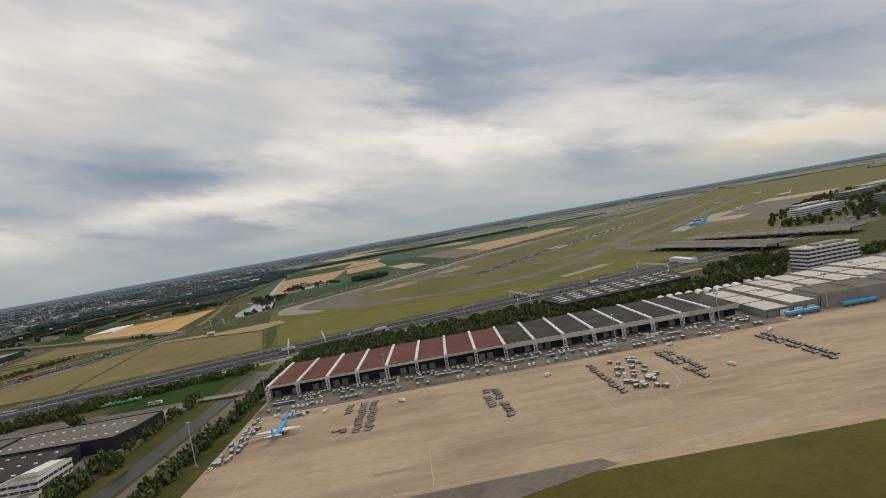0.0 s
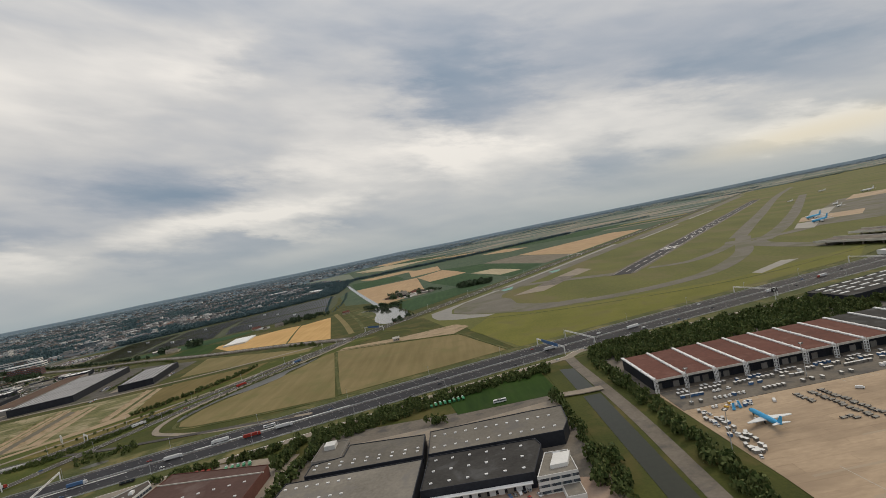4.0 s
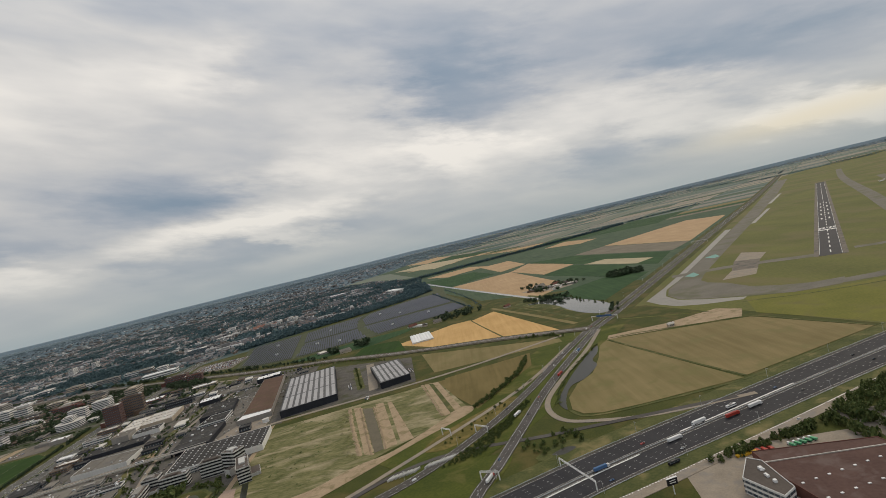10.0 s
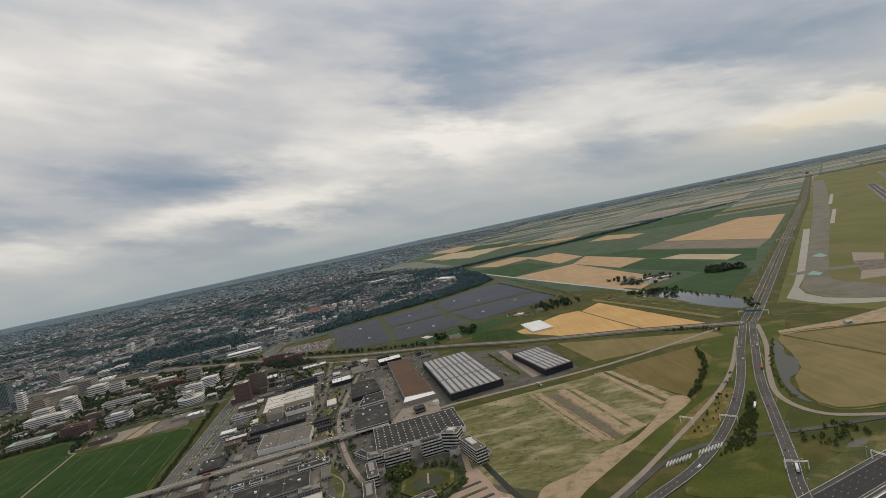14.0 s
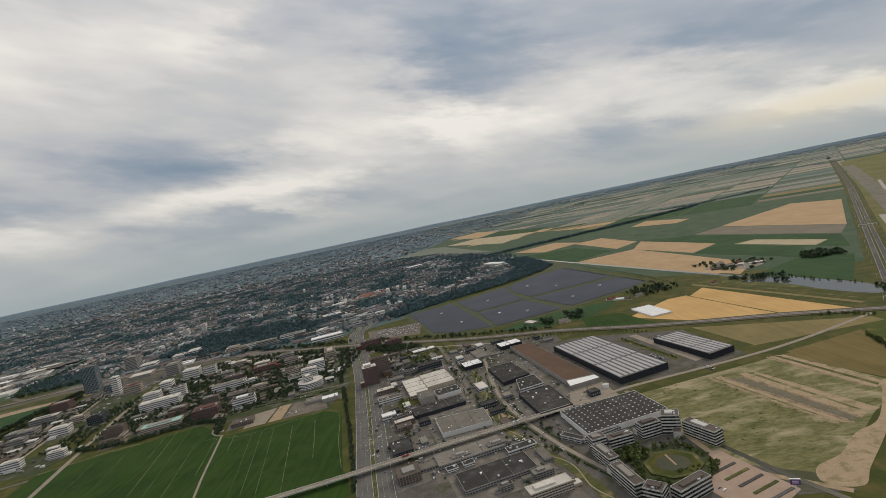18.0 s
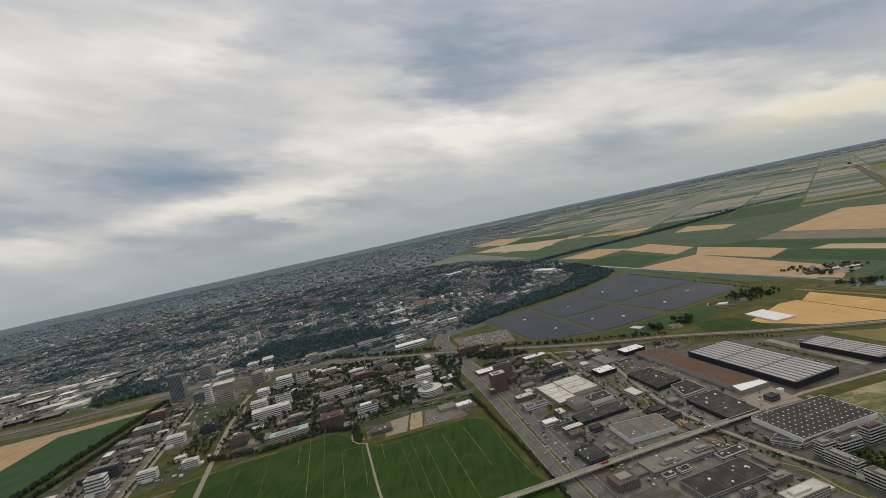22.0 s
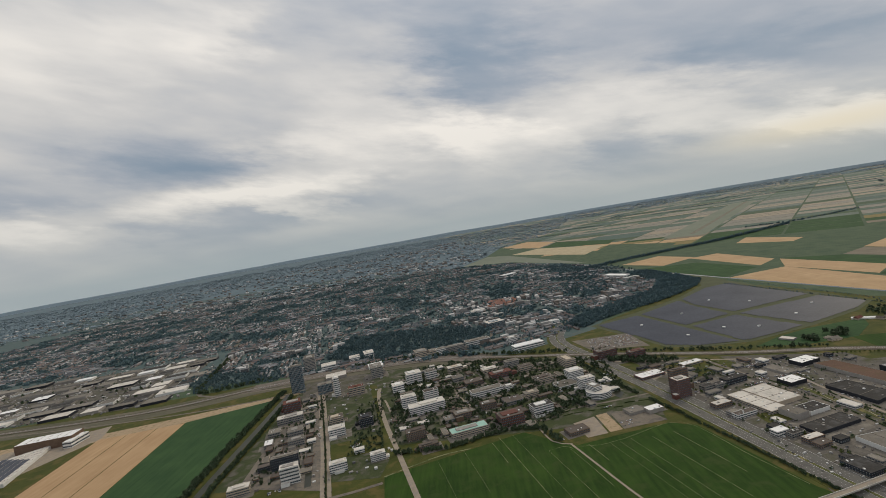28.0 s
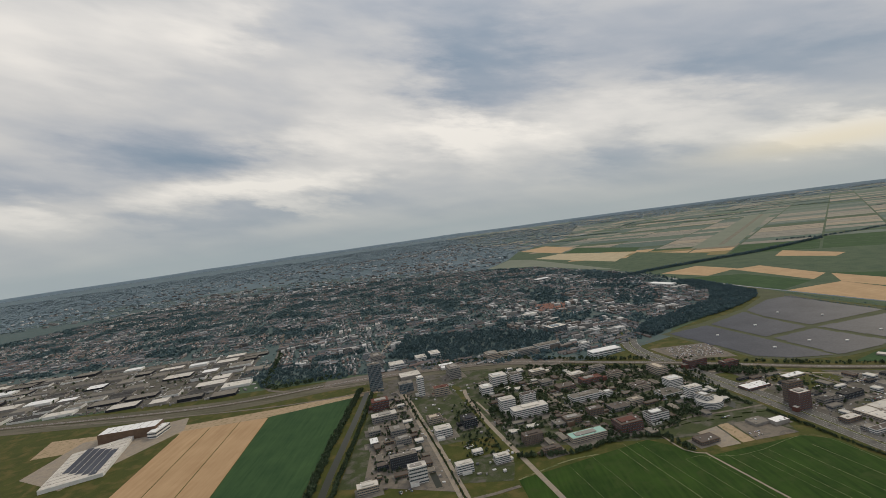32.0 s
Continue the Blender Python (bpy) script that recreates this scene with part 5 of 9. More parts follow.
strip("field_canal", [(-570, 352), (-568.4, 300), (-567.6, 260), (-566, 208), (-559, 120)], 3.8, WATER, 0.07, "dark straight canal beside trees", "canal", 10)
land("canal_lower", [(-42, 86), (-42.5, 50), (-42, 20), (-38, 20), (-39.6, 50), (-39, 86)], WATER, 0.07, "dark water of a straight canal", "canal")
land("canal_upper", [(-42, 104), (-42, 89.5), (-39, 89.5), (-39.3, 103)], WATER, 0.07, "dark water of a straight canal", "canal")
land("canal_bank", [(-45, 106), (-45.5, 20), (-32, 20), (-32, 88), (-35, 104)], GRASS, 0.05, "grassy canal bank", "grass")
land("canal_meadow", [(-66, 100), (-46, 107), (-45, 90), (-64, 89.5)], SPORT, 0.055, "bright green grass beside the canal", "grass")
strip("canal_bridge", [(-46, 88.5), (-42, 88), (-38, 88)], 2.0, PAVING, 0.34, "small concrete bridge over the canal", "bridge", 3, z0=0.2)

# ---------------------------------------------------------------- cargo sheds by the apron


def cargo_bay(x0, x1, y0, y1, h, red):
    roof = RED_ROOF if red else DARK_ROOF
    bay = thing("cargo_shed", "cargo shed bay with %s roof and white ridge beam" % ("red" if red else "dark grey"), "cargo shed", pose(x0, y0, 0), "cargo sheds along the apron")
    w, d = x1 - x0, y1 - y0
    part("roof", boxed(0.02, -0.1, h - 0.16, w - 0.02, d, h), roof, bay)
    part("fascia", boxed(0.0, -0.16, h - 0.75 if not red else h - 0.32, w, -0.1, h + 0.03), LIGHT_ROOF, bay, "pale grey front fascia")
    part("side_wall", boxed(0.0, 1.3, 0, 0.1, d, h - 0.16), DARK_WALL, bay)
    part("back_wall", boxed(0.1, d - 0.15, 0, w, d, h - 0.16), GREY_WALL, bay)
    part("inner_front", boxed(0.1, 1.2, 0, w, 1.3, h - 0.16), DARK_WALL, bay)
    for k in range(3):
        g = 0.5 + k * (w - 0.6) / 3
        part("dock_door", boxed(g, 1.12, 0.0, g + w / 5, 1.2, 1.0), (GREY_WALL, DARK_WALL, PAINTS["grey"])[(k * 5 + int(x0)) % 3], bay)
    beam = bmesh.new()
    brick(beam, -0.22, -0.2, h, 0.22, d, h + 0.2)
    for j in range(6):
        brick(beam, -0.3, 0.3 + j * d / 6, h, 0.3, 0.42 + j * d / 6, h + 0.26)
    part("ridge_beam", beam, WHITE_ROOF, bay, "white ribbed ridge beam")
    tower = bmesh.new()
    for dx in (-0.25, 0.2):
        for dy in (-0.7, -0.25):
            brick(tower, dx, dy, 0, dx + 0.07, dy + 0.07, h + 0.12)
    for j in range(5):
        z = 0.1 + j * h / 5
        brick(tower, -0.25, -0.7, z, 0.27, -0.64, z + 0.06)
        brick(tower, -0.25, -0.24, z, 0.27, -0.18, z + 0.06)
        brick(tower, -0.25, -0.7, z, -0.19, -0.18, z + 0.06)
    part("lattice_column", tower, WHITE_ROOF, bay, "white lattice steel column")
    return bay


STEP = 78.5 / 16
for k in range(16):
    cargo_bay(-31.2 + k * STEP, -31.2 + (k + 1) * STEP, 81.2, 96.0, 2.15, k < 8)

# warehouses in the middle of the flight
building("warehouse", [(-88.8, 70.1), (-69.1, 69.4), (-69.9, 57.5), (-79.5, 54.5), (-90, 55)], 2.0, DARK_WALL, GREY_ROOF, "large grey warehouse with small white rooflights", "warehouse", skylights=(7, 4))
building("warehouse", [(-86.5, 71.2), (-69.1, 70.5), (-69.1, 78.2), (-81.6, 80.1), (-81.7, 75.9), (-86.4, 74.9)], 2.0, DARK_WALL, GREY_ROOF, "grey warehouse with rows of white rooflights", "warehouse", skylights=(9, 3))
building("warehouse", [(-68.3, 70.2), (-49.1, 69.4), (-47.7, 72.7), (-47.2, 78.8), (-52.4, 79.0), (-68.3, 78.6)], 2.1, DARK_WALL, GREY_ROOF, "grey warehouse with a line of rooflights", "warehouse", skylights=(12, 2))
land("hall_hedge_strip", [(-211.5, 231), (-208.5, 232), (-199, 193), (-202, 192)], VERGE, 0.06, "dark green planted strip between two warehouses", "verge")
land("hall_lane", [(-205.5, 234), (-202, 234.5), (-193, 188), (-196.5, 187)], PAVING, 0.06, "pale paved lane between two warehouses", "road")
docks = building("warehouse", [(-68.2, 69.7), (-53.3, 68.8), (-52.8, 66.6), (-55, 59.5), (-69, 60.3)], 2.0, DARK_WALL, DARK_ROOF, "black-roofed warehouse with dock doors", "warehouse", skylights=(6, 3))
corner = docks.matrix_basis.translation
edge = pose(-68.6 - corner.x, 60.1 - corner.y, 0, 0, 0, -3.4)
part("dock_canopy", boxed(0, -0.7, 1.02, 13.2, 0.0, 1.1, m=edge), WHITE_ROOF, docks, "long white dock canopy")
for k in range(12):
    part("dock_door", boxed(0.3 + k * 1.08, -0.06, 0.05, 1.05 + k * 1.08, -0.01, 0.9, m=edge), PAINTS["white"] if k % 3 else PAINTS["grey"], docks)
building("office", [(-53.0, 63.3), (-50.1, 63), (-50.2, 57.5), (-55, 57.5)], 2.3, WHITE_WALL, GREY_ROOF, "white office block beside a warehouse", "office", floors=3, extras=3)
low = building("warehouse_office", [(-87.6, 86), (-83, 85.5), (-82.9, 78.2), (-87.8, 78.7)], 1.0, GREY_WALL, GREY_ROOF, "low grey warehouse office with a white plant room", "office", floors=1)
part("plant_room", boxed(-1.2, 0.4, 0.89, 0.6, 2.4, 1.6), WHITE_WALL, low, "white plant room on the roof")
red_hall = building("warehouse", [(-113.2, 74), (-112.6, 83.2), (-94.6, 79), (-94.4, 63.5), (-112, 61)], 1.9, RED_WALL, WINE_ROOF, "red-roofed warehouse with small rooflights", "warehouse", skylights=(8, 3))
corner = red_hall.matrix_basis.translation
part("roof_edge", boxed(0, -0.08, 1.78, 18.9, 0.08, 1.95, m=pose(-113.0 - corner.x, 79.2 - corner.y, 0, 0, 0, -9)), LIGHT_ROOF, red_hall, "pale raised edge across the roof")
building("office", [(-118.7, 75.5), (-115, 80.6), (-113.5, 78.8), (-114, 70.5), (-116.5, 69)], 2.6, WHITE_WALL, BROWN_ROOF, "angled white office with dark window bands", "office", floors=3, extras=4, band=0.5)
building("warehouse", [(-242, 233.4), (-228.2, 178.5), (-208, 184.6), (-221.4, 238.2)], 2.6, DARK_WALL, METAL_ROOF, "huge dark warehouse with a pale ribbed roof", "warehouse", parapet=0.1)
building("warehouse", [(-200.3, 216.9), (-191.4, 185.3), (-180.1, 189.1), (-187.9, 221.1)], 2.4, DARK_WALL, METAL_ROOF, "dark warehouse with a ribbed grey roof", "warehouse", parapet=0.1)
building("hall", [(-261.3, 249.9), (-246.6, 188.9), (-235.2, 189.6), (-250.9, 250.4)], 1.9, GREY_WALL, SEDUM, "long hall with a brown sedum roof", "hall")
building("hall", [(-246.5, 188.5), (-235.1, 189.2), (-234, 185.2), (-246.4, 182.1)], 1.9, GREY_WALL, WHITE_ROOF, "white-roofed end of a long hall", "hall")
building("hall", [(-254.8, 162.1), (-227.4, 167.1), (-223.6, 149.2), (-250.6, 142.9)], 1.9, WHITE_WALL, DARK_ROOF, "black-roofed hall with a grid of white rooflights", "hall", skylights=(13, 9))
building("hall", [(-275.2, 223.1), (-264.1, 224.8), (-258.4, 205.5), (-270.2, 200.7)], 1.7, DARK_WALL, DARK_ROOF, "black flat-roofed hall on the estate", "hall", extras=2)
building("hall", [(-265.9, 185), (-253.3, 188.1), (-249.3, 166.4), (-261.1, 163.6)], 1.7, DARK_WALL, DARK_ROOF, "black flat-roofed hall on the estate", "hall", extras=2)
building("hall", [(-298.5, 176.9), (-280.2, 178.4), (-277.9, 166), (-295.5, 163.1)], 1.8, WHITE_WALL, GREY_ROOF, "white hall with a grey roof", "hall", extras=2)
building("hall", [(-264.8, 200.6), (-257, 203), (-254.9, 191.3), (-264.9, 188.4)], 1.9, WHITE_WALL, DARK_ROOF, "black-roofed hall with a white office front", "hall", floors=2, extras=2)

# ---------------------------------------------------------------- business parks and estate
building("office_tower", oblong(-563.6, 355.2, 9.4, 7.3, 15), 19.6, BLUE_GLASS, GREY_ROOF, "tall blue-grey glass office tower beside the station", "office tower", floors=14, extras=3)
building("office_tower", oblong(-572.5, 416.0, 14.4, 9.0, 105), 11.3, GREY_WALL, GREY_ROOF, "grey office tower behind the station", "office tower", floors=9, extras=3)
building("apartment_tower", oblong(-528.4, 331.1, 5.9, 4.2, 105), 12.7, WHITE_WALL, LIGHT_ROOF, "slim white apartment tower", "apartment tower", floors=9, extras=1)
building("office", oblong(-514.6, 327.6, 10.4, 6.0, 15), 5.4, BEIGE_WALL, RED_ROOF, "beige office with an orange-red roof", "office", floors=4, extras=3)
building("office", oblong(-540.6, 344.3, 10.0, 8.0, 15), 6.1, BLUE_GLASS, GREY_ROOF, "curved dark glass office by the station", "office", floors=4, extras=3)
building("office", oblong(-506.2, 363.8, 12.8, 8.5, 105), 7.8, GREY_WALL, GREY_ROOF, "grey office slab beside the railway", "office", floors=6, extras=3)
building("office", oblong(-554.6, 314.0, 11.0, 8.5, 15), 6.2, RED_WALL, RED_ROOF, "dark red brick office building", "office", floors=4, extras=3)
building("office", oblong(-549.2, 293.8, 15.4, 7.1, 15), 3.8, GREY_WALL, LIGHT_ROOF, "long grey office with white roof plant", "office", floors=3, extras=3)
building("office", oblong(-537.9, 269.4, 8.5, 8.1, 15), 4.0, GREY_WALL, GREY_ROOF, "low grey office block", "office", floors=3, extras=3)
building("office", oblong(-533.4, 256.3, 8.4, 5.5, 15), 3.6, GREY_WALL, GREY_ROOF, "low grey office with pale roof units", "office", floors=3, extras=3)
building("office", oblong(-530.5, 230.8, 13.2, 4.7, 15), 6.0, DARK_WALL, GREY_ROOF, "dark blue-grey office with a white roof light", "office", floors=5, extras=3)
building("office", oblong(-541.1, 230.5, 5.7, 4.3, 15), 2.5, DARK_WALL, BROWN_ROOF, "low dark courtyard building", "office", floors=2, extras=1)
building("office", oblong(-522.3, 214.3, 8.3, 5.1, 15), 7.8, WHITE_WALL, LIGHT_ROOF, "white office with a bold concrete grid facade", "office", floors=5, extras=3)
building("office", oblong(-544.9, 210.5, 9.6, 5.2, 15), 3.4, BEIGE_WALL, LIGHT_ROOF, "pale square office with white roof plant", "office", floors=3, extras=3)
building("office", oblong(-511.9, 260.7, 9.0, 6.8, 15), 4.6, WHITE_WALL, LIGHT_ROOF, "white four-storey office block", "office", floors=4, extras=3)
building("office", oblong(-517.5, 281.0, 8.5, 7.5, 15), 3.3, BEIGE_WALL, BROWN_ROOF, "beige office with a brown roof", "office", floors=3, extras=3)
building("office", oblong(-501.1, 218.2, 8.1, 4.5, 15), 4.3, WHITE_WALL, LIGHT_ROOF, "white office with dark window stripes", "office", floors=4, extras=3)
building("office", oblong(-483.4, 223.4, 7.1, 4.2, 15), 3.5, WHITE_WALL, LIGHT_ROOF, "white office with dark window stripes", "office", floors=4, extras=3)
building("pavilion", oblong(-494.5, 233.9, 5.2, 3.5, 15), 2.1, WHITE_WALL, LIGHT_ROOF, "small white park pavilion", "pavilion", floors=2, extras=1)
building("office", oblong(-497.5, 270.0, 9.5, 7.6, 105), 4.8, DARK_WALL, DARK_ROOF, "dark angular office with white edges", "office", floors=4, extras=3)
building("office", oblong(-550.0, 259.7, 7.5, 4.5, 105), 2.3, GREY_WALL, WHITE_ROOF, "small grey office with a white roof", "office", floors=2, extras=3)
building("office", oblong(-552.2, 274.8, 7.4, 6.8, 105), 2.7, GREY_WALL, GREY_ROOF, "low grey office in trees", "office", floors=2, extras=3)
building("apartments", oblong(-484.4, 317.2, 7.9, 7.4, 105), 5.3, WHITE_WALL, LIGHT_ROOF, "white stepped apartment block", "apartments", floors=4, extras=3)
building("apartments", oblong(-475.1, 332.6, 10.3, 9.1, 15), 7.1, WHITE_WALL, LIGHT_ROOF, "white stepped apartment block", "apartments", floors=5, extras=3)
building("apartments", oblong(-463.3, 334.6, 7.7, 7.2, 15), 5.9, WHITE_WALL, GREY_ROOF, "white apartment block beside the railway", "apartments", floors=4, extras=3)
building("apartments", oblong(-462.7, 274.0, 20.7, 7.5, 15), 5.3, WHITE_WALL, LIGHT_ROOF, "long white apartment block with tall bays", "apartments", floors=5, extras=3)
building("apartments", oblong(-474.0, 285.1, 8.9, 6.5, 15), 7.2, WHITE_WALL, LIGHT_ROOF, "white apartment wing with many windows", "apartments", floors=6, extras=3)
building("apartments", oblong(-460.8, 289.8, 8.7, 4.8, 15), 7.1, WHITE_WALL, BROWN_ROOF, "white apartment wing with many windows", "apartments", floors=6, extras=3)
building("office", oblong(-466.4, 239.7, 9.7, 5.5, 15), 4.7, BROWN_WALL, BROWN_ROOF, "brown brick stepped office", "office", floors=5, extras=3)
building("office", oblong(-459.4, 226.5, 9.4, 3.8, 15), 2.4, BROWN_WALL, BROWN_ROOF, "low brown brick office wing", "office", floors=3, extras=3)
building("office", oblong(-439.8, 236.9, 18.6, 6.7, 15), 2.8, BEIGE_WALL, TEAL, "long brick office with a pale green copper roof", "office", floors=3, extras=3)
building("office", oblong(-418.4, 240.7, 12.1, 9.0, 15), 5.1, RED_WALL, BROWN_ROOF, "large red brick office with a white gateway", "office", floors=4, extras=3)
building("office", oblong(-401.5, 246.9, 10.9, 6.5, 15), 4.8, WHITE_WALL, DARK_ROOF, "white and black office with window stripes", "office", floors=4, extras=3)
building("office", oblong(-427.5, 286.3, 19.1, 6.9, 15), 3.6, WHITE_WALL, GREY_ROOF, "curved white office with window bands", "office", floors=3, extras=3)
building("office", oblong(-414.2, 287.3, 5.5, 4.5, 15), 3.1, WHITE_WALL, GREY_ROOF, "white office end block", "office", floors=3, extras=1)
building("office", oblong(-416.6, 314.6, 14.2, 6.9, 15), 3.4, RED_WALL, RED_ROOF, "building with a bright dark-red roof", "office", floors=3, extras=3)
building("office", oblong(-423.3, 326.8, 10.1, 6.6, 15), 3.2, BEIGE_WALL, LIGHT_ROOF, "beige low office with pale roof", "office", floors=3, extras=3)
building("office", oblong(-446.7, 343.4, 10.6, 6.5, 15), 3.4, BEIGE_WALL, LIGHT_ROOF, "beige low office beside the railway", "office", floors=3, extras=3)
building("office", oblong(-407.3, 331.9, 9.3, 5.9, 15), 4.5, GREY_WALL, GREY_ROOF, "plain grey four-storey office block", "office", floors=4, extras=3)
building("office", oblong(-399.7, 318.3, 8.7, 6.7, 15), 3.7, BEIGE_WALL, BROWN_ROOF, "tan office with a stepped roof", "office", floors=3, extras=3)
building("office", oblong(-372.5, 268.1, 8.5, 4.8, 15), 7.3, WHITE_WALL, LIGHT_ROOF, "white rounded office tower with window bands", "office", floors=7, extras=3)
building("office", oblong(-374.5, 289.4, 8.9, 7.3, 15), 5.6, WHITE_WALL, LIGHT_ROOF, "white office tower with rounded ends", "office", floors=6, extras=3)
building("office", oblong(-372.9, 315.9, 12.7, 7.0, 105), 4.9, BEIGE_WALL, GREY_ROOF, "beige office block by the railway", "office", floors=4, extras=3)
building("office", oblong(-382.1, 278.4, 12.3, 9.4, 15), 2.1, WHITE_WALL, GREY_ROOF, "low white office wing", "office", floors=2, extras=3)
building("office", oblong(-392.3, 293.2, 10.0, 7.3, 15), 3.1, BEIGE_WALL, BROWN_ROOF, "tan brick office block", "office", floors=3, extras=3)
building("office", oblong(-428.1, 264.4, 8.4, 5.2, 15), 3.6, BROWN_WALL, BROWN_ROOF, "brown brick office among trees", "office", floors=3, extras=3)
building("office", oblong(-414.4, 266.9, 10.2, 7.9, 15), 2.3, GREY_WALL, BROWN_ROOF, "low brown-roofed office among trees", "office", floors=2, extras=3)
building("office", oblong(-403.2, 271.6, 8.2, 4.9, 15), 2.9, BEIGE_WALL, GREY_ROOF, "small grey-beige office among trees", "office", floors=3, extras=3)
building("office", oblong(-442.6, 256.6, 8.8, 6.0, 15), 3.5, BROWN_WALL, GREY_ROOF, "brown brick office block", "office", floors=3, extras=3)
building("office", oblong(-450.0, 255.2, 6.6, 5.2, 105), 2.0, GREY_WALL, GREY_ROOF, "low grey office wing", "office", floors=2, extras=3)
building("office", oblong(-434.7, 308.1, 11.7, 7.5, 15), 2.7, BROWN_WALL, BROWN_ROOF, "low brown office among trees", "office", floors=2, extras=3)
building("office", oblong(-445.0, 321.0, 7.4, 6.8, 15), 2.8, GREY_WALL, GREY_ROOF, "low grey office among trees", "office", floors=2, extras=3)
building("clubhouse", oblong(-390.5, 218.8, 9.7, 6.5, 15), 1.9, BROWN_WALL, BROWN_ROOF, "brown-roofed clubhouse beside the pasture", "clubhouse", floors=2, extras=3)
building("shop", oblong(-389.8, 373.7, 24.0, 8.6, 15), 3.3, WHITE_WALL, WHITE_ROOF, "long white flat-roofed shop", "shop", floors=2, extras=3)
building("office", oblong(-474.8, 397.1, 10.9, 9.5, 105), 5.4, BEIGE_WALL, GREY_ROOF, "beige office by the railway", "office", floors=4, extras=3)
building("office", oblong(-464.3, 395.7, 8.6, 6.5, 105), 4.6, BEIGE_WALL, GREY_ROOF, "beige office by the railway", "office", floors=3, extras=3)
building("office", oblong(-457.4, 395.2, 9.3, 6.7, 15), 5.0, WHITE_WALL, GREY_ROOF, "white office by the railway", "office", floors=4, extras=3)
building("office", oblong(-446.7, 397.3, 15.5, 6.3, 15), 5.0, GREY_WALL, GREY_ROOF, "curved grey office by the railway", "office", floors=4, extras=3)
building("office", oblong(-427.4, 406.6, 20.6, 8.8, 15), 4.7, WHITE_WALL, GREY_ROOF, "white shop block in the town centre", "office", floors=3, extras=3)
building("apartments", oblong(-399.6, 393.6, 7.5, 6.8, 15), 5.0, WHITE_WALL, GREY_ROOF, "white apartment block in the town centre", "apartments", floors=4, extras=3)
building("office", oblong(-555.0, 409.8, 12.2, 11.3, 15), 3.6, WHITE_WALL, LIGHT_ROOF, "white low building at the station", "office", floors=2, extras=3)
building("apartments", oblong(-535.0, 421.6, 10.8, 9.1, 105), 3.7, WHITE_WALL, LIGHT_ROOF, "white apartment row by the park", "apartments", floors=3, extras=3)
building("apartments", oblong(-523.0, 425.0, 12.8, 8.5, 105), 4.9, WHITE_WALL, LIGHT_ROOF, "white apartment row by the park", "apartments", floors=3, extras=3)
building("office_tower", oblong(-329.3, 250.5, 9.4, 3.6, 15), 10.1, BROWN_WALL, BROWN_ROOF, "dark red-brown brick tower", "office tower", floors=8, extras=3)
building("office_tower", oblong(-333.0, 240.3, 7.2, 6.1, 15), 9.1, RED_WALL, LIGHT_ROOF, "red-brown brick tower beside the avenue", "office tower", floors=8, extras=3)
building("office", oblong(-346.4, 320.1, 13.1, 6.9, 15), 5.0, RED_WALL, GREY_ROOF, "red brick office beside the railway", "office", floors=4, extras=3)
building("office", oblong(-330.0, 309.8, 10.6, 5.2, 15), 4.5, RED_WALL, GREY_ROOF, "red brick office beside the railway", "office", floors=4, extras=3)
building("terrace", oblong(-336.0, 273.1, 15.0, 7.5, 15), 1.6, RED_WALL, WHITE_ROOF, "low red terrace with white ridges", "terrace", floors=1, extras=3)
building("terrace", oblong(-308.9, 281.8, 12.9, 5.0, 15), 1.4, BEIGE_WALL, WHITE_ROOF, "low terrace with white roofs", "terrace", floors=1, extras=3)
building("canopy", oblong(-351.6, 228.5, 7.7, 5.1, 15), 1.8, GREY_WALL, WHITE_ROOF, "white-roofed garden centre hall", "canopy", floors=0, extras=3)
building("hall", oblong(-360.1, 230.8, 7.8, 6.7, 15), 1.3, GREY_WALL, GREY_ROOF, "low grey hall with roof stripes", "hall", floors=0, extras=3)
building("hall", oblong(-318.9, 243.3, 6.1, 4.0, 15), 2.4, GREY_WALL, DARK_ROOF, "dark-roofed unit with white edge", "hall", floors=2, extras=3)
building("hall", oblong(-313.0, 243.1, 6.2, 3.3, 15), 2.4, GREY_WALL, DARK_ROOF, "dark-roofed unit with white edge", "hall", floors=2, extras=3)
building("hall", oblong(-303.8, 246.6, 12.3, 4.7, 15), 2.9, DARK_WALL, DARK_ROOF, "dark hall with a black roof", "hall", floors=2, extras=3)
building("hall", oblong(-299.4, 224.0, 19.7, 12.8, 105), 1.9, BEIGE_WALL, LIGHT_ROOF, "wide hall with a stained beige roof", "hall", floors=0, extras=3)
building("hall", oblong(-309.2, 218.8, 24.3, 8.8, 105), 1.6, BEIGE_WALL, LIGHT_ROOF, "long hall with a beige roof", "hall", floors=2, extras=3)
building("hall", oblong(-303.4, 202.7, 8.8, 6.2, 105), 2.7, GREY_WALL, GREY_ROOF, "tall grey metal-clad hall", "hall", floors=0, extras=3)
building("hall", oblong(-294.2, 204.8, 10.3, 7.3, 15), 1.8, WHITE_WALL, DARK_ROOF, "hall with a dark roof and white wall", "hall", floors=0, extras=3)
building("office", oblong(-319.9, 209.4, 10.0, 3.6, 15), 2.0, WHITE_WALL, BROWN_ROOF, "white office with slim columns", "office", floors=2, extras=3)
building("office", oblong(-323.3, 221.8, 8.3, 4.4, 15), 2.2, BROWN_WALL, LIGHT_ROOF, "brown office with pale roof", "office", floors=2, extras=3)
building("office", oblong(-323.3, 211.8, 4.8, 3.4, 15), 1.9, GREY_WALL, GREY_ROOF, "small grey office on the estate", "office", floors=2, extras=1)
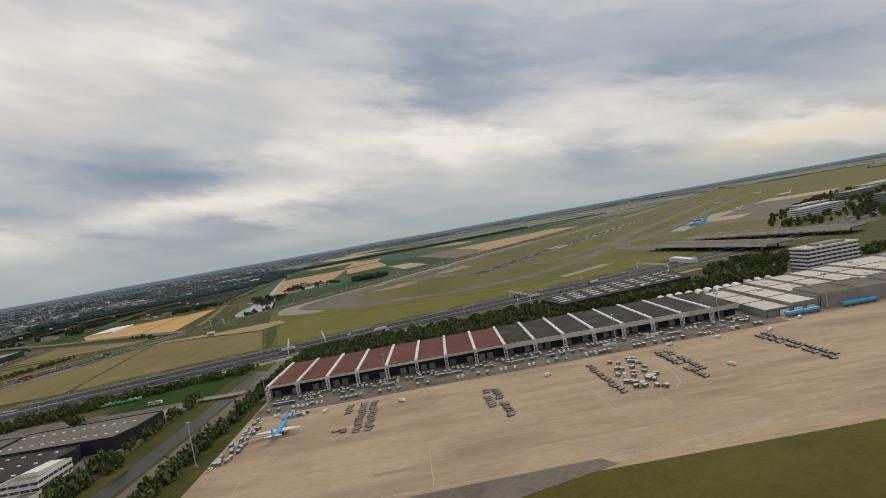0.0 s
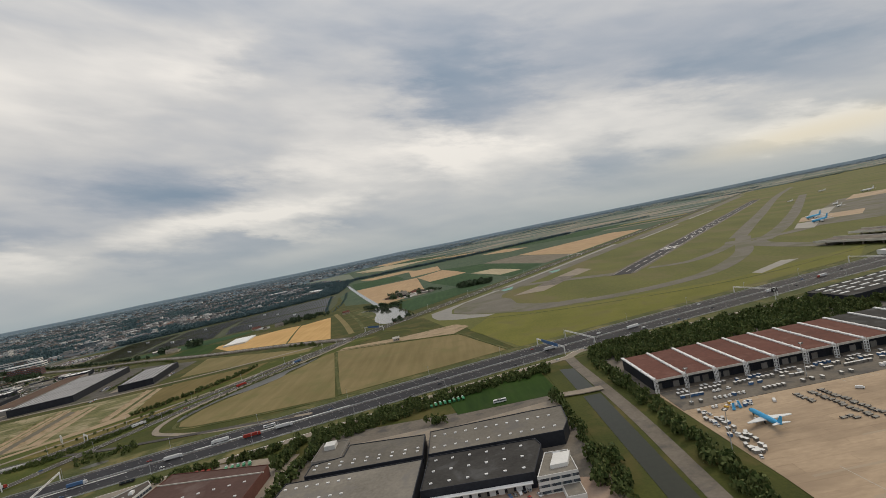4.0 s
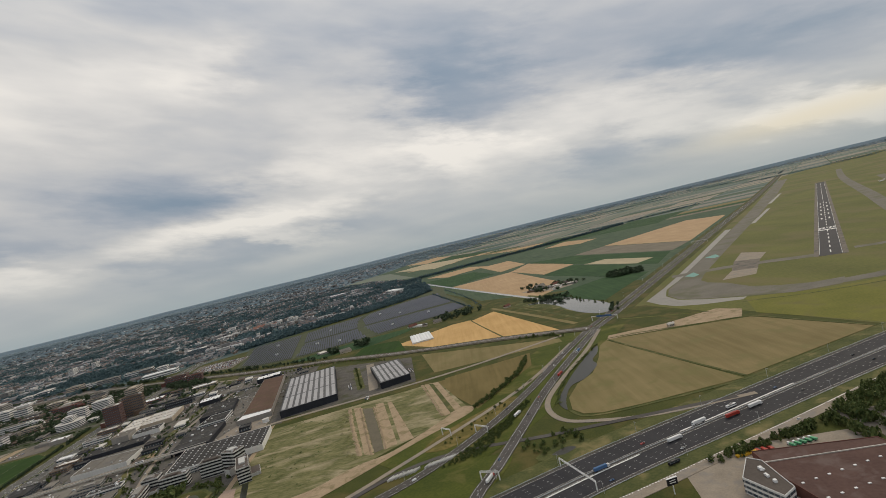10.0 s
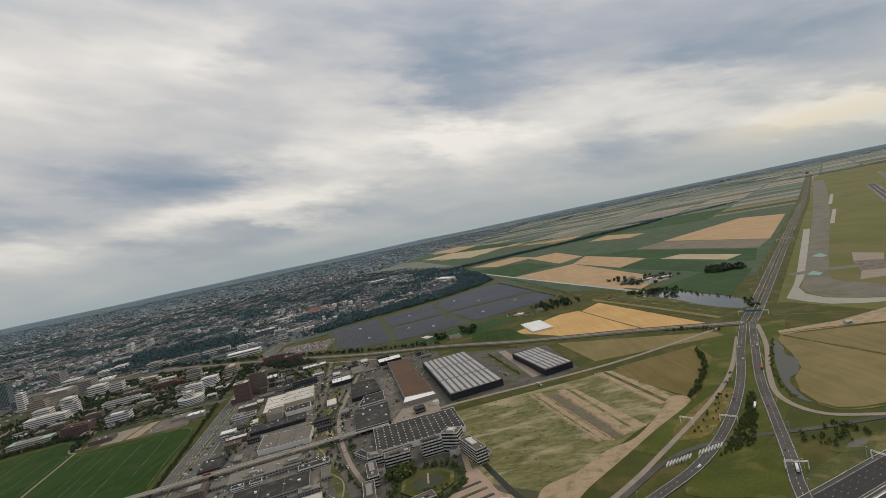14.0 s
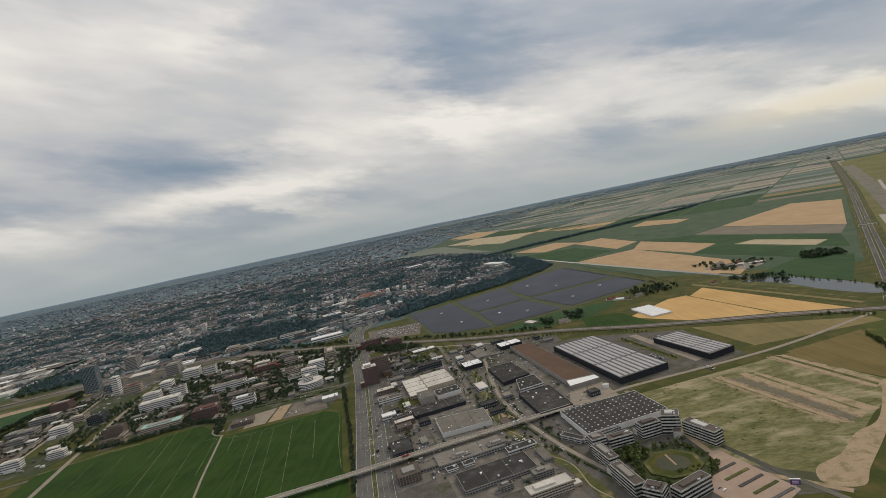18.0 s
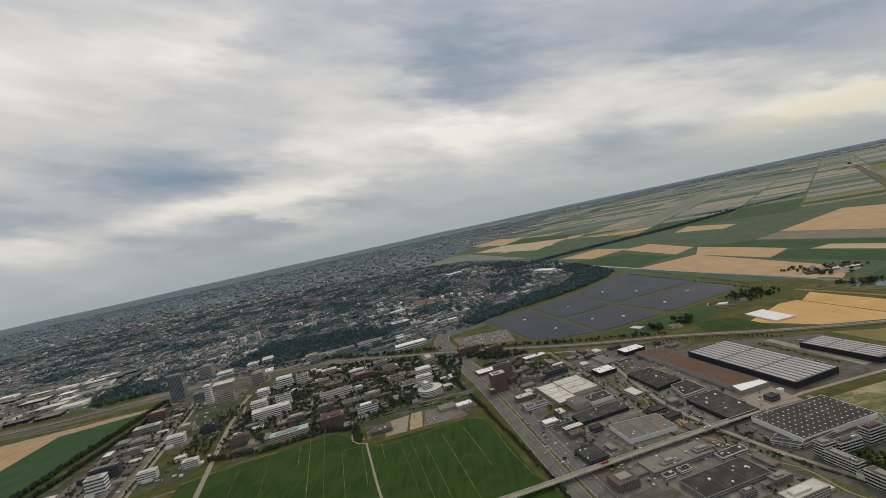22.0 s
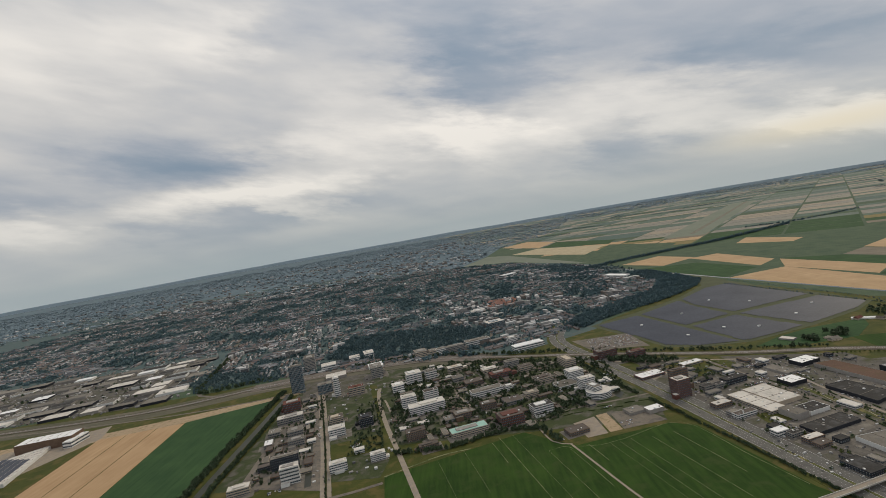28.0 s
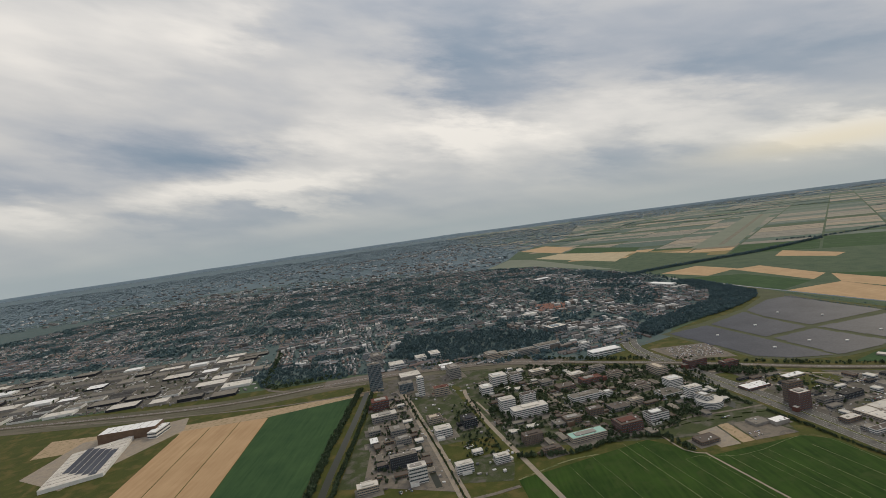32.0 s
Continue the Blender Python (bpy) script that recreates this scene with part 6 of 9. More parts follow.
building("office", oblong(-317.7, 189.7, 5.7, 3.7, 15), 2.2, WHITE_WALL, WHITE_ROOF, "cream cubic office beside the avenue", "office", floors=2, extras=1)
building("office", oblong(-313.1, 187.0, 6.2, 2.9, 15), 1.8, GREY_WALL, DARK_ROOF, "blue-grey office with dark roof", "office", floors=2, extras=3)
building("office", oblong(-310.7, 181.3, 7.6, 3.4, 15), 2.1, BROWN_WALL, LIGHT_ROOF, "brown office with pale roof units", "office", floors=2, extras=3)
building("hall", oblong(-282.2, 235.2, 9.1, 7.9, 15), 2.0, DARK_WALL, WHITE_ROOF, "hall with a white roof", "hall", floors=0, extras=3)
building("hall", oblong(-261.2, 256.9, 11.7, 7.9, 15), 2.2, DARK_WALL, WHITE_ROOF, "hall with a white roof near the railway", "hall", floors=0, extras=3)
building("hall", oblong(-277.4, 251.5, 13.9, 6.2, 105), 1.2, GREY_WALL, GREY_ROOF, "low grey shed roof", "hall", floors=0, extras=3)
building("hall", oblong(-286.8, 148.0, 21.6, 8.2, 15), 1.6, GREY_WALL, GREY_ROOF, "long grey-roofed business units", "hall", floors=2, extras=3)
building("hall", oblong(-279.7, 133.4, 21.5, 10.3, 15), 1.4, GREY_WALL, DARK_ROOF, "wide dark-roofed business hall", "hall", floors=2, extras=3)
building("office", oblong(-305.6, 140.7, 6.9, 6.8, 15), 2.7, BROWN_WALL, BROWN_ROOF, "brown brick office complex", "office", floors=4, extras=3)
building("office", oblong(-267.3, 128.7, 5.7, 2.8, 15), 1.8, GREY_WALL, GREY_ROOF, "glazed end pavilion of a business hall", "office", floors=3, extras=1)
building("office", oblong(-309.7, 159.7, 10.0, 7.0, 105), 1.8, DARK_WALL, DARK_ROOF, "dark-roofed showroom with white frame", "office", floors=2, extras=3)
building("office", oblong(-309.1, 166.4, 4.6, 3.6, 105), 1.0, DARK_WALL, DARK_ROOF, "small dark showroom beside the viaduct", "office", floors=1, extras=1, parapet=0.08)
building("office", oblong(-310.4, 177.5, 5.6, 4.3, 15), 1.6, BROWN_WALL, BROWN_ROOF, "brown low office beside the avenue", "office", floors=2, extras=1)
building("hall", oblong(-297.7, 190.2, 20.8, 8.1, 15), 1.5, DARK_WALL, DARK_ROOF, "long dark hall with white roof vents", "hall", floors=0, extras=3)
building("pavilion", oblong(-292.4, 140.1, 3.5, 2.3, 15), 1.2, WHITE_WALL, DARK_ROOF, "low pavilion with white roof edge", "pavilion", floors=2, extras=1)
building("pavilion", oblong(-287.3, 141.4, 3.5, 2.5, 15), 1.3, WHITE_WALL, DARK_ROOF, "low pavilion with white roof edge", "pavilion", floors=2, extras=1)
building("pavilion", oblong(-289.5, 145.9, 6.1, 2.6, 15), 1.9, GREY_WALL, GREY_ROOF, "glazed entrance pavilion of business units", "pavilion", floors=3, extras=3)
building("pavilion", oblong(-277.9, 149.0, 6.3, 2.7, 15), 2.1, GREY_WALL, GREY_ROOF, "glazed entrance pavilion of business units", "pavilion", floors=3, extras=3)
building("pavilion", oblong(-270.9, 145.7, 9.3, 3.4, 15), 1.1, WHITE_WALL, DARK_ROOF, "dark entrance wing with white edge", "pavilion", floors=1, extras=3)
building("pavilion", oblong(-277.8, 125.3, 3.8, 1.9, 15), 1.7, GREY_WALL, DARK_ROOF, "dark glazed corner pavilion", "pavilion", floors=3, extras=1)
building("apartments", oblong(-267.1, 119.6, 11.8, 4.3, 15), 2.8, BEIGE_WALL, LIGHT_ROOF, "long beige apartment block with small windows", "apartments", floors=4, extras=3)
building("warehouse", oblong(-726.7, 321.6, 36.7, 13.2, 8), 6.3, BROWN_WALL, WHITE_ROOF, "long warehouse with a white roof", "warehouse", floors=0, extras=3)
building("office", oblong(-706.6, 319.5, 16.3, 5.9, 90), 4.4, WHITE_WALL, WHITE_ROOF, "white office end of a warehouse", "office", floors=2, extras=3)
building("station_canopy", oblong(-511.5, 389.6, 12.6, 11.7, 105), 1.9, WHITE_WALL, WHITE_ROOF, "pale station platform canopy", "canopy", floors=0, extras=3)
building("station", oblong(-541.0, 377.6, 15.8, 12.8, 15), 2.2, GREY_WALL, LIGHT_ROOF, "grey station hall beside the tracks", "station", floors=0, extras=3)

# ---------------------------------------------------------------- trees, woods and the far town
rng = random.Random(11)


SLIPS = glide(MAIN_L, 2) + glide(MAIN_R, 2)


def off_road(p):
    return min((Vector(p) - q).length for q in SLIPS) > 2.4


def belt(name, poly, count, hmin, hmax, label, spread=1.0, mat=None):
    spots = []
    for x, y in strewn(poly, count, rng, off_road if name == "junction_bushes" else None):
        h = rng.uniform(hmin, hmax)
        spots.append((x, y, h, h * rng.uniform(0.36, 0.55) * spread))
    near = name in ("motorway_woods", "hall_woods", "junction_bushes", "office_trees")
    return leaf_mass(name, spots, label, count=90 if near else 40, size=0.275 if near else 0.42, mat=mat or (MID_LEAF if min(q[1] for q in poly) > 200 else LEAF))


def tree_row(name, pts, step, hmin, hmax, label, jitter=0.5, off=0.0):
    spots = []
    for x, y in along(glide(pts, 4), step, jitter, rng, off):
        h = rng.uniform(hmin, hmax)
        spots.append((x, y, h, h * rng.uniform(0.36, 0.52)))
    near = min(q[1] for q in pts) < 250
    return leaf_mass(name, spots, label, count=72 if near else 38, size=0.29 if near else 0.40, mat=FAR_HAZE_LEAF if name in ("polder_avenue", "solar_hedge", "dike_hedge") else LEAF if near and pts[0][0] > -320 else MID_LEAF)


belt("motorway_woods", [(-90, 95), (-76, 101), (-43, 108.5), (-44, 103.5), (-64, 98.5), (-80, 91), (-91, 86)], 420, 0.7, 1.6, "dense green belt of trees beside the motorway")
belt("motorway_woods", [(-33, 101), (-34.5, 109), (-30, 114.6), (22, 119.6), (24, 111), (24, 101.2), (-10, 100.8)], 820, 0.9, 2.1, "dense green belt of trees behind the cargo sheds")
belt("motorway_woods", [(-119, 86.5), (-92, 92), (-91, 90), (-100, 87.5), (-118, 85)], 90, 0.8, 1.6, "green hedge of small trees beside a yard")
belt("hall_woods", [(24, 105.5), (72, 106.5), (78, 112), (61, 114), (44, 110.8), (25, 107.5)], 420, 1.0, 2.0, "green trees before a dark hall")
belt("hall_woods", [(64, 120), (100, 112), (110, 118), (80, 136), (66, 130)], 170, 1.0, 2.2, "green trees beside an office")
belt("far_airport_woods", [(134, 196), (150, 230), (203, 282), (268, 346), (330, 365), (300, 290), (226, 247), (190, 190), (160, 170)], 520, 1.2, 3.0, "trees round the airport offices")
tree_row("apron_hedge", [(-34.4, 104), (-34, 83), (-34.1, 70), (-34.6, 55), (-35, 40)], 0.5, 0.9, 2.0, "green row of trees beside the apron", 1.0)
tree_row("canal_trees", [(-46.3, 88), (-46.5, 74), (-47, 58), (-47, 45)], 1.2, 0.9, 2.2, "green bushes and trees on the canal bank", 0.7)
tree_row("site_trees", [(-90, 92), (-88.7, 84), (-91, 72), (-91.5, 55)], 1.0, 1.2, 2.4, "green trees along a site road", 0.5)
tree_row("site_trees", [(-93, 90), (-93.5, 84), (-94.2, 80)], 0.9, 1.3, 2.6, "green trees beside the red-roofed warehouse", 0.5)
tree_row("yard_trees", [(-69, 88), (-66.5, 86)], 0.7, 1.2, 2.0, "green clump of trees in a yard", 0.7)
belt("office_trees", [(-49, 57), (-46, 66), (-44, 62), (-45, 55)], 22, 1.0, 2.0, "green bushes beside an office")
belt("junction_bushes", [(-168, 108), (-158, 110), (-150, 122), (-141, 138), (-147, 134), (-158, 120)], 420, 0.35, 0.9, "dense dark bushes between slip roads")
belt("junction_bushes", [(-150, 110), (-138, 113), (-134, 106), (-146, 103)], 40, 0.6, 1.3, "dark bushes between slip roads")
belt("junction_bushes", [(-168, 122), (-150, 140), (-138, 158), (-132, 150), (-150, 132), (-162, 118)], 26, 0.4, 0.9, "bushes on the verge between roads")
tree_row("field_hedge", [(-157, 140), (-148, 151), (-139, 166), (-135, 180)], 0.45, 0.7, 1.6, "dark hedge along a brown field", 0.7, 1.6)
tree_row("rail_hedge", [(-118, 198), (-124, 206), (-134, 212)], 1.4, 0.8, 1.8, "bushes beside the railway", 1.0)
belt("lake_trees", [(-122, 302), (-112, 308), (-99, 300), (-93, 291), (-101, 291), (-110, 294)], 34, 1.2, 2.8, "dark trees at the end of the lake", 1.2, MID_LEAF)
belt("lake_trees", [(-106, 287), (-99, 284), (-98, 277), (-104, 280)], 6, 1.2, 2.4, "trees on a spit in the lake", 1.2, MID_LEAF)
belt("lake_trees", [(-94, 221), (-86, 220), (-80, 236), (-83, 240)], 12, 1.0, 2.2, "trees on the lake shore", 1.2, MID_LEAF)
tree_row("lake_trees", [(-92, 290), (-90, 270), (-83, 246)], 3.0, 0.7, 1.5, "low bushes on the lake shore", 0.8, -1.0)
for line, wide in (([(-131, 316), (-114, 262), (-104, 224)], 1.8), ([(-137, 312), (-120, 258), (-108, 216)], 2.6)):
    strip("canal_dike", line, wide, VERGE if wide < 2 else HAY, 0.055, "grassy dike between the lake and the wheat", "verge", 8)
belt("farm_trees", [(-178, 326), (-150, 335), (-140, 318), (-160, 306), (-174, 308)], 60, 1.4, 3.2, "farmyard trees beside the wheat", 1.1, MID_LEAF)
belt("farm_trees", [(-238, 292), (-232, 293), (-231, 285), (-237, 284)], 9, 2.2, 4.2, "tall farmyard trees beside the railway", 1.2, MID_LEAF)
belt("farm_trees", [(-222, 296), (-212, 294), (-212, 286), (-220, 288)], 10, 2.2, 4.2, "tall farmyard trees beside the railway", 1.2, MID_LEAF)
belt("farm_trees", [(-112, 372), (-76, 350), (-66, 338), (-88, 322), (-104, 330)], 40, 1.4, 3.0, "farmyard trees in the fields", 1.2, MID_LEAF)
belt("field_copse", [(-60, 318), (-38, 312), (-34, 330), (-52, 336)], 90, 1.4, 3.2, "dark copse beside a green field", 1.2, MID_LEAF)
tree_row("polder_avenue", [(-262, 735), (-234, 752), (-189, 776), (-100, 802), (-10, 826), (65, 858), (165, 905)], 0.7, 2.2, 4.6, "dark line of trees across the fields", 3.5)
tree_row("polder_avenue", [(120, 960), (200, 930), (330, 960)], 1.6, 1.6, 3.6, "dark line of trees across the fields", 4.0)
tree_row("solar_hedge", [(-148, 332), (-180, 485)], 2.0, 0.7, 1.5, "low dark hedge beside the solar park", 0.8)
tree_row("dike_hedge", [(-146, 330), (-154, 400), (-172, 498)], 2.5, 0.5, 1.2, "low hedge along the canal dike", 1.0, -4.0)
belt("wood_belt", [(-338, 405), (-318, 424), (-214, 494), (-186, 560), (-196, 640), (-222, 640), (-214, 560), (-240, 506), (-330, 448), (-350, 420)], 1700, 1.8, 3.8, "dark green woodland belt along the solar park", 1.15, mat=FAR_HAZE_LEAF)
belt("wood_belt", [(-337, 414), (-327, 416), (-297, 434), (-267, 449), (-232, 469), (-197, 500), (-183, 526), (-186, 560), (-214, 494), (-318, 424), (-338, 405)], 620, 1.6, 3.2, "dark green woodland edge beside the solar park", 1.15, mat=FAR_HAZE_LEAF)
belt("wood_belt", [(-222, 640), (-196, 640), (-205, 760), (-300, 900), (-330, 880), (-240, 740)], 260, 1.6, 3.0, "dark green woodland belt along the town edge", mat=FAR_HAZE_LEAF)
belt("wood_belt", [(-252, 817), (-240, 700), (-268, 560), (-304, 516), (-312, 608), (-295, 728)], 420, 1.6, 3.4, "dark woodland between town quarters", mat=FAR_HAZE_LEAF)
tree_row("railway_trees", [(-236, 274), (-282, 294), (-352, 335)], 1.2, 1.0, 2.4, "bushes along the railway", 2.2, -3.0)
tree_row("railway_trees", [(-368, 344), (-400, 358), (-470, 391), (-530, 397)], 1.6, 1.6, 3.2, "dark row of trees along the railway", 1.4, -2.0)
tree_row("railway_trees", [(-600, 398), (-650, 386), (-672, 402), (-680, 440), (-700, 520)], 1.7, 1.8, 3.6, "dark row of trees along the ring road", 2.0, -6.0)
tree_row("rail_south_trees", [(-360, 322), (-400, 343), (-450, 366)], 0.9, 1.2, 2.6, "trees on the railway bank", 1.5, 3.5)
tree_row("avenue_trees", [(-341.5, 217), (-340.2, 211), (-333, 185), (-325.6, 154), (-322, 138)], 0.45, 0.7, 1.5, "green hedge of young trees along the avenue", 0.55)
tree_row("avenue_trees", [(-348, 243), (-345, 230), (-341.6, 219)], 0.4, 0.8, 1.6, "green hedge of young trees along the avenue", 0.7)
tree_row("avenue_trees", [(-350, 252), (-356.5, 282), (-362, 310)], 0.5, 0.9, 1.8, "dark hedge of trees along the avenue", 0.8, 1.5)
tree_row("pasture_trees", [(-476, 226), (-450, 223), (-425, 231), (-405, 229)], 0.6, 1.2, 2.6, "dark row of trees behind the pasture", 1.2)
tree_row("pasture_trees", [(-405, 228), (-401, 218), (-399, 212)], 1.2, 1.4, 2.8, "trees beside the clubhouse", 1.4)
tree_row("canal_row", [(-565.2, 345), (-562.4, 277), (-560.4, 208), (-553, 150)], 0.8, 1.6, 2.8, "trees along the park canal", 0.6)
tree_row("canal_row", [(-576, 358), (-575.5, 300), (-575, 265), (-572.3, 211), (-566, 130)], 0.4, 1.6, 3.2, "dark row of tall trees along the canal", 1.4)
belt("ring_trees", [(-668, 396), (-600, 394), (-590, 400), (-600, 430), (-690, 480), (-706, 440), (-680, 420)], 700, 1.2, 2.8, "dark trees round the ring road", mat=FAR_HAZE_LEAF)
tree_row("park_avenue_trees", [(-541, 333), (-525, 280), (-512, 235), (-500, 190)], 1.8, 0.8, 1.5, "small trees on the median", 0.2)
tree_row("yellow_road_trees", [(-492, 318), (-482, 270), (-472, 236)], 2.2, 1.0, 2.2, "trees beside the busway", 1.2, 5.0)
tree_row("estate_street_trees", [(-284, 222), (-279, 190), (-272, 158), (-258, 126)], 2.2, 0.7, 1.5, "small trees along estate paths", 1.2, 3.0)
tree_row("estate_avenue_trees", [(-312, 150), (-320, 200), (-332, 250)], 2.0, 0.8, 1.8, "small trees along the avenue", 0.8, -6.4)
tree_row("hall_hedge", [(-210, 231), (-200.5, 193)], 1.1, 0.5, 1.0, "dark hedge between two warehouses", 0.4)
tree_row("hall_row", [(-262, 262), (-240, 262), (-214, 250), (-196, 234)], 2.0, 0.8, 1.4, "young trees along the railway road", 0.2)
belt("park_woods", [(-505, 405), (-470, 420), (-430, 412), (-412, 460), (-470, 500), (-560, 520), (-566, 440)], 1300, 1.8, 4.0, "dark green town park woodland", mat=FAR_HAZE_LEAF)
belt("business_trees", [(-480, 240), (-405, 232), (-352, 262), (-350, 318), (-400, 344), (-470, 366), (-492, 330)], 1250, 0.9, 2.5, "garden trees between offices")
belt("business_trees", [(-556, 330), (-548, 240), (-544, 215), (-520, 212), (-524, 260), (-535, 330)], 260, 0.9, 1.9, "garden trees between offices")
belt("business_trees", [(-508, 300), (-500, 230), (-482, 232), (-494, 310)], 200, 0.8, 1.8, "garden trees between offices")
belt("estate_trees", [(-336, 292), (-300, 282), (-296, 250), (-330, 240)], 40, 1.0, 2.4, "trees on the estate")
belt("rail_thicket", [(-350, 318), (-318, 300), (-310, 292), (-322, 288), (-346, 306)], 110, 1.4, 3.0, "dark thicket beside the railway")
belt("industry_west_trees", [(-700, 440), (-690, 400), (-900, 430), (-1100, 480), (-1100, 520), (-800, 500)], 120, 1.4, 3.0, "trees between far industrial halls")
weeds = [(x, y, rng.uniform(0.12, 0.25), rng.uniform(0.2, 0.6)) for x, y in strewn([(-226, 168), (-200, 172), (-192, 126), (-206, 110), (-221, 120)], 60, rng)]
leaf_mass("weed_clumps", weeds, "low weed clumps on building land", "weeds", 14, 0.5)

TOWN = [(-345, 402), (-318, 430), (-235, 500), (-216, 560), (-222, 640), (-232, 780), (-262, 890), (-330, 1050), (-430, 1120), (-900, 1300), (-1300, 1200), (-1500, 520), (-690, 470), (-590, 400), (-420, 372)]
WOODS = [(-505, 405), (-470, 420), (-430, 412), (-412, 460), (-470, 500), (-560, 520), (-566, 440)]
INDUSTRY = [(-668, 400), (-700, 378), (-1300, 420), (-1300, 560), (-720, 560)]


building("glass_office", oblong(-408, 466, 17, 13, 20), 5.0, BLUE_GLASS, LIGHT_ROOF, "glass town office with a pale roof", "office", floors=4, extras=3)
building("sports_hall", oblong(-235, 637, 34, 11, -60), 2.6, WHITE_WALL, WHITE_ROOF, "long white-roofed hall at the wood's edge", "hall")
building("school", oblong(-420, 548, 16, 9, 15), 3.0, WHITE_WALL, LIGHT_ROOF, "white school block in the town", "school", floors=3)
building("school", oblong(-355, 835, 26, 12, 30), 3.0, WHITE_WALL, WHITE_ROOF, "white-roofed halls at the edge of town", "hall", floors=1)
building("apartments", oblong(-604, 560, 5, 12, 15), 8.0, WHITE_WALL, LIGHT_ROOF, "white apartment tower in the town", "apartments", floors=9)
building("apartments", oblong(-598, 588, 5, 11, 15), 7.0, WHITE_WALL, LIGHT_ROOF, "white apartment tower in the town", "apartments", floors=8)
building("apartments", oblong(-612, 480, 9, 4, 15), 6.0, GREY_WALL, LIGHT_ROOF, "grey apartment slab in the town", "apartments", floors=7)


def gable(bm, cx, cy, w, d, turn, z0, z1):
    c, s = math.cos(radians(turn)), math.sin(radians(turn))
    p = [bm.verts.new((cx + c * x - s * y, cy + s * x + c * y, z)) for x, y, z in ((-w / 2, -d / 2, z0), (w / 2, -d / 2, z0), (w / 2, d / 2, z0), (-w / 2, d / 2, z0), (-w / 2, 0, z1), (w / 2, 0, z1))]
    for f in ((0, 1, 5, 4), (2, 3, 4, 5), (1, 2, 5), (3, 0, 4), (3, 2, 1, 0)):
        bm.faces.new([p[i] for i in f])


# roof tones greyed and blued to hold the town's haze
ROOFS = islands("tiled_roofs", [(0.105, 0.112, 0.122), (0.16, 0.135, 0.128), (0.095, 0.105, 0.116), (0.21, 0.213, 0.217), (0.14, 0.145, 0.152), (0.26, 0.26, 0.262), (0.19, 0.142, 0.128), (0.36, 0.36, 0.358), (0.12, 0.126, 0.135), (0.17, 0.15, 0.142)])
WALLS = islands("house_walls", [(0.24, 0.205, 0.18), (0.17, 0.13, 0.11), (0.30, 0.285, 0.27), (0.42, 0.41, 0.40), (0.20, 0.175, 0.155)])
FLATS = islands("flat_roofs", [(0.36, 0.355, 0.34), (0.19, 0.185, 0.18), (0.50, 0.495, 0.485), (0.11, 0.112, 0.116), (0.27, 0.26, 0.25), (0.16, 0.14, 0.125)])
STREETS = [glide(p, 8) for p in ([(-420, 392), (-405, 480), (-380, 560), (-345, 700), (-330, 800)], [(-480, 525), (-400, 540), (-300, 560), (-236, 566)], [(-640, 450), (-540, 545), (-470, 640), (-430, 800), (-440, 960)], [(-760, 600), (-560, 640), (-380, 680), (-280, 700)], [(-520, 400), (-440, 396), (-380, 408), (-335, 445)], [(-900, 560), (-760, 760), (-640, 960), (-560, 1140)], [(-860, 820), (-600, 850), (-360, 830)])]
for line in STREETS:
    setting("town_street", ribbon(bmesh.new(), line, 0, 2.6, 0.0, 0.075), OLD_ASPHALT, "pale street through the town", "road")
roofs, walls, flats, gardens = bmesh.new(), bmesh.new(), bmesh.new(), []
town_rng = random.Random(77)
ROADS = [q for line in STREETS for q in line] + [Vector(p) for p in ((-577, 400), (-576, 430), (-575, 476), (-573, 520), (-572, 560), (-580, 600), (-590, 640), (-612, 675), (-634, 707))]


def in_town(x, y):
    return inside((x, y), TOWN) and not inside((x, y), WOODS) and not inside((x, y), INDUSTRY)


def terrace(x, y, w, d, h, turn):
    prism(walls, oblong(x, y, w, d, turn), 0, h)
    gable(roofs, x, y, w + 0.2, d + 0.25, turn, h, h + 0.42 * d)


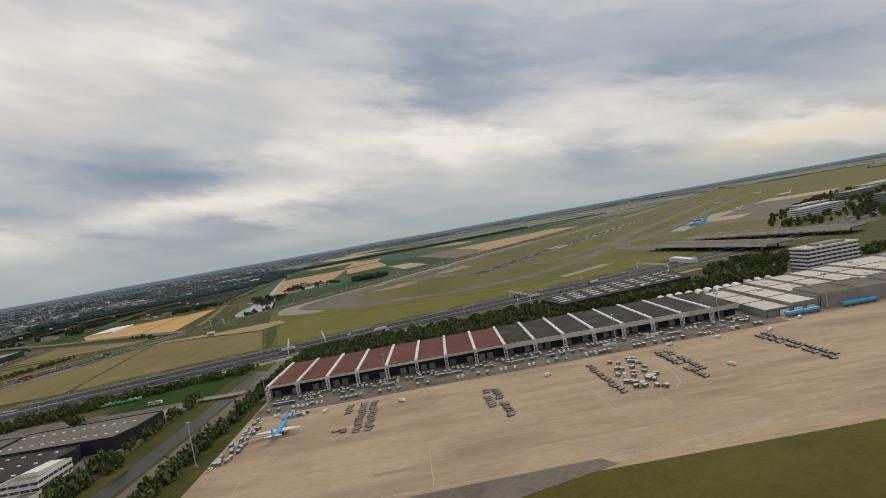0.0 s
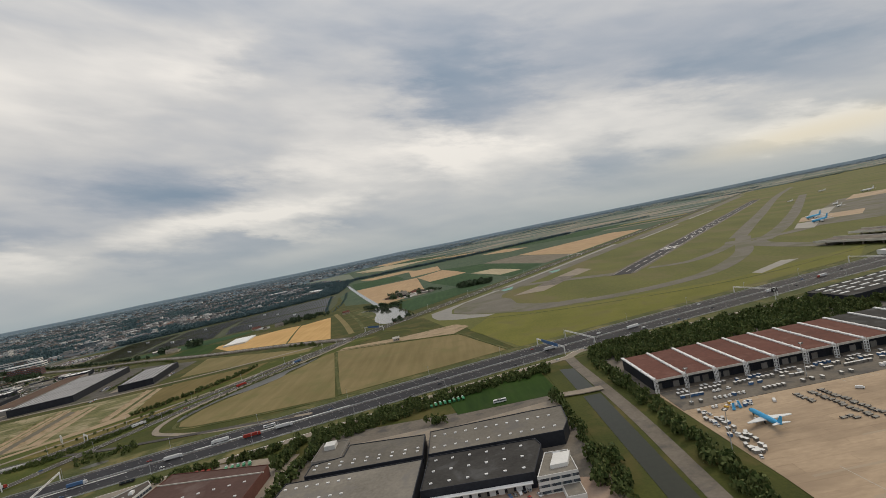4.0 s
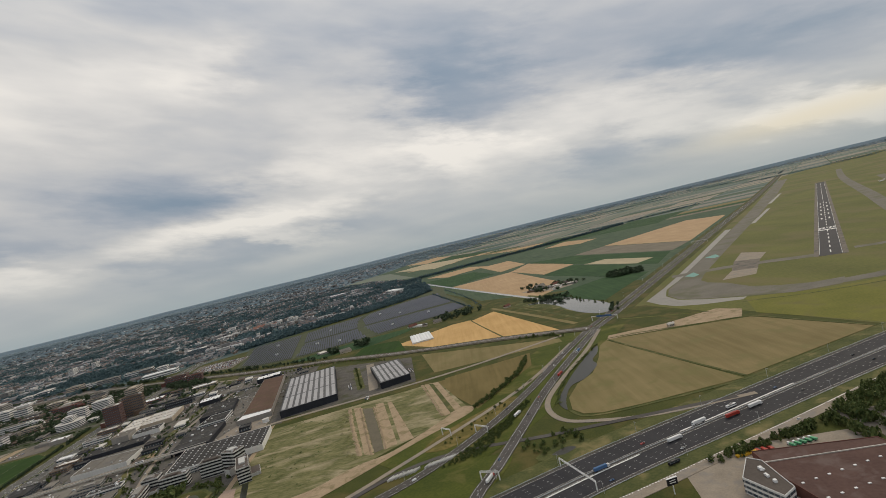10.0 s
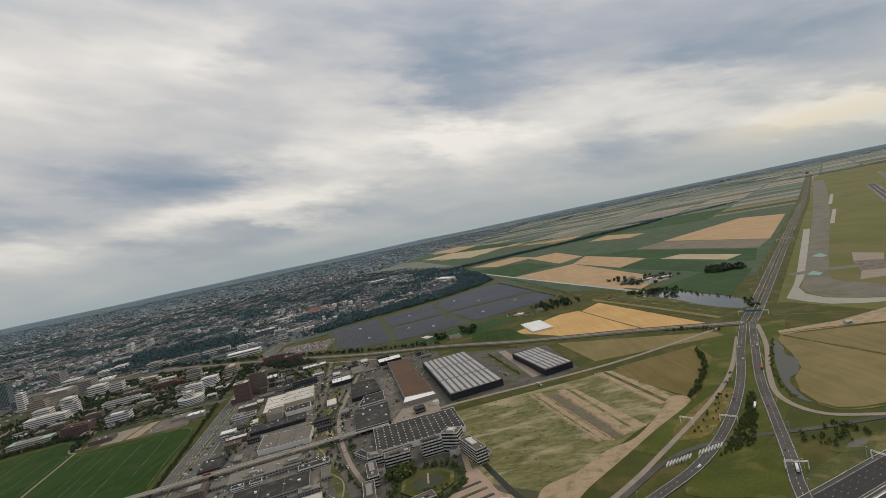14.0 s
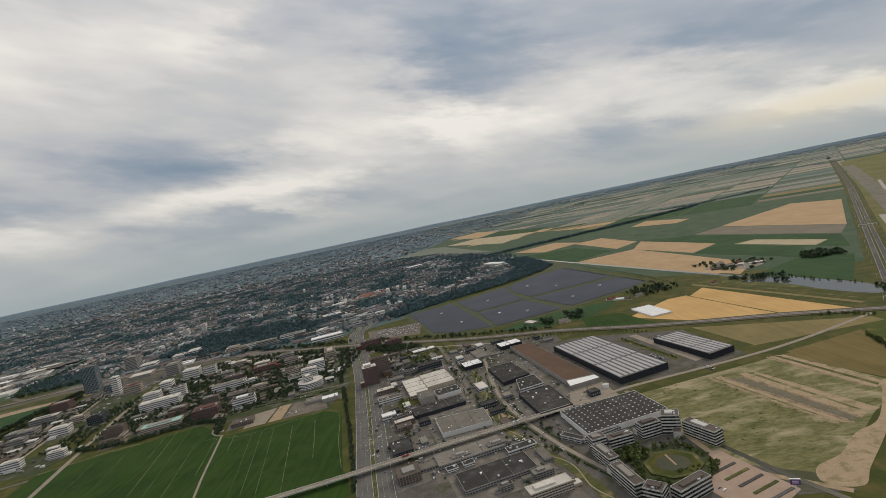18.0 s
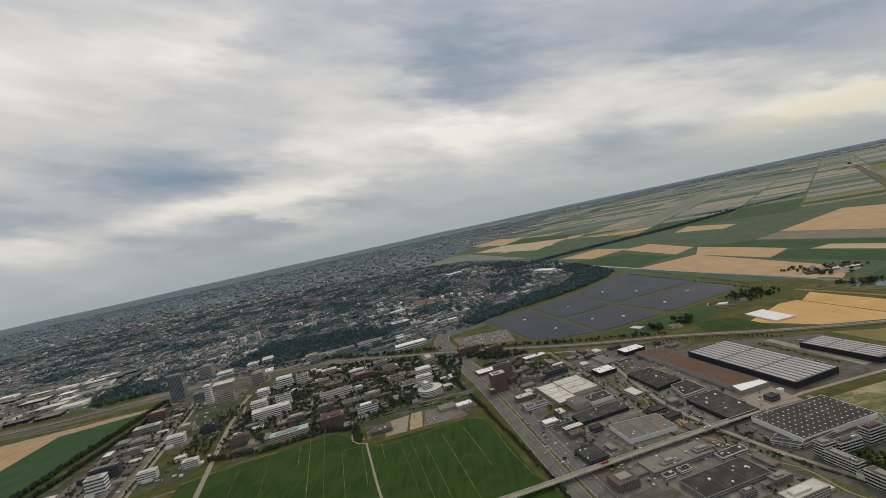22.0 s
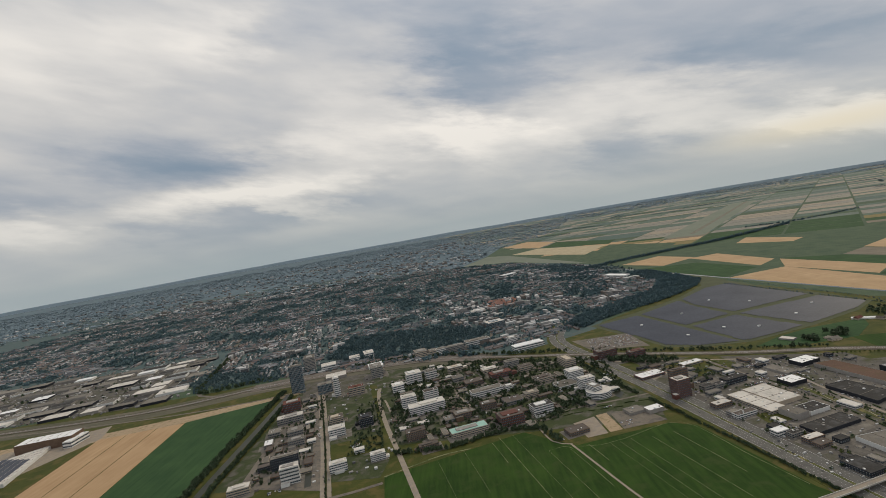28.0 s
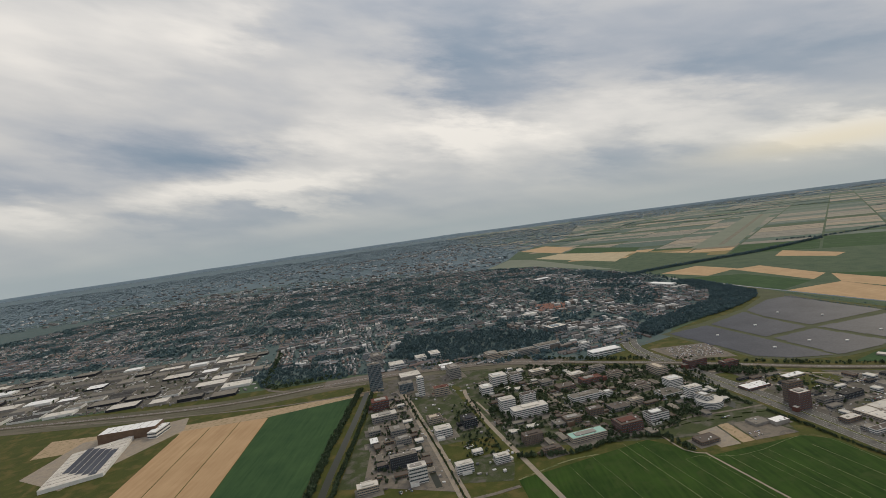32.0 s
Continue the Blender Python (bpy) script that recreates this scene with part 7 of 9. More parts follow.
for i in range(-52, 30):
    for j in range(-16, 46):
        cu, cv = i * 21.0, j * 17.0
        x, y = -600 + 0.966 * cu - 0.259 * cv, 600 + 0.259 * cu + 0.966 * cv
        if not in_town(x, y):
            continue
        lean = 15 + 26 * noise.noise(Vector((x * 0.006, y * 0.006, 4))) + (90 if noise.noise(Vector((x * 0.014, y * 0.014, 9))) > 0 else 0)
        c, s = math.cos(radians(lean)), math.sin(radians(lean))
        green = noise.noise(Vector((x * 0.017, y * 0.017, 3)))
        centre = math.hypot(x + 400, (y - 520) * 0.8)
        kind = "park" if green < -0.14 else "flats" if town_rng.random() < (0.6 if centre < 80 else 0.3 if y < 440 and x > -540 else 0.07) else "rows"
        for k in range(3 if kind == "park" else 15):
            gx, gy = x + town_rng.uniform(-10, 10), y + town_rng.uniform(-8, 8)
            for _ in range(11 if kind == "park" else 1):
                hx, hy = gx + town_rng.uniform(-5, 5), gy + town_rng.uniform(-4, 4)
                if inside((hx, hy), TOWN) and not inside((hx, hy), INDUSTRY):
                    h = town_rng.uniform(1.4, 3.0) if kind == "park" else town_rng.uniform(0.9, 2.0)
                    gardens.append((hx, hy, h, h * town_rng.uniform(0.5, 0.9)))
        if kind == "park":
            continue
        deep = 5.2 if kind == "flats" else town_rng.choice((3.8, 4.4, 5.0))
        v = -6.4
        while v < 7.5:
            u = -9.0 + town_rng.uniform(-1, 1)
            while u < 8.0:
                w = town_rng.uniform(4.0, 11.0) if town_rng.random() < 0.7 else town_rng.uniform(1.6, 2.6)
                hx, hy = x + c * (u + w / 2) - s * v, y + s * (u + w / 2) + c * v
                near = min((abs(q.x - hx) + abs(q.y - hy) for q in ROADS), default=99)
                if in_town(hx, hy) and near > 4.0 and town_rng.random() < (0.74 if hy < 560 else 0.60 if hy < 720 else 0.42):
                    if kind == "flats":
                        prism(flats, oblong(hx, hy, w, town_rng.uniform(2.4, 4.4), lean), 0, town_rng.uniform(1.4, 4.2))
                    else:
                        terrace(hx, hy, w, town_rng.uniform(1.7, 2.3), town_rng.uniform(0.9, 1.25), lean)
                        if town_rng.random() < 0.5:
                            prism(flats, oblong(hx + s * 1.7, hy - c * 1.7, w * town_rng.uniform(0.3, 0.8), 0.6, lean), 0, 0.5)
                u += w + town_rng.uniform(0.6, 2.4)
            v += deep
for line in STREETS:
    for off in (-2.6, 2.6):
        for x, y in along(line, 3.4, 0.8, town_rng, off):
            if in_town(x, y) and town_rng.random() < 0.75:
                h = town_rng.uniform(1.2, 2.4)
                gardens.append((x, y, h, h * town_rng.uniform(0.45, 0.7)))
orange = bmesh.new()
for k in range(46):
    hx, hy, w = -390 + town_rng.uniform(-16, 16), 583 + town_rng.uniform(-20, 20), town_rng.uniform(4, 9)
    prism(walls, oblong(hx, hy, w, 2.0, 24), 0, 1.2)
    gable(orange, hx, hy, w + 0.2, 2.3, 24, 1.2, 2.1)
joined("orange_roofs", orange, islands("orange_tiles", [(0.26, 0.13, 0.10), (0.22, 0.12, 0.095), (0.30, 0.16, 0.12)]), "orange tiled roofs of a newer quarter", "roofs")
joined("house_roofs", roofs, ROOFS, "tiled roofs of far town houses", "roofs")
joined("house_walls", walls, WALLS, "brick walls of far town houses", "houses")
joined("town_blocks", flats, FLATS, "flat-roofed blocks in the far town", "buildings")
leaf_mass("town_trees", gardens, "garden and street trees all over the town", "trees", 8, 0.76, FAR_HAZE_LEAF)
far = []
for x, y in strewn([(-440, 1150), (-560, 1150), (-1400, 1150), (-2600, 900), (-3000, 2600), (-900, 3800), (500, 3900), (-40, 2000), (-300, 1560), (-365, 1310)], 17000, rng, lambda p: noise.noise(Vector((p[0] * 0.003, p[1] * 0.003, 5))) > -0.4 and noise.noise(Vector((p[0] * 0.011, p[1] * 0.011, 6))) > -0.35):
    h = rng.uniform(1.6, 3.4)
    far.append((x, y, h, rng.uniform(3.5, 9)))
hamlets = bmesh.new()
ham_rng = random.Random(31)
for _ in range(60):
    cx, cy = -1250 + 1000 * ham_rng.random(), 1160 + 1500 * ham_rng.random() ** 2
    for _ in range(26):
        hx, hy = cx + ham_rng.gauss(0, 42), cy + ham_rng.gauss(0, 30)
        if hx < -440 and hy > 1120:
            prism(hamlets, oblong(hx, hy, ham_rng.uniform(4, 14), ham_rng.uniform(3, 6), ham_rng.uniform(0, 180)), 0, ham_rng.uniform(1.6, 4.5))
joined("far_hamlets", hamlets, FLATS, "pale houses scattered among far woods", "houses")
leaf_mass("far_woods", far, "woods beyond the town, coloured blue-green by haze", "woods", 9, 0.62, BLUE_HAZE_LEAF)
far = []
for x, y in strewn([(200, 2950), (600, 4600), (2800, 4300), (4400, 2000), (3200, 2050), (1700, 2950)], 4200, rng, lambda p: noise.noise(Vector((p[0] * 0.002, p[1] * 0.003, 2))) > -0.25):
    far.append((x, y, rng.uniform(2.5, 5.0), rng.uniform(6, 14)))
leaf_mass("horizon_woods", far, "woods along the horizon, coloured blue-green by haze", "woods", 14, 0.5, BLUE_HAZE_LEAF)
far = []
line_rng = random.Random(15)
for _ in range(34):
    a, b = line_rng.uniform(950, 2600), line_rng.uniform(-1100, 1200)
    along_u = line_rng.random() < 0.35
    for k in range(line_rng.randint(14, 60)):
        q = uv(a + (k * 4.5 if along_u else line_rng.uniform(-3, 3)), b + (line_rng.uniform(-3, 3) if along_u else k * 4.5), (-100, 200))
        if q[0] > -150 and q[1] > 700:
            far.append((*q, line_rng.uniform(1.6, 3.6), line_rng.uniform(1.5, 3.2)))
leaf_mass("far_hedgerows", far, "far tree lines between polder fields", "woods", 26, 0.4, FAR_HAZE_LEAF)
for pts in ([(-470, 1380), (-440, 1420), (-400, 1490), (-385, 1470), (-415, 1400), (-410, 1330), (-432, 1290), (-450, 1340)], [(770, 3560), (1000, 3830), (1040, 3800), (800, 3540)], [(-60, 2000), (40, 2080), (60, 2060), (-40, 1985)]):
    land("far_lake", pts, LAKE, 0.2, "pale far lake among woods", "lake")
blocks = bmesh.new()
for x, y in strewn([(-400, 1000), (-560, 1150), (-1400, 1150), (-2000, 900), (-1800, 2200), (-300, 2400)], 600, rng):
    prism(blocks, oblong(x, y, rng.uniform(4, 15), rng.uniform(3, 8), rng.choice((15, 105))), 0, rng.uniform(1.8, 4.4))
joined("far_buildings", blocks, FLATS, "pale buildings far beyond the town", "buildings")
a = -1180.0
while a < -685:
    b = 392.0
    while b < 540:
        w, d = rng.uniform(12, 26), rng.uniform(9, 16)
        if inside((a, b), INDUSTRY) and rng.random() < 0.85:
            light = rng.random()
            roof, word = (WHITE_ROOF, "white") if light < 0.07 else (GREY_ROOF, "grey") if light < 0.62 else (DARK_ROOF, "dark") if light < 0.8 else (LIGHT_ROOF, "pale")
            building("industrial_hall", oblong(a, b, w, d, 12), rng.uniform(1.5, 2.6), rng.choice((GREY_WALL, WHITE_WALL, DARK_WALL)), roof, "far industrial hall with a %s flat roof" % word, "hall", group="industrial estate west")
        b += d + rng.uniform(5, 10)
    a += rng.uniform(26, 32)
spots = [(x, y, rng.uniform(0.3, 1.2)) for x, y in strewn(INDUSTRY, 1500, rng, lambda p: p[0] > -1150)]
bits = bmesh.new()
for x, y, h in spots:
    prism(bits, oblong(x, y, rng.uniform(0.8, 4), rng.uniform(0.6, 2.0), rng.choice((12, 102))), 0, h)
joined("industrial_yards", bits, FLATS, "small sheds and parked trailers between far halls", "clutter")
land("industry_paving", [(-690, 392), (-720, 384), (-1200, 420), (-1200, 540), (-720, 545)], ESTATE, 0.06, "dark paved industrial estate", "ground")

# ---------------------------------------------------------------- vehicles
rng = random.Random(23)


def wheel_mesh(r, w):
    bm = tube(bmesh.new(), 0, 0, -w / 2, w / 2, r, r, 10)
    bmesh.ops.transform(bm, matrix=pose(0, 0, r, 90), verts=bm.verts)
    return to_mesh("wheel", bm, PAINTS["black"])


CAR_WHEEL, LORRY_WHEEL = wheel_mesh(0.06, 0.045), wheel_mesh(0.095, 0.06)


def profile(bm, pts, w0, w1):
    """Adds a body from a side outline (x, z), narrower at the top."""
    zt = max(z for _, z in pts)
    half = [w0 if z < zt * 0.7 else w1 for _, z in pts]
    a = [bm.verts.new((x, -h, z)) for (x, z), h in zip(pts, half)]
    b = [bm.verts.new((x, h, z)) for (x, z), h in zip(pts, half)]
    bm.faces.new(a[::-1])
    bm.faces.new(b)
    for i in range(len(pts)):
        j = (i + 1) % len(pts)
        bm.faces.new((a[i], a[j], b[j], b[i]))
    return bm


def make_car(colour, van=False):
    car = thing("van" if van else "car", "%s %s standing on the road surface" % (colour, "delivery van" if van else "hatchback car"), "van" if van else "car")
    l = 0.54 if van else 0.44
    h = 0.36 if van else 0.17
    part("body", profile(bmesh.new(), [(-l, 0.06), (l, 0.06), (l, 0.15), (l * 0.55, h + 0.02 if van else 0.17), (-l * 0.9, h), (-l, 0.16)], 0.18, 0.17), PAINTS[colour], car)
    if van:
        part("windscreen", profile(bmesh.new(), [(l * 0.58, 0.2), (l * 0.92, 0.18), (l * 0.62, 0.33)], 0.172, 0.16), GLASS, car, "dark windscreen")
    else:
        part("cabin", profile(bmesh.new(), [(-l * 0.8, 0.17), (l * 0.45, 0.17), (l * 0.2, 0.27), (-l * 0.6, 0.28)], 0.16, 0.13), GLASS, car, "dark glass cabin")
        part("roof", boxed(-l * 0.55, -0.125, 0.278, l * 0.18, 0.125, 0.292), PAINTS[colour], car)
    for x in (-l * 0.62, l * 0.62):
        for y in (-0.17, 0.17):
            o = part("wheel", CAR_WHEEL, None, car)
            o.location = (x, y, 0)
    return car


def make_lorry(cab, box):
    t = thing("lorry", "%s articulated lorry with a %s trailer" % (cab, box), "lorry")
    part("trailer", boxed(-1.75, -0.25, 0.24, 0.95, 0.25, 0.8), PAINTS[box], t, box + " box trailer")
    part("chassis", boxed(-1.7, -0.12, 0.15, 1.6, 0.12, 0.24), PAINTS["black"], t)
    part("cab", profile(bmesh.new(), [(1.05, 0.14), (1.6, 0.14), (1.6, 0.42), (1.5, 0.7), (1.05, 0.74)], 0.25, 0.24), PAINTS[cab], t)
    part("windscreen", boxed(1.57, -0.2, 0.44, 1.6, 0.2, 0.62), GLASS, t)
    for x in (-1.4, -1.15, -0.9, 0.95, 1.4):
        for y in (-0.22, 0.22):
            o = part("wheel", LORRY_WHEEL, None, t)
            o.location = (x, y, 0)
    return t


def make_bus(colour):
    t = thing("bus", colour + " single-deck bus with dark windows", "bus")
    part("body", boxed(-1.2, -0.25, 0.1, 1.2, 0.25, 0.62), PAINTS[colour], t)
    for y in (-0.256, 0.25):
        part("window_band", boxed(-1.1, y, 0.34, 1.1, y + 0.006, 0.54), GLASS, t)
    part("roof_unit", boxed(-0.5, -0.16, 0.62, 0.3, 0.16, 0.68), PAINTS["grey"], t)
    for x in (-0.8, 0.8):
        for y in (-0.23, 0.23):
            o = part("wheel", LORRY_WHEEL, None, t)
            o.location = (x, y, 0)
    return t


CARS = {c: make_car(c) for c in ("white", "black", "grey", "red", "blue")}
CARS["van"] = make_car("white", True)
USED = set()


def put(kind, x, y, turn, z=0.1):
    """Stands a vehicle of that kind at a place; the first one is the original."""
    ob, m = kind, pose(x, y, z, 0, 0, turn)
    if ob.name in USED:
        return copy_thing(ob, m)
    USED.add(ob.name)
    ob.matrix_basis = m
    return ob


def any_car():
    return CARS[rng.choice(("white", "white", "grey", "grey", "black", "black", "blue", "red", "van"))]


def heading(line, i):
    d = line[min(i + 1, len(line) - 1)] - line[max(i - 1, 0)]
    return math.degrees(math.atan2(d.y, d.x))


def traffic(line, offs, step, z, back=False, lo=0.0, hi=1.0):
    nn = sides(line)
    i = int(lo * len(line))
    while i < hi * len(line) - 1:
        off = rng.choice(offs)
        q = line[i] + nn[i] * off + (line[i + 1] - line[i]) * rng.random()
        put(any_car(), q.x, q.y, heading(line, i) + (180 if back else 0), z)
        i += rng.randint(1, step)


traffic(HW, (-4.8, -3.9, -2.9, -1.9), 5, 0.11, False, 0.25, 0.85)
traffic(HW, (1.9, 2.9, 3.9), 6, 0.11, True, 0.25, 0.85)
traffic(glide(MAIN_L, 4), (-0.6, 0.6), 9, 0.17, True)
traffic(glide(MAIN_R, 4), (-0.6, 0.6), 9, 0.17)
traffic(glide(NORTH[:4], 6), (-2.6, -1.4, 1.4, 2.6), 16, 0.12)
traffic(glide(BIG, 6), (-3.1, -1.5, 1.5, 3.1), 6, 0.10)
traffic(glide(FRONT, 6), (0.0,), 9, 0.10)
LORRIES = [make_lorry("white", "white"), make_lorry("red", "red"), make_lorry("white", "blue"), make_lorry("red", "white")]
for k, (x, y, back) in enumerate(((-120, 96.3, 0), (-106, 100.4, 0), (-100, 102.4, 0), (-18, 126.2, 1), (-113, 100.8, 1), (-40, 121.4, 0), (42, 141, 1), (-136, 92, 0), (24, 135.5, 0))):
    put(LORRIES[(0, 1, 0, 0, 0, 0, 3, 2, 0)[k]], x, y, 16 + 180 * back, 0.11)
for k, (x, y, tn) in enumerate(((-147, 128, 57), (-130, 152, 59), (-119, 172, 239), (-157, 98, 62))):
    put(LORRIES[k % 4], x, y, tn, 0.17)
BUSES = [make_bus("black"), make_bus("white"), make_bus("red")]
put(BUSES[0], -124, 88.2, 18, 0.10)
put(BUSES[1], -56, 91.5, 4, 0.06)
put(BUSES[1], -104, 104.5, 17, 0.11)
put(BUSES[2], -307.5, 152, 14, 1.45)
put(BUSES[1], -270, 161, 14, 1.45)
GREEN_TRUCK, YELLOW_BOX, RED_BOX = (thing("tip_lorry", "green tipper lorry parked in a yard", "lorry"), thing("skip", "yellow steel waste skip in a yard", "skip"), thing("skip", "red steel waste skip in a yard", "skip"))
part("cab", boxed(0.4, -0.2, 0.1, 0.75, 0.2, 0.5), PAINTS["white"], GREEN_TRUCK)
part("tipper", boxed(-0.75, -0.22, 0.18, 0.34, 0.22, 0.48), PAINTS["green"], GREEN_TRUCK)
for x in (-0.5, -0.2, 0.55):
    for y in (-0.19, 0.19):
        part("wheel", LORRY_WHEEL, None, GREEN_TRUCK).location = (x, y, 0)
for sk, c in ((YELLOW_BOX, "yellow"), (RED_BOX, "red")):
    part("tub", profile(bmesh.new(), [(-0.5, 0.02), (0.5, 0.02), (0.65, 0.4), (-0.65, 0.4)], 0.22, 0.26), PAINTS[c], sk)
    part("rim", boxed(-0.68, -0.28, 0.4, 0.68, 0.28, 0.44), PAINTS[c], sk)
for k in range(5):
    put(GREEN_TRUCK, -104.6 + k * 1.0, 85.2 + 0.1 * k, 110, 0.04)
for k in range(3):
    put(YELLOW_BOX, -113.6 + k * 1.3, 85.6, 12, 0.04)
    put(RED_BOX, -110.2 + k * 1.1, 85.6 + 0.1 * k, 100, 0.04)
for k in range(8):
    put(GREEN_TRUCK, -69 + k * 0.9, 96.6 + 0.14 * k, 100, 0.06)


def car_park(x, y, cols, rows, turn, dx=0.55, dy=1.5, fill=0.75, z=0.06):
    c, s = math.cos(radians(turn)), math.sin(radians(turn))
    for i in range(cols):
        for j in range(rows):
            if rng.random() < fill:
                u, v = i * dx, j * dy
                put(any_car(), x + c * u - s * v, y + s * u + c * v, turn + 90 + rng.choice((0, 180)), z)


def far_car_park(x, y, cols, rows, turn, dx=0.6, dy=1.6, fill=0.7):
    """Parked cars too far off to tell apart: bodies and cabins joined."""
    bm = bmesh.new()
    for i in range(cols):
        for j in range(rows):
            if rng.random() < fill:
                m = pose(x, y, 0.1, 0, 0, turn) @ pose(i * dx, j * dy, 0)
                brick(bm, -0.18, -0.44, 0.02, 0.18, 0.44, 0.17, m)
                brick(bm, -0.15, -0.22, 0.17, 0.15, 0.26, 0.28, m)
    return joined("parked_cars", bm, CAR_COLOURS, "rows of parked cars in many colours", "cars")


CAR_COLOURS = islands("car_paints", [(0.72, 0.72, 0.71), (0.66, 0.66, 0.65), (0.6, 0.6, 0.6), (0.03, 0.03, 0.035), (0.2, 0.2, 0.21), (0.75, 0.75, 0.74), (0.06, 0.09, 0.2), (0.28, 0.05, 0.04), (0.1, 0.1, 0.105)], rough=0.4)
car_park(-60.5, 60.4, 9, 2, 14, 0.6, 1.7, 0.6)
car_park(-58, 57, 10, 2, 14, 0.6, 1.7, 0.7)
car_park(-91, 75, 1, 7, 5, 0.6, 0.7, 0.5)
car_park(-231.3, 112.2, 9, 1, -62, 0.6, 1.2, 0.3)
far_car_park(-369, 217.5, 10, 3, 15, 0.62, 1.7, 0.55)
far_car_park(-303, 214, 8, 2, 15, 0.6, 1.6, 0.6)
far_car_park(-292, 243, 9, 3, 15, 0.6, 1.6, 0.6)
far_car_park(-280, 258, 10, 3, 15, 0.6, 1.6, 0.7)
far_car_park(-312, 262, 12, 1, 20, 0.6, 1.6, 0.7)
far_car_park(-306, 158, 7, 1, 15, 0.6, 1.6, 0.6)
far_car_park(-272, 150, 6, 2, 15, 0.6, 1.6, 0.6)
far_car_park(-196, 226, 12, 1, -30, 0.6, 1.6, 0.7)
far_car_park(-349, 339, 40, 12, -4, 0.8, 2.4, 0.62)
car_park(-399, 213, 3, 2, 15, 0.6, 1.2, 0.8)
far_car_park(-181, 200, 2, 8, 15, 0.9, 1.0, 0.6)
far_car_park(-206, 196, 2, 9, 15, 0.9, 1.2, 0.6)

# ---------------------------------------------------------------- apron equipment


def make_dolly():
    d = thing("cargo_dolly", "grey steel cargo dolly parked on the apron", "dolly", group="rows of cargo dollies")
    part("deck", boxed(-0.42, -0.24, 0.09, 0.42, 0.24, 0.14), PAINTS["grey"], d)
    part("end_rail", boxed(-0.42, -0.24, 0.14, -0.38, 0.24, 0.24), PAINTS["black"], d)
    part("drawbar", boxed(0.42, -0.02, 0.08, 0.62, 0.02, 0.11), PAINTS["black"], d)
    for x in (-0.28, 0.28):
        part("axle", boxed(x - 0.05, -0.22, 0.0, x + 0.05, 0.22, 0.09), PAINTS["black"], d)
    return d


DOLLY = make_dolly()
for x0, y0, cols, rows, dx, dy, turn in ((-13.6, 60.2, 2, 15, 1.5, 0.72, 8), (-15.8, 66.6, 1, 6, 1.2, 0.75, 8), (-16.4, 60.8, 2, 2, 0.9, 0.8, 8), (3.2, 60.5, 2, 9, 1.35, 0.75, 4), (5.0, 56.6, 1, 7, 1.2, 0.72, 4), (18.4, 57.6, 1, 13, 1.2, 0.95, 10), (28.4, 57.8, 1, 17, 1.2, 0.72, 10), (29.6, 60.5, 1, 12, 1.2, 0.8, 10), (42.8, 56.3, 1, 19, 1.2, 0.7, 8), (43.8, 57.5, 1, 16, 1.2, 0.8, 8)):
    for i in range(cols):
        for j in range(rows):
            if rng.random() < 0.92:
                put(DOLLY, x0 + i * dx - 0.03 * j + rng.uniform(-0.16, 0.16), y0 + j * dy + rng.uniform(-0.14, 0.14), turn + rng.uniform(-12, 12), 0.066)


def make_container(colour):
    c = thing("cargo_container", colour + " air cargo container on the apron", "container")
    part("box", profile(bmesh.new(), [(-0.3, 0.0), (0.22, 0.0), (0.34, 0.14), (0.34, 0.38), (-0.3, 0.38)], 0.2, 0.2), PAINTS[colour], c)
    part("frame", boxed(-0.32, -0.21, 0.38, 0.36, 0.21, 0.40), STEEL, c)
    return c


def make_tug(colour):
    c = thing("tug", colour + " baggage tug with an open cab", "tug")
    part("body", boxed(-0.32, -0.16, 0.06, 0.32, 0.16, 0.2), PAINTS[colour], c)
    part("canopy", boxed(-0.2, -0.15, 0.36, 0.1, 0.15, 0.39), PAINTS["white"], c)
    for x in (-0.18, 0.08):
        for y in (-0.14, 0.12):
            part("post", boxed(x, y, 0.2, x + 0.02, y + 0.02, 0.36), PAINTS["black"], c)
    for x in (-0.2, 0.2):
        for y in (-0.15, 0.15):
            part("wheel", CAR_WHEEL, None, c).location = (x, y, 0)
    return c


BOXES = [make_container("white"), make_container("grey"), make_container("blue")]
TUGS = [make_tug("white"), make_tug("blue"), make_tug("yellow")]
QUIET = [BOXES[1]] * 8 + [BOXES[0], BOXES[2]]
for y, turn in ((79.5, 90), (78.3, 90), (76.9, 0), (74.2, 90)):
    x = -29.0
    while x < 47:
        kind, n = rng.choice(QUIET + [CARS["white"], TUGS[0]]), rng.randint(3, 8)
        for k in range(n):
            if rng.random() < 0.72 and x < 47:
                put(kind if rng.random() < 0.8 else rng.choice(QUIET), x, y + rng.uniform(-0.12, 0.12), turn + rng.uniform(-6, 6), 0.101)
            x += 0.72
        x += rng.uniform(0.6, 2.6)
for _ in range(42):
    put(rng.choice([BOXES[1]] * 5 + [CARS["grey"], BOXES[0]]), rng.uniform(19.6, 24.5), rng.uniform(56.5, 69.5), rng.uniform(0, 360), 0.066)
for _ in range(40):
    put(rng.choice(QUIET + [TUGS[0], CARS["white"], CARS["grey"]]), -30 + rng.uniform(0, 2.0), rng.uniform(56, 71), rng.uniform(60, 120), 0.066)
for _ in range(12):
    put(rng.choice(TUGS + BOXES), rng.uniform(-28, -20), rng.uniform(70, 72), rng.uniform(0, 180), 0.09)
for x, y in ((-8.5, 68.5), (12, 68.3), (31, 72), (45, 70.5), (38, 71.5), (52, 74), (-19.5, 69.8), (33, 60)):
    put(CARS["van"], x, y, rng.uniform(0, 360), 0.066)
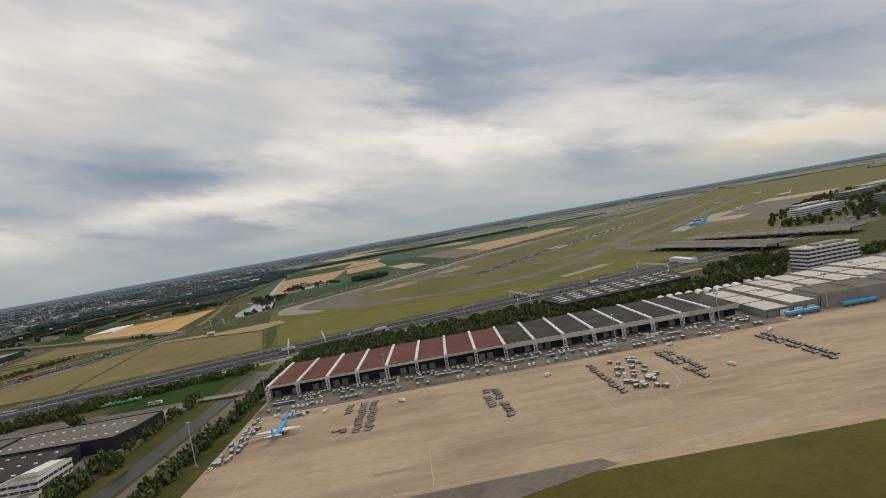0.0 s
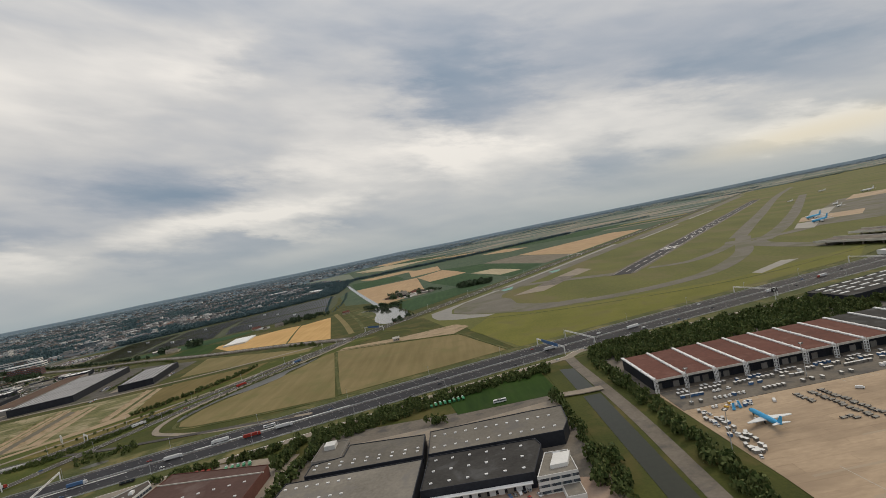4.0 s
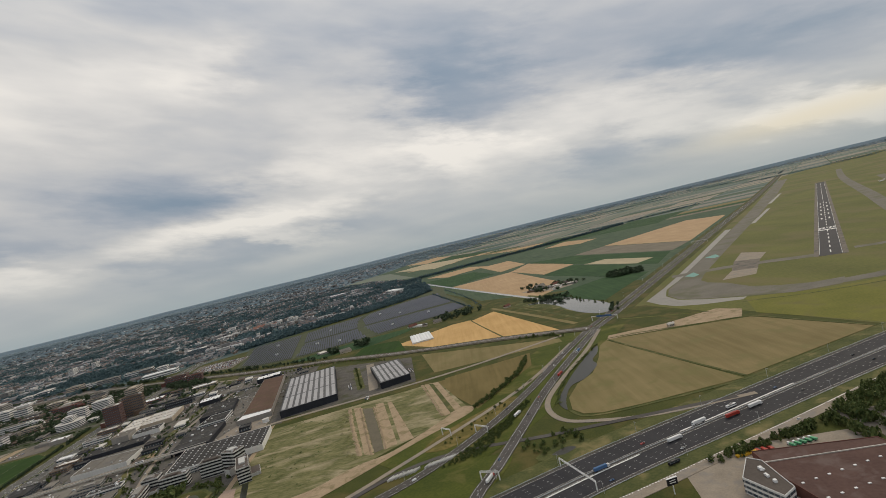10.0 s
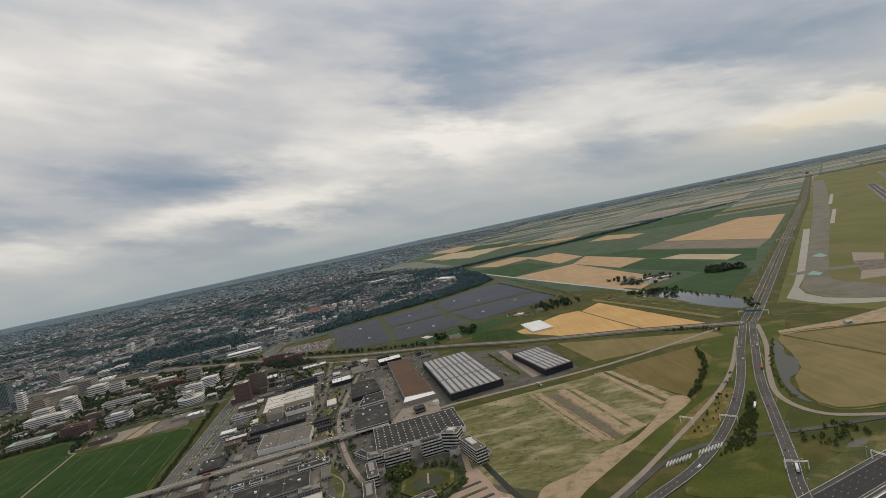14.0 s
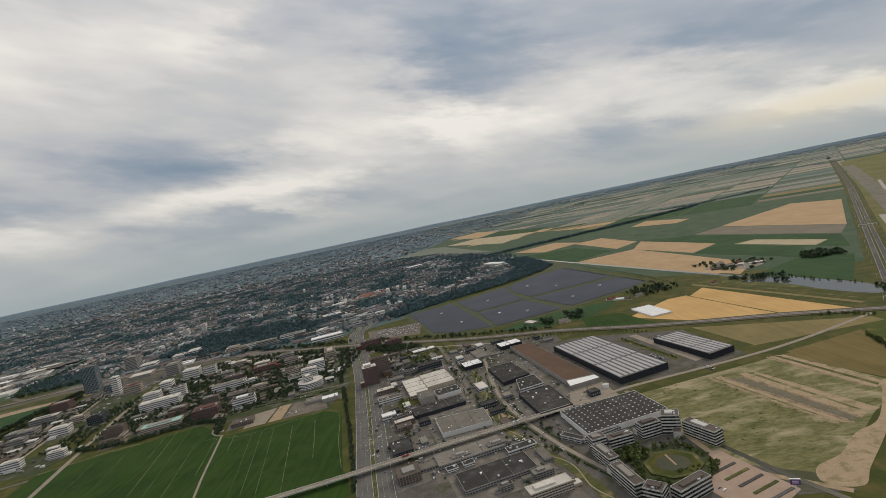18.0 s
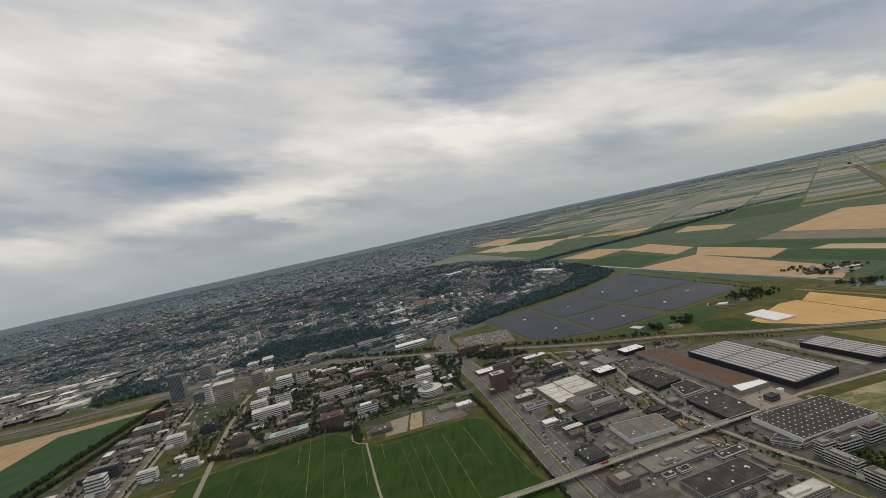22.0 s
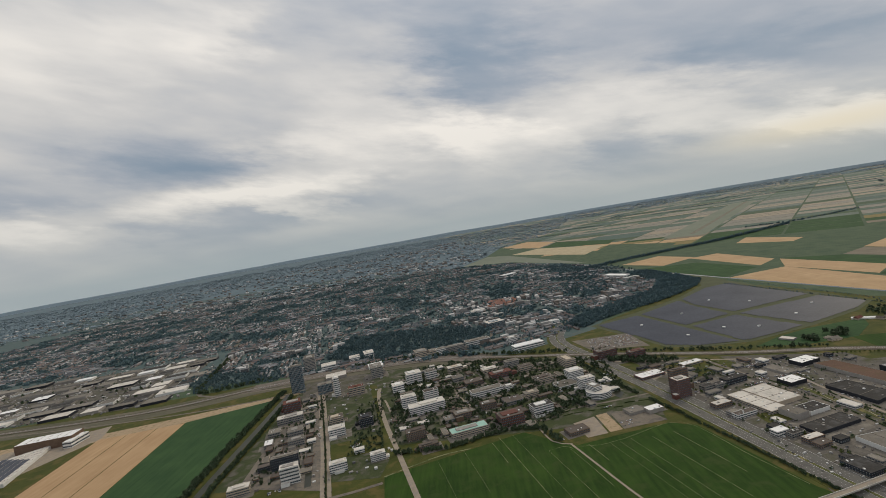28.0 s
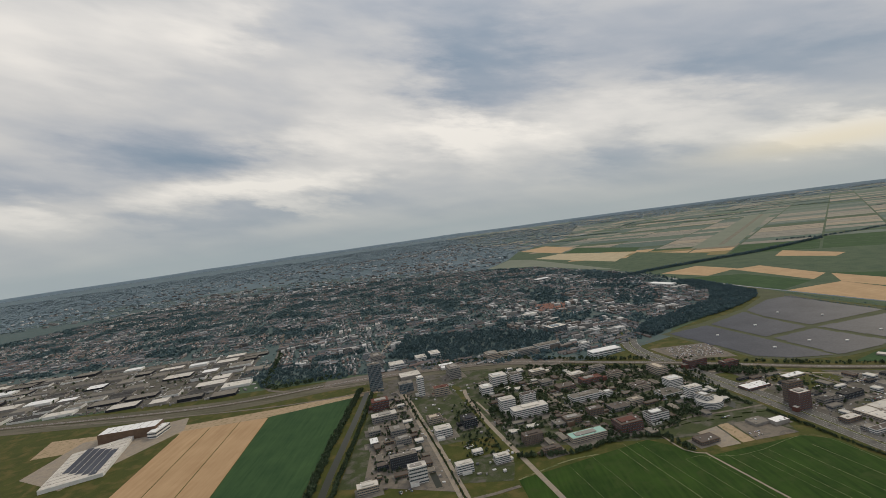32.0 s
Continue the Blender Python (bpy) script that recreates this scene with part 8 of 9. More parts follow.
for _ in range(26):
    put(rng.choice(LORRIES + [CARS["van"], CARS["grey"], CARS["white"]]), rng.uniform(-30, 46), 98.3 + rng.uniform(-0.6, 0.6), rng.choice((0, 180)), 0.06)

marks = bmesh.new()
for x0, y0, n, dx in ((-8, 71.5, 6, 1.0), (6.5, 70.6, 7, 0.9), (13.5, 70.6, 7, 0.9), (-29.5, 71.8, 12, 0.9), (34, 71.6, 6, 0.9)):
    for k in range(n):
        brick(marks, x0 + k * dx, y0, 0.06, x0 + k * dx + 0.07, y0 + 1.7, 0.068)
ribbon(marks, glide([(18, 70.5), (18.2, 58), (20, 55.6), (24, 56), (26, 60), (26.4, 70)], 1.5), 0, 0.12, 0.06, 0.068)
ribbon(marks, glide([(27, 70.5), (27, 60), (28.5, 56.8), (31, 56.8)], 1.5), 0, 0.12, 0.06, 0.068)
WORN_PAINT = surface("worn_paint", (0.38, 0.345, 0.29), (0.52, 0.48, 0.41), fine=2.0, coarse=0.5, stain=(0.40, 0.33, 0.245), stain_at=0.55, stain_scale=0.5)
ribbon(marks, glide([(-22, 43.4), (20, 44.0), (58, 45.4), (92, 48.4)], 4), 0, 0.1, 0.06, 0.0685)
ribbon(marks, glide([(12, 42.9), (30, 45.6), (50, 51), (64, 57)], 3), 0, 0.09, 0.06, 0.069)
for x0, y0 in ((-24, 43), (-4, 44), (16, 52)):
    ribbon(marks, [Vector((x0, y0)), Vector((x0 - 0.6, y0 + 9))], 0, 0.08, 0.06, 0.0695)
joined("apron_lines", marks, WORN_PAINT, "white stand and kerb lines on the apron", "markings")
ym = bmesh.new()
for k in range(4):
    prism(ym, oblong(19 + k * 0.25, 47.4 - k * 0.55, 0.8, 0.35, -20), 0.06, 0.068)
joined("yellow_marking", ym, YELLOW_MARK, "worn yellow block painted on the apron", "markings")


def light_mast(x, y, h=5.4):
    m = thing("light_mast", "tall slim steel floodlight mast", "light mast", pose(x, y, 0.06), "floodlight masts")
    part("pole", tube(bmesh.new(), 0, 0, 0, h, 0.06, 0.035, 8), STEEL, m)
    part("base", tube(bmesh.new(), 0, 0, 0, 0.3, 0.25, 0.2, 8), PAVING, m)
    part("platform", tube(bmesh.new(), 0, 0, h, h + 0.08, 0.28, 0.28, 8), STEEL, m)
    for a in range(4):
        q = pose(0, 0, 0, 0, 0, 90 * a)
        part("floodlight", boxed(0.22, -0.1, h - 0.02, 0.34, 0.1, h + 0.14, m=q), PAINTS["grey"], m)


for x, y in ((-11, 75), (24, 74), (41, 76), (-32.2, 58), (58, 76), (-29, 74)):
    light_mast(x, y)


def airliner(x, y, turn, body, label, size=1.0, z=0.06):
    """A twin-engined airliner on its wheels, nose along +x."""
    p = thing("airliner", label, "aircraft", pose(x, y, z, 0, 0, turn) @ Matrix.Scale(size, 4))
    fus = bmesh.new()
    rings = []
    for fx, r, cz in ((3.4, 0.02, 0.62), (3.25, 0.16, 0.64), (2.9, 0.28, 0.68), (2.3, 0.34, 0.7), (-1.6, 0.34, 0.7), (-2.6, 0.22, 0.78), (-3.3, 0.06, 0.86)):
        rings.append([fus.verts.new((fx, r * math.cos(a * math.pi / 6), cz + r * math.sin(a * math.pi / 6))) for a in range(12)])
    for r, s in zip(rings, rings[1:]):
        for a in range(12):
            fus.faces.new((r[a], r[(a + 1) % 12], s[(a + 1) % 12], s[a]))
    part("fuselage", fus, body, p)
    for sgn in (-1, 1):
        w = bmesh.new()
        lo = [(0.6, 0.25, 0.5), (-0.7, 0.25, 0.5), (-1.05, 3.0, 0.72), (-0.72, 3.0, 0.72)]
        a = [w.verts.new((px, sgn * py, pz)) for px, py, pz in lo]
        b = [w.verts.new((px, sgn * py, pz + 0.09)) for px, py, pz in lo]
        w.faces.new(a), w.faces.new(b)
        for i in range(4):
            w.faces.new((a[i], a[(i + 1) % 4], b[(i + 1) % 4], b[i]))
        part("wing", w, PAINTS["white"], p, "pale swept wing")
        t = bmesh.new()
        lo = [(-2.5, 0.1, 0.85), (-3.1, 0.1, 0.85), (-3.35, 1.15, 0.92), (-3.05, 1.15, 0.92)]
        a = [t.verts.new((px, sgn * py, pz)) for px, py, pz in lo]
        b = [t.verts.new((px, sgn * py, pz + 0.05)) for px, py, pz in lo]
        t.faces.new(a), t.faces.new(b)
        for i in range(4):
            t.faces.new((a[i], a[(i + 1) % 4], b[(i + 1) % 4], b[i]))
        part("tailplane", t, PAINTS["white"], p)
        e = tube(bmesh.new(), 0, 0, -0.35, 0.35, 0.15, 0.17, 10)
        bmesh.ops.transform(e, matrix=pose(0.45, sgn * 0.95, 0.36, 0, 90, 0), verts=e.verts)
        part("engine", e, PAINTS["white"], p)
        part("main_wheel", boxed(-0.5, sgn * 0.4 - 0.06, 0, -0.26, sgn * 0.4 + 0.06, 0.5), PAINTS["black"], p)
    fin = profile(bmesh.new(), [(-2.3, 0.9), (-3.2, 0.95), (-3.55, 1.95), (-3.15, 1.95)], 0.04, 0.03)
    part("fin", fin, body, p)
    part("nose_wheel", boxed(2.5, -0.05, 0, 2.66, 0.05, 0.5), PAINTS["black"], p)
    part("cockpit_window", boxed(2.95, -0.2, 0.8, 3.08, 0.2, 0.9), GLASS, p)
    return p


airliner(-24.2, 64.4, 92, BLUE_PAINT, "light blue and white airliner parked on the apron", 0.95)
for x, y, tn, c, s, lab in ((164, 306, 200, BLUE_PAINT, 2.0, "light blue wide airliner parked far off"), (148, 280, 200, BLUE_PAINT, 2.0, "light blue wide airliner parked far off"), (318, 446, 190, PAINTS["white"], 2.2, "white airliner on a far stand"), (300, 520, 200, PAINTS["white"], 1.4, "white airliner on a far stand"), (230, 372, 210, PAINTS["white"], 1.3, "white airliner on a far stand"), (215, 350, 210, PAINTS["white"], 1.2, "white airliner on a far stand"), (395, 600, 190, PAINTS["white"], 1.6, "white airliner on a far taxiway")):
    airliner(x, y, tn, c, lab, s, 0.08)


def passenger_stair(x, y, turn):
    s = thing("passenger_stairs", "light blue mobile passenger stairs", "stairs", pose(x, y, 0.066, 0, 0, turn))
    part("chassis", boxed(-0.6, -0.2, 0.08, 0.5, 0.2, 0.18), BLUE_PAINT, s)
    for k in range(6):
        part("step", boxed(-0.5 + k * 0.16, -0.16, 0.18 + k * 0.09, -0.34 + k * 0.16, 0.16, 0.27 + k * 0.09), BLUE_PAINT, s)
    for y2 in (-0.19, 0.17):
        part("side_rail", profile(bmesh.new(), [(-0.5, 0.3), (0.46, 0.8), (0.46, 0.95), (-0.5, 0.45)], 0.01, 0.01), PAINTS["white"], s).location = (0, y2, 0)
    for x2 in (-0.4, 0.35):
        for y2 in (-0.19, 0.19):
            part("wheel", CAR_WHEEL, None, s).location = (x2, y2, 0)


passenger_stair(-25.2, 69.8, 60)
passenger_stair(-24.2, 70.2, 80)
for x in (53.5, 62.5):
    t = thing("fuel_tanker", "long light blue tank trailer on the apron", "tanker", pose(x, 75.4, 0.085))
    b = tube(bmesh.new(), 0, 0, -2.6, 2.6, 0.32, 0.32, 12)
    bmesh.ops.transform(b, matrix=pose(0, 0, 0.52, 0, 90, 0), verts=b.verts)
    part("tank", b, BLUE_PAINT, t)
    part("chassis", boxed(-2.6, -0.2, 0.12, 2.8, 0.2, 0.26), PAINTS["grey"], t)
    for k in range(5):
        for y in (-0.22, 0.22):
            part("wheel", LORRY_WHEEL, None, t).location = (-2.2 + k * 1.1, y, 0)

# ---------------------------------------------------------------- cargo halls, offices and bridges by the airport
for k, h in enumerate((1.3, 1.7, 2.0, 2.15, 2.3, 2.4)):
    x = 48.8 + 4.3 * k
    building("cargo_hall", [(x, 77.0), (x + 4.24, 77.0), (x + 5.1, 97), (x + 0.9, 97)], h, GREY_WALL, LIGHT_ROOF, "low cargo hall bay with a cream roof", "cargo hall", group="stepped cargo halls")
    for side in (0, 1):
        d = thing("roller_door", "pale roller door in a cargo hall", "door", pose(x + 0.3 + side * 2.0, 76.9, 0.06), "cargo hall doors")
        part("leaf", boxed(0, 0.0, 0.02, 1.4, 0.06, 0.9), PAINTS["white"] if (k + side) % 3 else PAINTS["grey"], d)
        part("frame", boxed(-0.08, 0.03, 0, 1.48, 0.09, 0.98), DARK_WALL, d)
building("cargo_hall", [(57.8, 76.4), (74.8, 76.2), (75.2, 82.5), (58.2, 83.5)], 2.45, GREY_WALL, GREY_ROOF, "grey cargo hall with a wide grey roof", "cargo hall")
for k in range(5):
    building("cargo_hall", [(75.2 + k * 10.4, 78), (85.2 + k * 10.4, 78), (85.2 + k * 10.4, 98), (75.2 + k * 10.4, 98)], 2.6, GREY_WALL, LIGHT_ROOF, "tall grey cargo hall with a cream roof", "cargo hall", group="tall cargo halls")


def arched_tent(x, y, turn):
    t = thing("arched_tent", "white arched storage tent behind the cargo sheds", "tent", pose(x, y, 0.06, 0, 0, turn), "row of storage tents")
    bm = bmesh.new()
    arc = [(0.8 * math.cos(a * math.pi / 8), 0.62 * math.sin(a * math.pi / 8)) for a in range(9)]
    a, b = [bm.verts.new((px, -1.6, pz)) for px, pz in arc], [bm.verts.new((px, 1.6, pz)) for px, pz in arc]
    for k in range(8):
        bm.faces.new((a[k], a[k + 1], b[k + 1], b[k]))
    bm.faces.new(a)
    bm.faces.new(b[::-1])
    part("cover", bm, WHITE_ROOF, t)
    part("door_flap", boxed(-0.35, -1.64, 0, 0.35, -1.6, 0.6), GREY_WALL, t)


for k in range(9):
    arched_tent(44.6 + k * 2.05, 103.6 + 0.1 * (k % 3), -14)
for k in range(3):
    arched_tent(64.4 + k * 2.2, 105.2, -14)
building("airport_office", oblong(83.2, 107.6, 12, 5, 3), 5.1, WHITE_WALL, LIGHT_ROOF, "white airport office with bold black window bands", "office", floors=6, extras=4, band=0.5)
dark = building("dark_hall", [(23, 121.5), (25.1, 110.4), (58, 117), (60, 131)], 1.5, DARK_WALL, DARK_ROOF, "black hall with white rooflight strips", "hall")
for i in range(8):
    for j in range(4):
        part("rooflight", boxed(0, 0, 0, 2.5, 0.5, 0.14, m=pose(-15.8 + i * 4.1, -6.2 + j * (2.4 + 0.12 * i) + i * 0.75, 1.4, 0, 0, 11)), WHITE_ROOF, dark)
building("white_shed", oblong(73.7, 151.5, 2.4, 12, 3), 1.4, WHITE_WALL, WHITE_ROOF, "white metal shed beside the motorway", "shed")


def road_bridge(name, p, q, width, h, label):
    b = thing(name, label, "bridge", kind="structure")
    L = [Vector(p).lerp(Vector(q), k / 16) for k in range(17)]
    part("deck", ribbon(bmesh.new(), L, 0, width, h - 0.35, h), OLD_ASPHALT, b)
    for off in (-width / 2, width / 2):
        part("parapet", ribbon(bmesh.new(), L, off, 0.2, h - 0.5, h + 0.3), LIGHT_ROOF, b)
    for c in L[1:-1:2]:
        for off in (-0.3, 0.3):
            s = Vector((-(L[1] - L[0]).y, (L[1] - L[0]).x)).normalized() * off * width
            part("column", tube(bmesh.new(), c.x + s.x, c.y + s.y, 0, h - 0.35, 0.35, 0.35, 8), PAVING, b)


road_bridge("taxiway_bridge", (87.5, 199), (99.0, 144), 10, 1.9, "pale concrete taxiway bridge over the motorway")
road_bridge("taxiway_bridge_north", (106, 206), (128, 150), 9, 1.9, "pale concrete taxiway bridge over the motorway")
for x, y, w, d, h, fl, wall in ((170, 220, 30, 6, 4.5, 5, WHITE_WALL), (205, 215, 28, 7, 5.5, 6, GREY_WALL), (240, 240, 24, 8, 7, 7, BLUE_GLASS), (190, 250, 22, 6, 4, 4, WHITE_WALL), (250, 290, 30, 8, 4, 4, GREY_WALL), (300, 330, 34, 10, 4, 4, WHITE_WALL)):
    building("terminal_office", oblong(x, y, w, d, 20), h, wall, LIGHT_ROOF, "far airport office with window bands", "office", floors=fl, extras=2)

# ---------------------------------------------------------------- octagonal office park
MID = Vector((-234.5, 122.0))


def wing(p, q, depth, h, floors, label, extras=2):
    p, q = Vector(p), Vector(q)
    n = Vector((-(q - p).y, (q - p).x)).normalized()
    if n.dot((p + q) / 2 - MID) < 0:
        n = -n
    return building("office_wing", [tuple(p), tuple(q), tuple(q + n * depth), tuple(p + n * depth)], h, CAST_WALL, BROWN_ROOF, label, "office", floors=floors, group="octagonal office park", extras=extras, band=0.5, glass=DARK_GLASS)


LABEL = "pale concrete office wing with dark window bands round a garden"
wing((-236.5, 136.4), (-230.6, 137.6), 3.2, 4.4, 5, LABEL)
wing((-225.4, 135.4), (-221.2, 126.0), 3.2, 4.2, 5, LABEL)
wing((-230.3, 137.6), (-225.8, 135.7), 4.0, 5.8, 6, "taller pale entrance block with dark glass", 3)
wing((-246.8, 133.8), (-239.6, 135.0), 3.0, 3.6, 4, LABEL)
wing((-250.0, 124.2), (-252.2, 133.0), -3.0, 3.4, 4, LABEL)
wing((-251.5, 133.6), (-247.2, 134.4), 3.6, 4.4, 5, "taller corner block with a dark glass roof", 3)
wing((-247.8, 121.8), (-245.4, 111.0), 3.0, 3.9, 4, LABEL)
wing((-241.2, 107.4), (-232.4, 111.4), 3.0, 3.9, 4, LABEL)
wing((-245.0, 110.6), (-241.6, 107.6), 3.6, 4.6, 5, "taller corner block with a dark glass roof", 3)
building("hall_office", [(-258.4, 146.6), (-253.0, 140.8), (-251.4, 142.0), (-256.6, 148.0)], 1.5, CAST_WALL, DARK_ROOF, "pale office front of a black-roofed hall", "office", floors=2, band=0.5)
building("hall_office", [(-252.6, 140.6), (-240.2, 144.6), (-240.8, 146.0), (-251.6, 142.4)], 1.5, CAST_WALL, DARK_ROOF, "pale office front of a black-roofed hall", "office", floors=2, band=0.5)
land("garden_paving", [(MID.x + 10.5 * math.cos(a * math.pi / 4 + 0.4), MID.y + 10.5 * math.sin(a * math.pi / 4 + 0.4)) for a in range(8)], PARK_GREEN, 0.10, "planted garden inside an office ring", "garden")
land("garden_hedge", [(MID.x + 7.4 * math.cos(a * math.pi / 4 + 0.4), MID.y + 7.0 * math.sin(a * math.pi / 4 + 0.4)) for a in range(8)], VERGE, 0.45, "clipped hedge round a garden pond", "hedge")
land("garden_lawn", [(MID.x + 6.3 * math.cos(a * math.pi / 4 + 0.4), MID.y + 6.0 * math.sin(a * math.pi / 4 + 0.4)) for a in range(8)], GRASS, 0.47, "garden lawn round a pond", "grass")
# dark green stands for trees mirrored in the pond, painted as base colour
land("garden_pond", [(MID.x + 4.2 * math.cos(a * math.pi / 9), MID.y + 3.8 * math.sin(a * math.pi / 9)) for a in range(18)], surface("algae_water", (0.026, 0.030, 0.012), (0.045, 0.050, 0.020), fine=1.0, rough=0.4, spec=0.2), 0.49, "dark round garden pond", "pond")
land("garden_footbridge", oblong(MID.x, MID.y + 1.5, 0.5, 5.5, 5), SAND, 0.56, "narrow wooden footbridge over a pond", "footbridge")
ring = [(MID.x + r * math.cos(a), MID.y + r * math.sin(a), h, h * 0.55) for a, r, h in ((rng.uniform(0, 6.28), rng.uniform(8.0, 10.2), rng.uniform(0.7, 1.6)) for _ in range(60))]
leaf_mass("garden_ring_trees", ring, "dark garden trees round an office pond", "trees", 50, 0.3)
belt("garden_trees", [(-246, 133), (-239, 134), (-237, 127), (-243, 126), (-246, 124)], 34, 1.0, 2.4, "dark garden trees between office wings")
belt("garden_trees", [(-235, 136), (-226, 134.4), (-227, 129), (-235, 130)], 16, 0.7, 1.4, "small garden trees")
belt("garden_bushes", [(-236, 118.5), (-229, 119), (-230, 116.6), (-236, 116.4)], 9, 0.7, 1.2, "round garden bushes")
land("office_car_park", [(-227.4, 124.5), (-221.5, 124.6), (-214.6, 103.5), (-222, 99), (-229, 101), (-232.5, 110.5), (-229.5, 115)], BRICK_PAVING, 0.09, "red-brown paved office car park", "car park")
for k in range(6):
    a = Vector((-226.0 + k * 1.35, 119.5 - k * 3.3))
    land("parking_hedge", oblong(a.x, a.y, 7.6 if k else 4, 0.8, 22), ASPHALT if k % 2 else VERGE, 0.22, "dark low hedge between parking rows", "hedge")
strip("office_ditch", [(-219.6, 126), (-214, 110), (-208, 96)], 1.6, WATER, 0.08, "dark ditch beside a car park", "ditch", 4)


def sign(x, y, h, w, turn, colour, label):
    s = thing("sign", label, "sign", pose(x, y, 0, 0, 0, turn))
    part("pole", tube(bmesh.new(), 0, 0, 0, h, 0.09, 0.08, 8), WHITE_ROOF, s)
    part("panel", boxed(-w / 2, -0.14, h, w / 2, 0.14, h + w * 0.62), PAINTS[colour], s)
    for k in range(2):
        part("bar", boxed(-w * 0.3, -0.16, h + w * (0.18 + 0.2 * k), w * 0.3, -0.141, h + w * (0.26 + 0.2 * k)), MARK, s, "white bar of lettering")
    part("cap", boxed(-w / 2 - 0.03, -0.17, h + w * 0.62, w / 2 + 0.03, 0.17, h + w * 0.66), WHITE_ROOF, s)


sign(17.5, 124, 2.6, 1.5, 10, "black", "tall black advertising sign on a white pole")
sign(-128, 79.5, 1.6, 1.8, 10, "black", "black roadside sign with white lettering bars")
sign(-216.2, 102.6, 2.0, 2.0, -20, "purple", "purple advertising sign on a pole")


def gantry(x, y, turn, span, h=1.5, board=None):
    g = thing("sign_gantry", "grey steel sign gantry over the road", "gantry", pose(x, y, 0.06, 0, 0, turn), "motorway gantries")
    for s in (-span / 2, span / 2):
        part("leg", boxed(-0.09, s - 0.09, 0, 0.09, s + 0.09, h + 0.2), WHITE_ROOF, g)
    bm = bmesh.new()
    for z in (h, h + 0.25):
        brick(bm, -0.05, -span / 2, z, 0.0, span / 2, z + 0.05)
        brick(bm, 0.1, -span / 2, z, 0.15, span / 2, z + 0.05)
    for k in range(int(span * 2)):
        y2 = -span / 2 + k * 0.5
        brick(bm, -0.04, y2, h, -0.01, y2 + 0.04, h + 0.28)
        brick(bm, 0.11, y2, h, 0.14, y2 + 0.04, h + 0.28)
    part("truss", bm, WHITE_ROOF, g)
    if board:
        part("board", boxed(-0.12, -span * 0.3, h - 0.25, -0.06, span * 0.3, h + 0.5), PAINTS[board], g, "blue sign board")


for x, y, tn, sp, bd in ((-40, 121.5, 16, 14, "blue"), (-32, 124.5, 16, 14, None), (-141, 91, 19, 12, None), (20, 136.5, 14, 14, None), (62, 147, 14, 14, None), (-157, 122.5, 48, 4, None), (-166, 126, 45, 3.2, None), (-157, 98, 64, 4, None), (-97, 210, 53, 11, "blue"), (-170, 62, 62, 4, None), (36, 386, 53, 11, None)):
    gantry(x, y, tn, sp, 1.6, bd)


LAMP = thing("street_lamp", "slim grey street lamp with a short arm", "street lamp", group="street lamps")
part("pole", tube(bmesh.new(), 0, 0, 0, 2.2, 0.035, 0.025, 6), STEEL, LAMP)
part("arm", boxed(0, -0.02, 2.16, 0.5, 0.02, 2.2), STEEL, LAMP)
part("head", boxed(0.4, -0.05, 2.12, 0.62, 0.05, 2.17), PAINTS["grey"], LAMP)
for line, off, step in ((HW, 7.2, 3), (HW, -7.2, 3), (glide(NORTH[:4], 6), 5.0, 4), (glide(BIG, 6), 0.0, 2), (glide(MAIN_L, 4), 1.8, 4), (glide(MAIN_R, 4), -1.8, 4)):
    nn = sides(line)
    for i in range(3, len(line), step):
        q = line[i] + nn[i] * off
        put(LAMP, q.x, q.y, heading(line, i) - (90 if off > 0 else -90), 0.05)

# ---------------------------------------------------------------- farms and details in the fields


def farmhouse(x, y, w, d, turn, roof, label, h=1.0):
    f = thing("farmhouse", label, "farmhouse", pose(x, y, 0, 0, 0, turn))
    part("wall", boxed(-w / 2, -d / 2, 0, w / 2, d / 2, h), BEIGE_WALL, f)
    bm = bmesh.new()
    gable(bm, 0, 0, w + 0.3, d + 0.3, 0, h, h + d * 0.42)
    part("roof", bm, roof, f)
    part("chimney", boxed(w * 0.2, -0.15, h, w * 0.2 + 0.3, 0.15, h + d * 0.5), RED_WALL, f)
    for k in range(3):
        part("window", boxed(-w * 0.35 + k * w * 0.28, -d / 2 - 0.02, 0.35, -w * 0.35 + k * w * 0.28 + 0.4, -d / 2 + 0.02, 0.75), GLASS, f)


for x, y, w, d, tn, roof, lab in ((-188, 313, 5, 3, 20, RED_ROOF, "red-roofed farmhouse beside wheat"), (-180, 306, 4, 2.4, 110, BROWN_ROOF, "brown-roofed brick farm cottage"), (-172, 309, 5, 3, 20, GREY_ROOF, "large grey-roofed farm barn"), (-226, 283, 6, 3, 15, GREY_ROOF, "grey-roofed farm by the railway"), (-234, 290, 5, 3, 100, BROWN_ROOF, "brown-roofed brick farm cottage"), (-98, 352, 8, 4, 30, GREY_ROOF, "grey barn in the fields"), (-88, 346, 6, 3, 30, RED_ROOF, "red-roofed farmhouse in the fields"), (-82, 341, 5, 3, 120, BROWN_ROOF, "brown-roofed barn in the fields"), (-128, 302, 4, 2.4, 40, RED_ROOF, "red-roofed cottage by the canal"), (-84, 176, 2.2, 1.4, 10, LIGHT_ROOF, "small pale pump house")):
    farmhouse(x, y, w, d, tn, roof, lab)
gh = thing("greenhouse", "long white glasshouse beside the wheat field", "greenhouse", pose(-180.3, 269.3, 0, 0, 0, 98))
for k in range(7):
    bm = bmesh.new()
    gable(bm, 0, -4.9 + k * 1.64, 23, 1.64, 0, 0.7, 0.92)
    part("glass_bay", bm, WHITE_ROOF, gh)
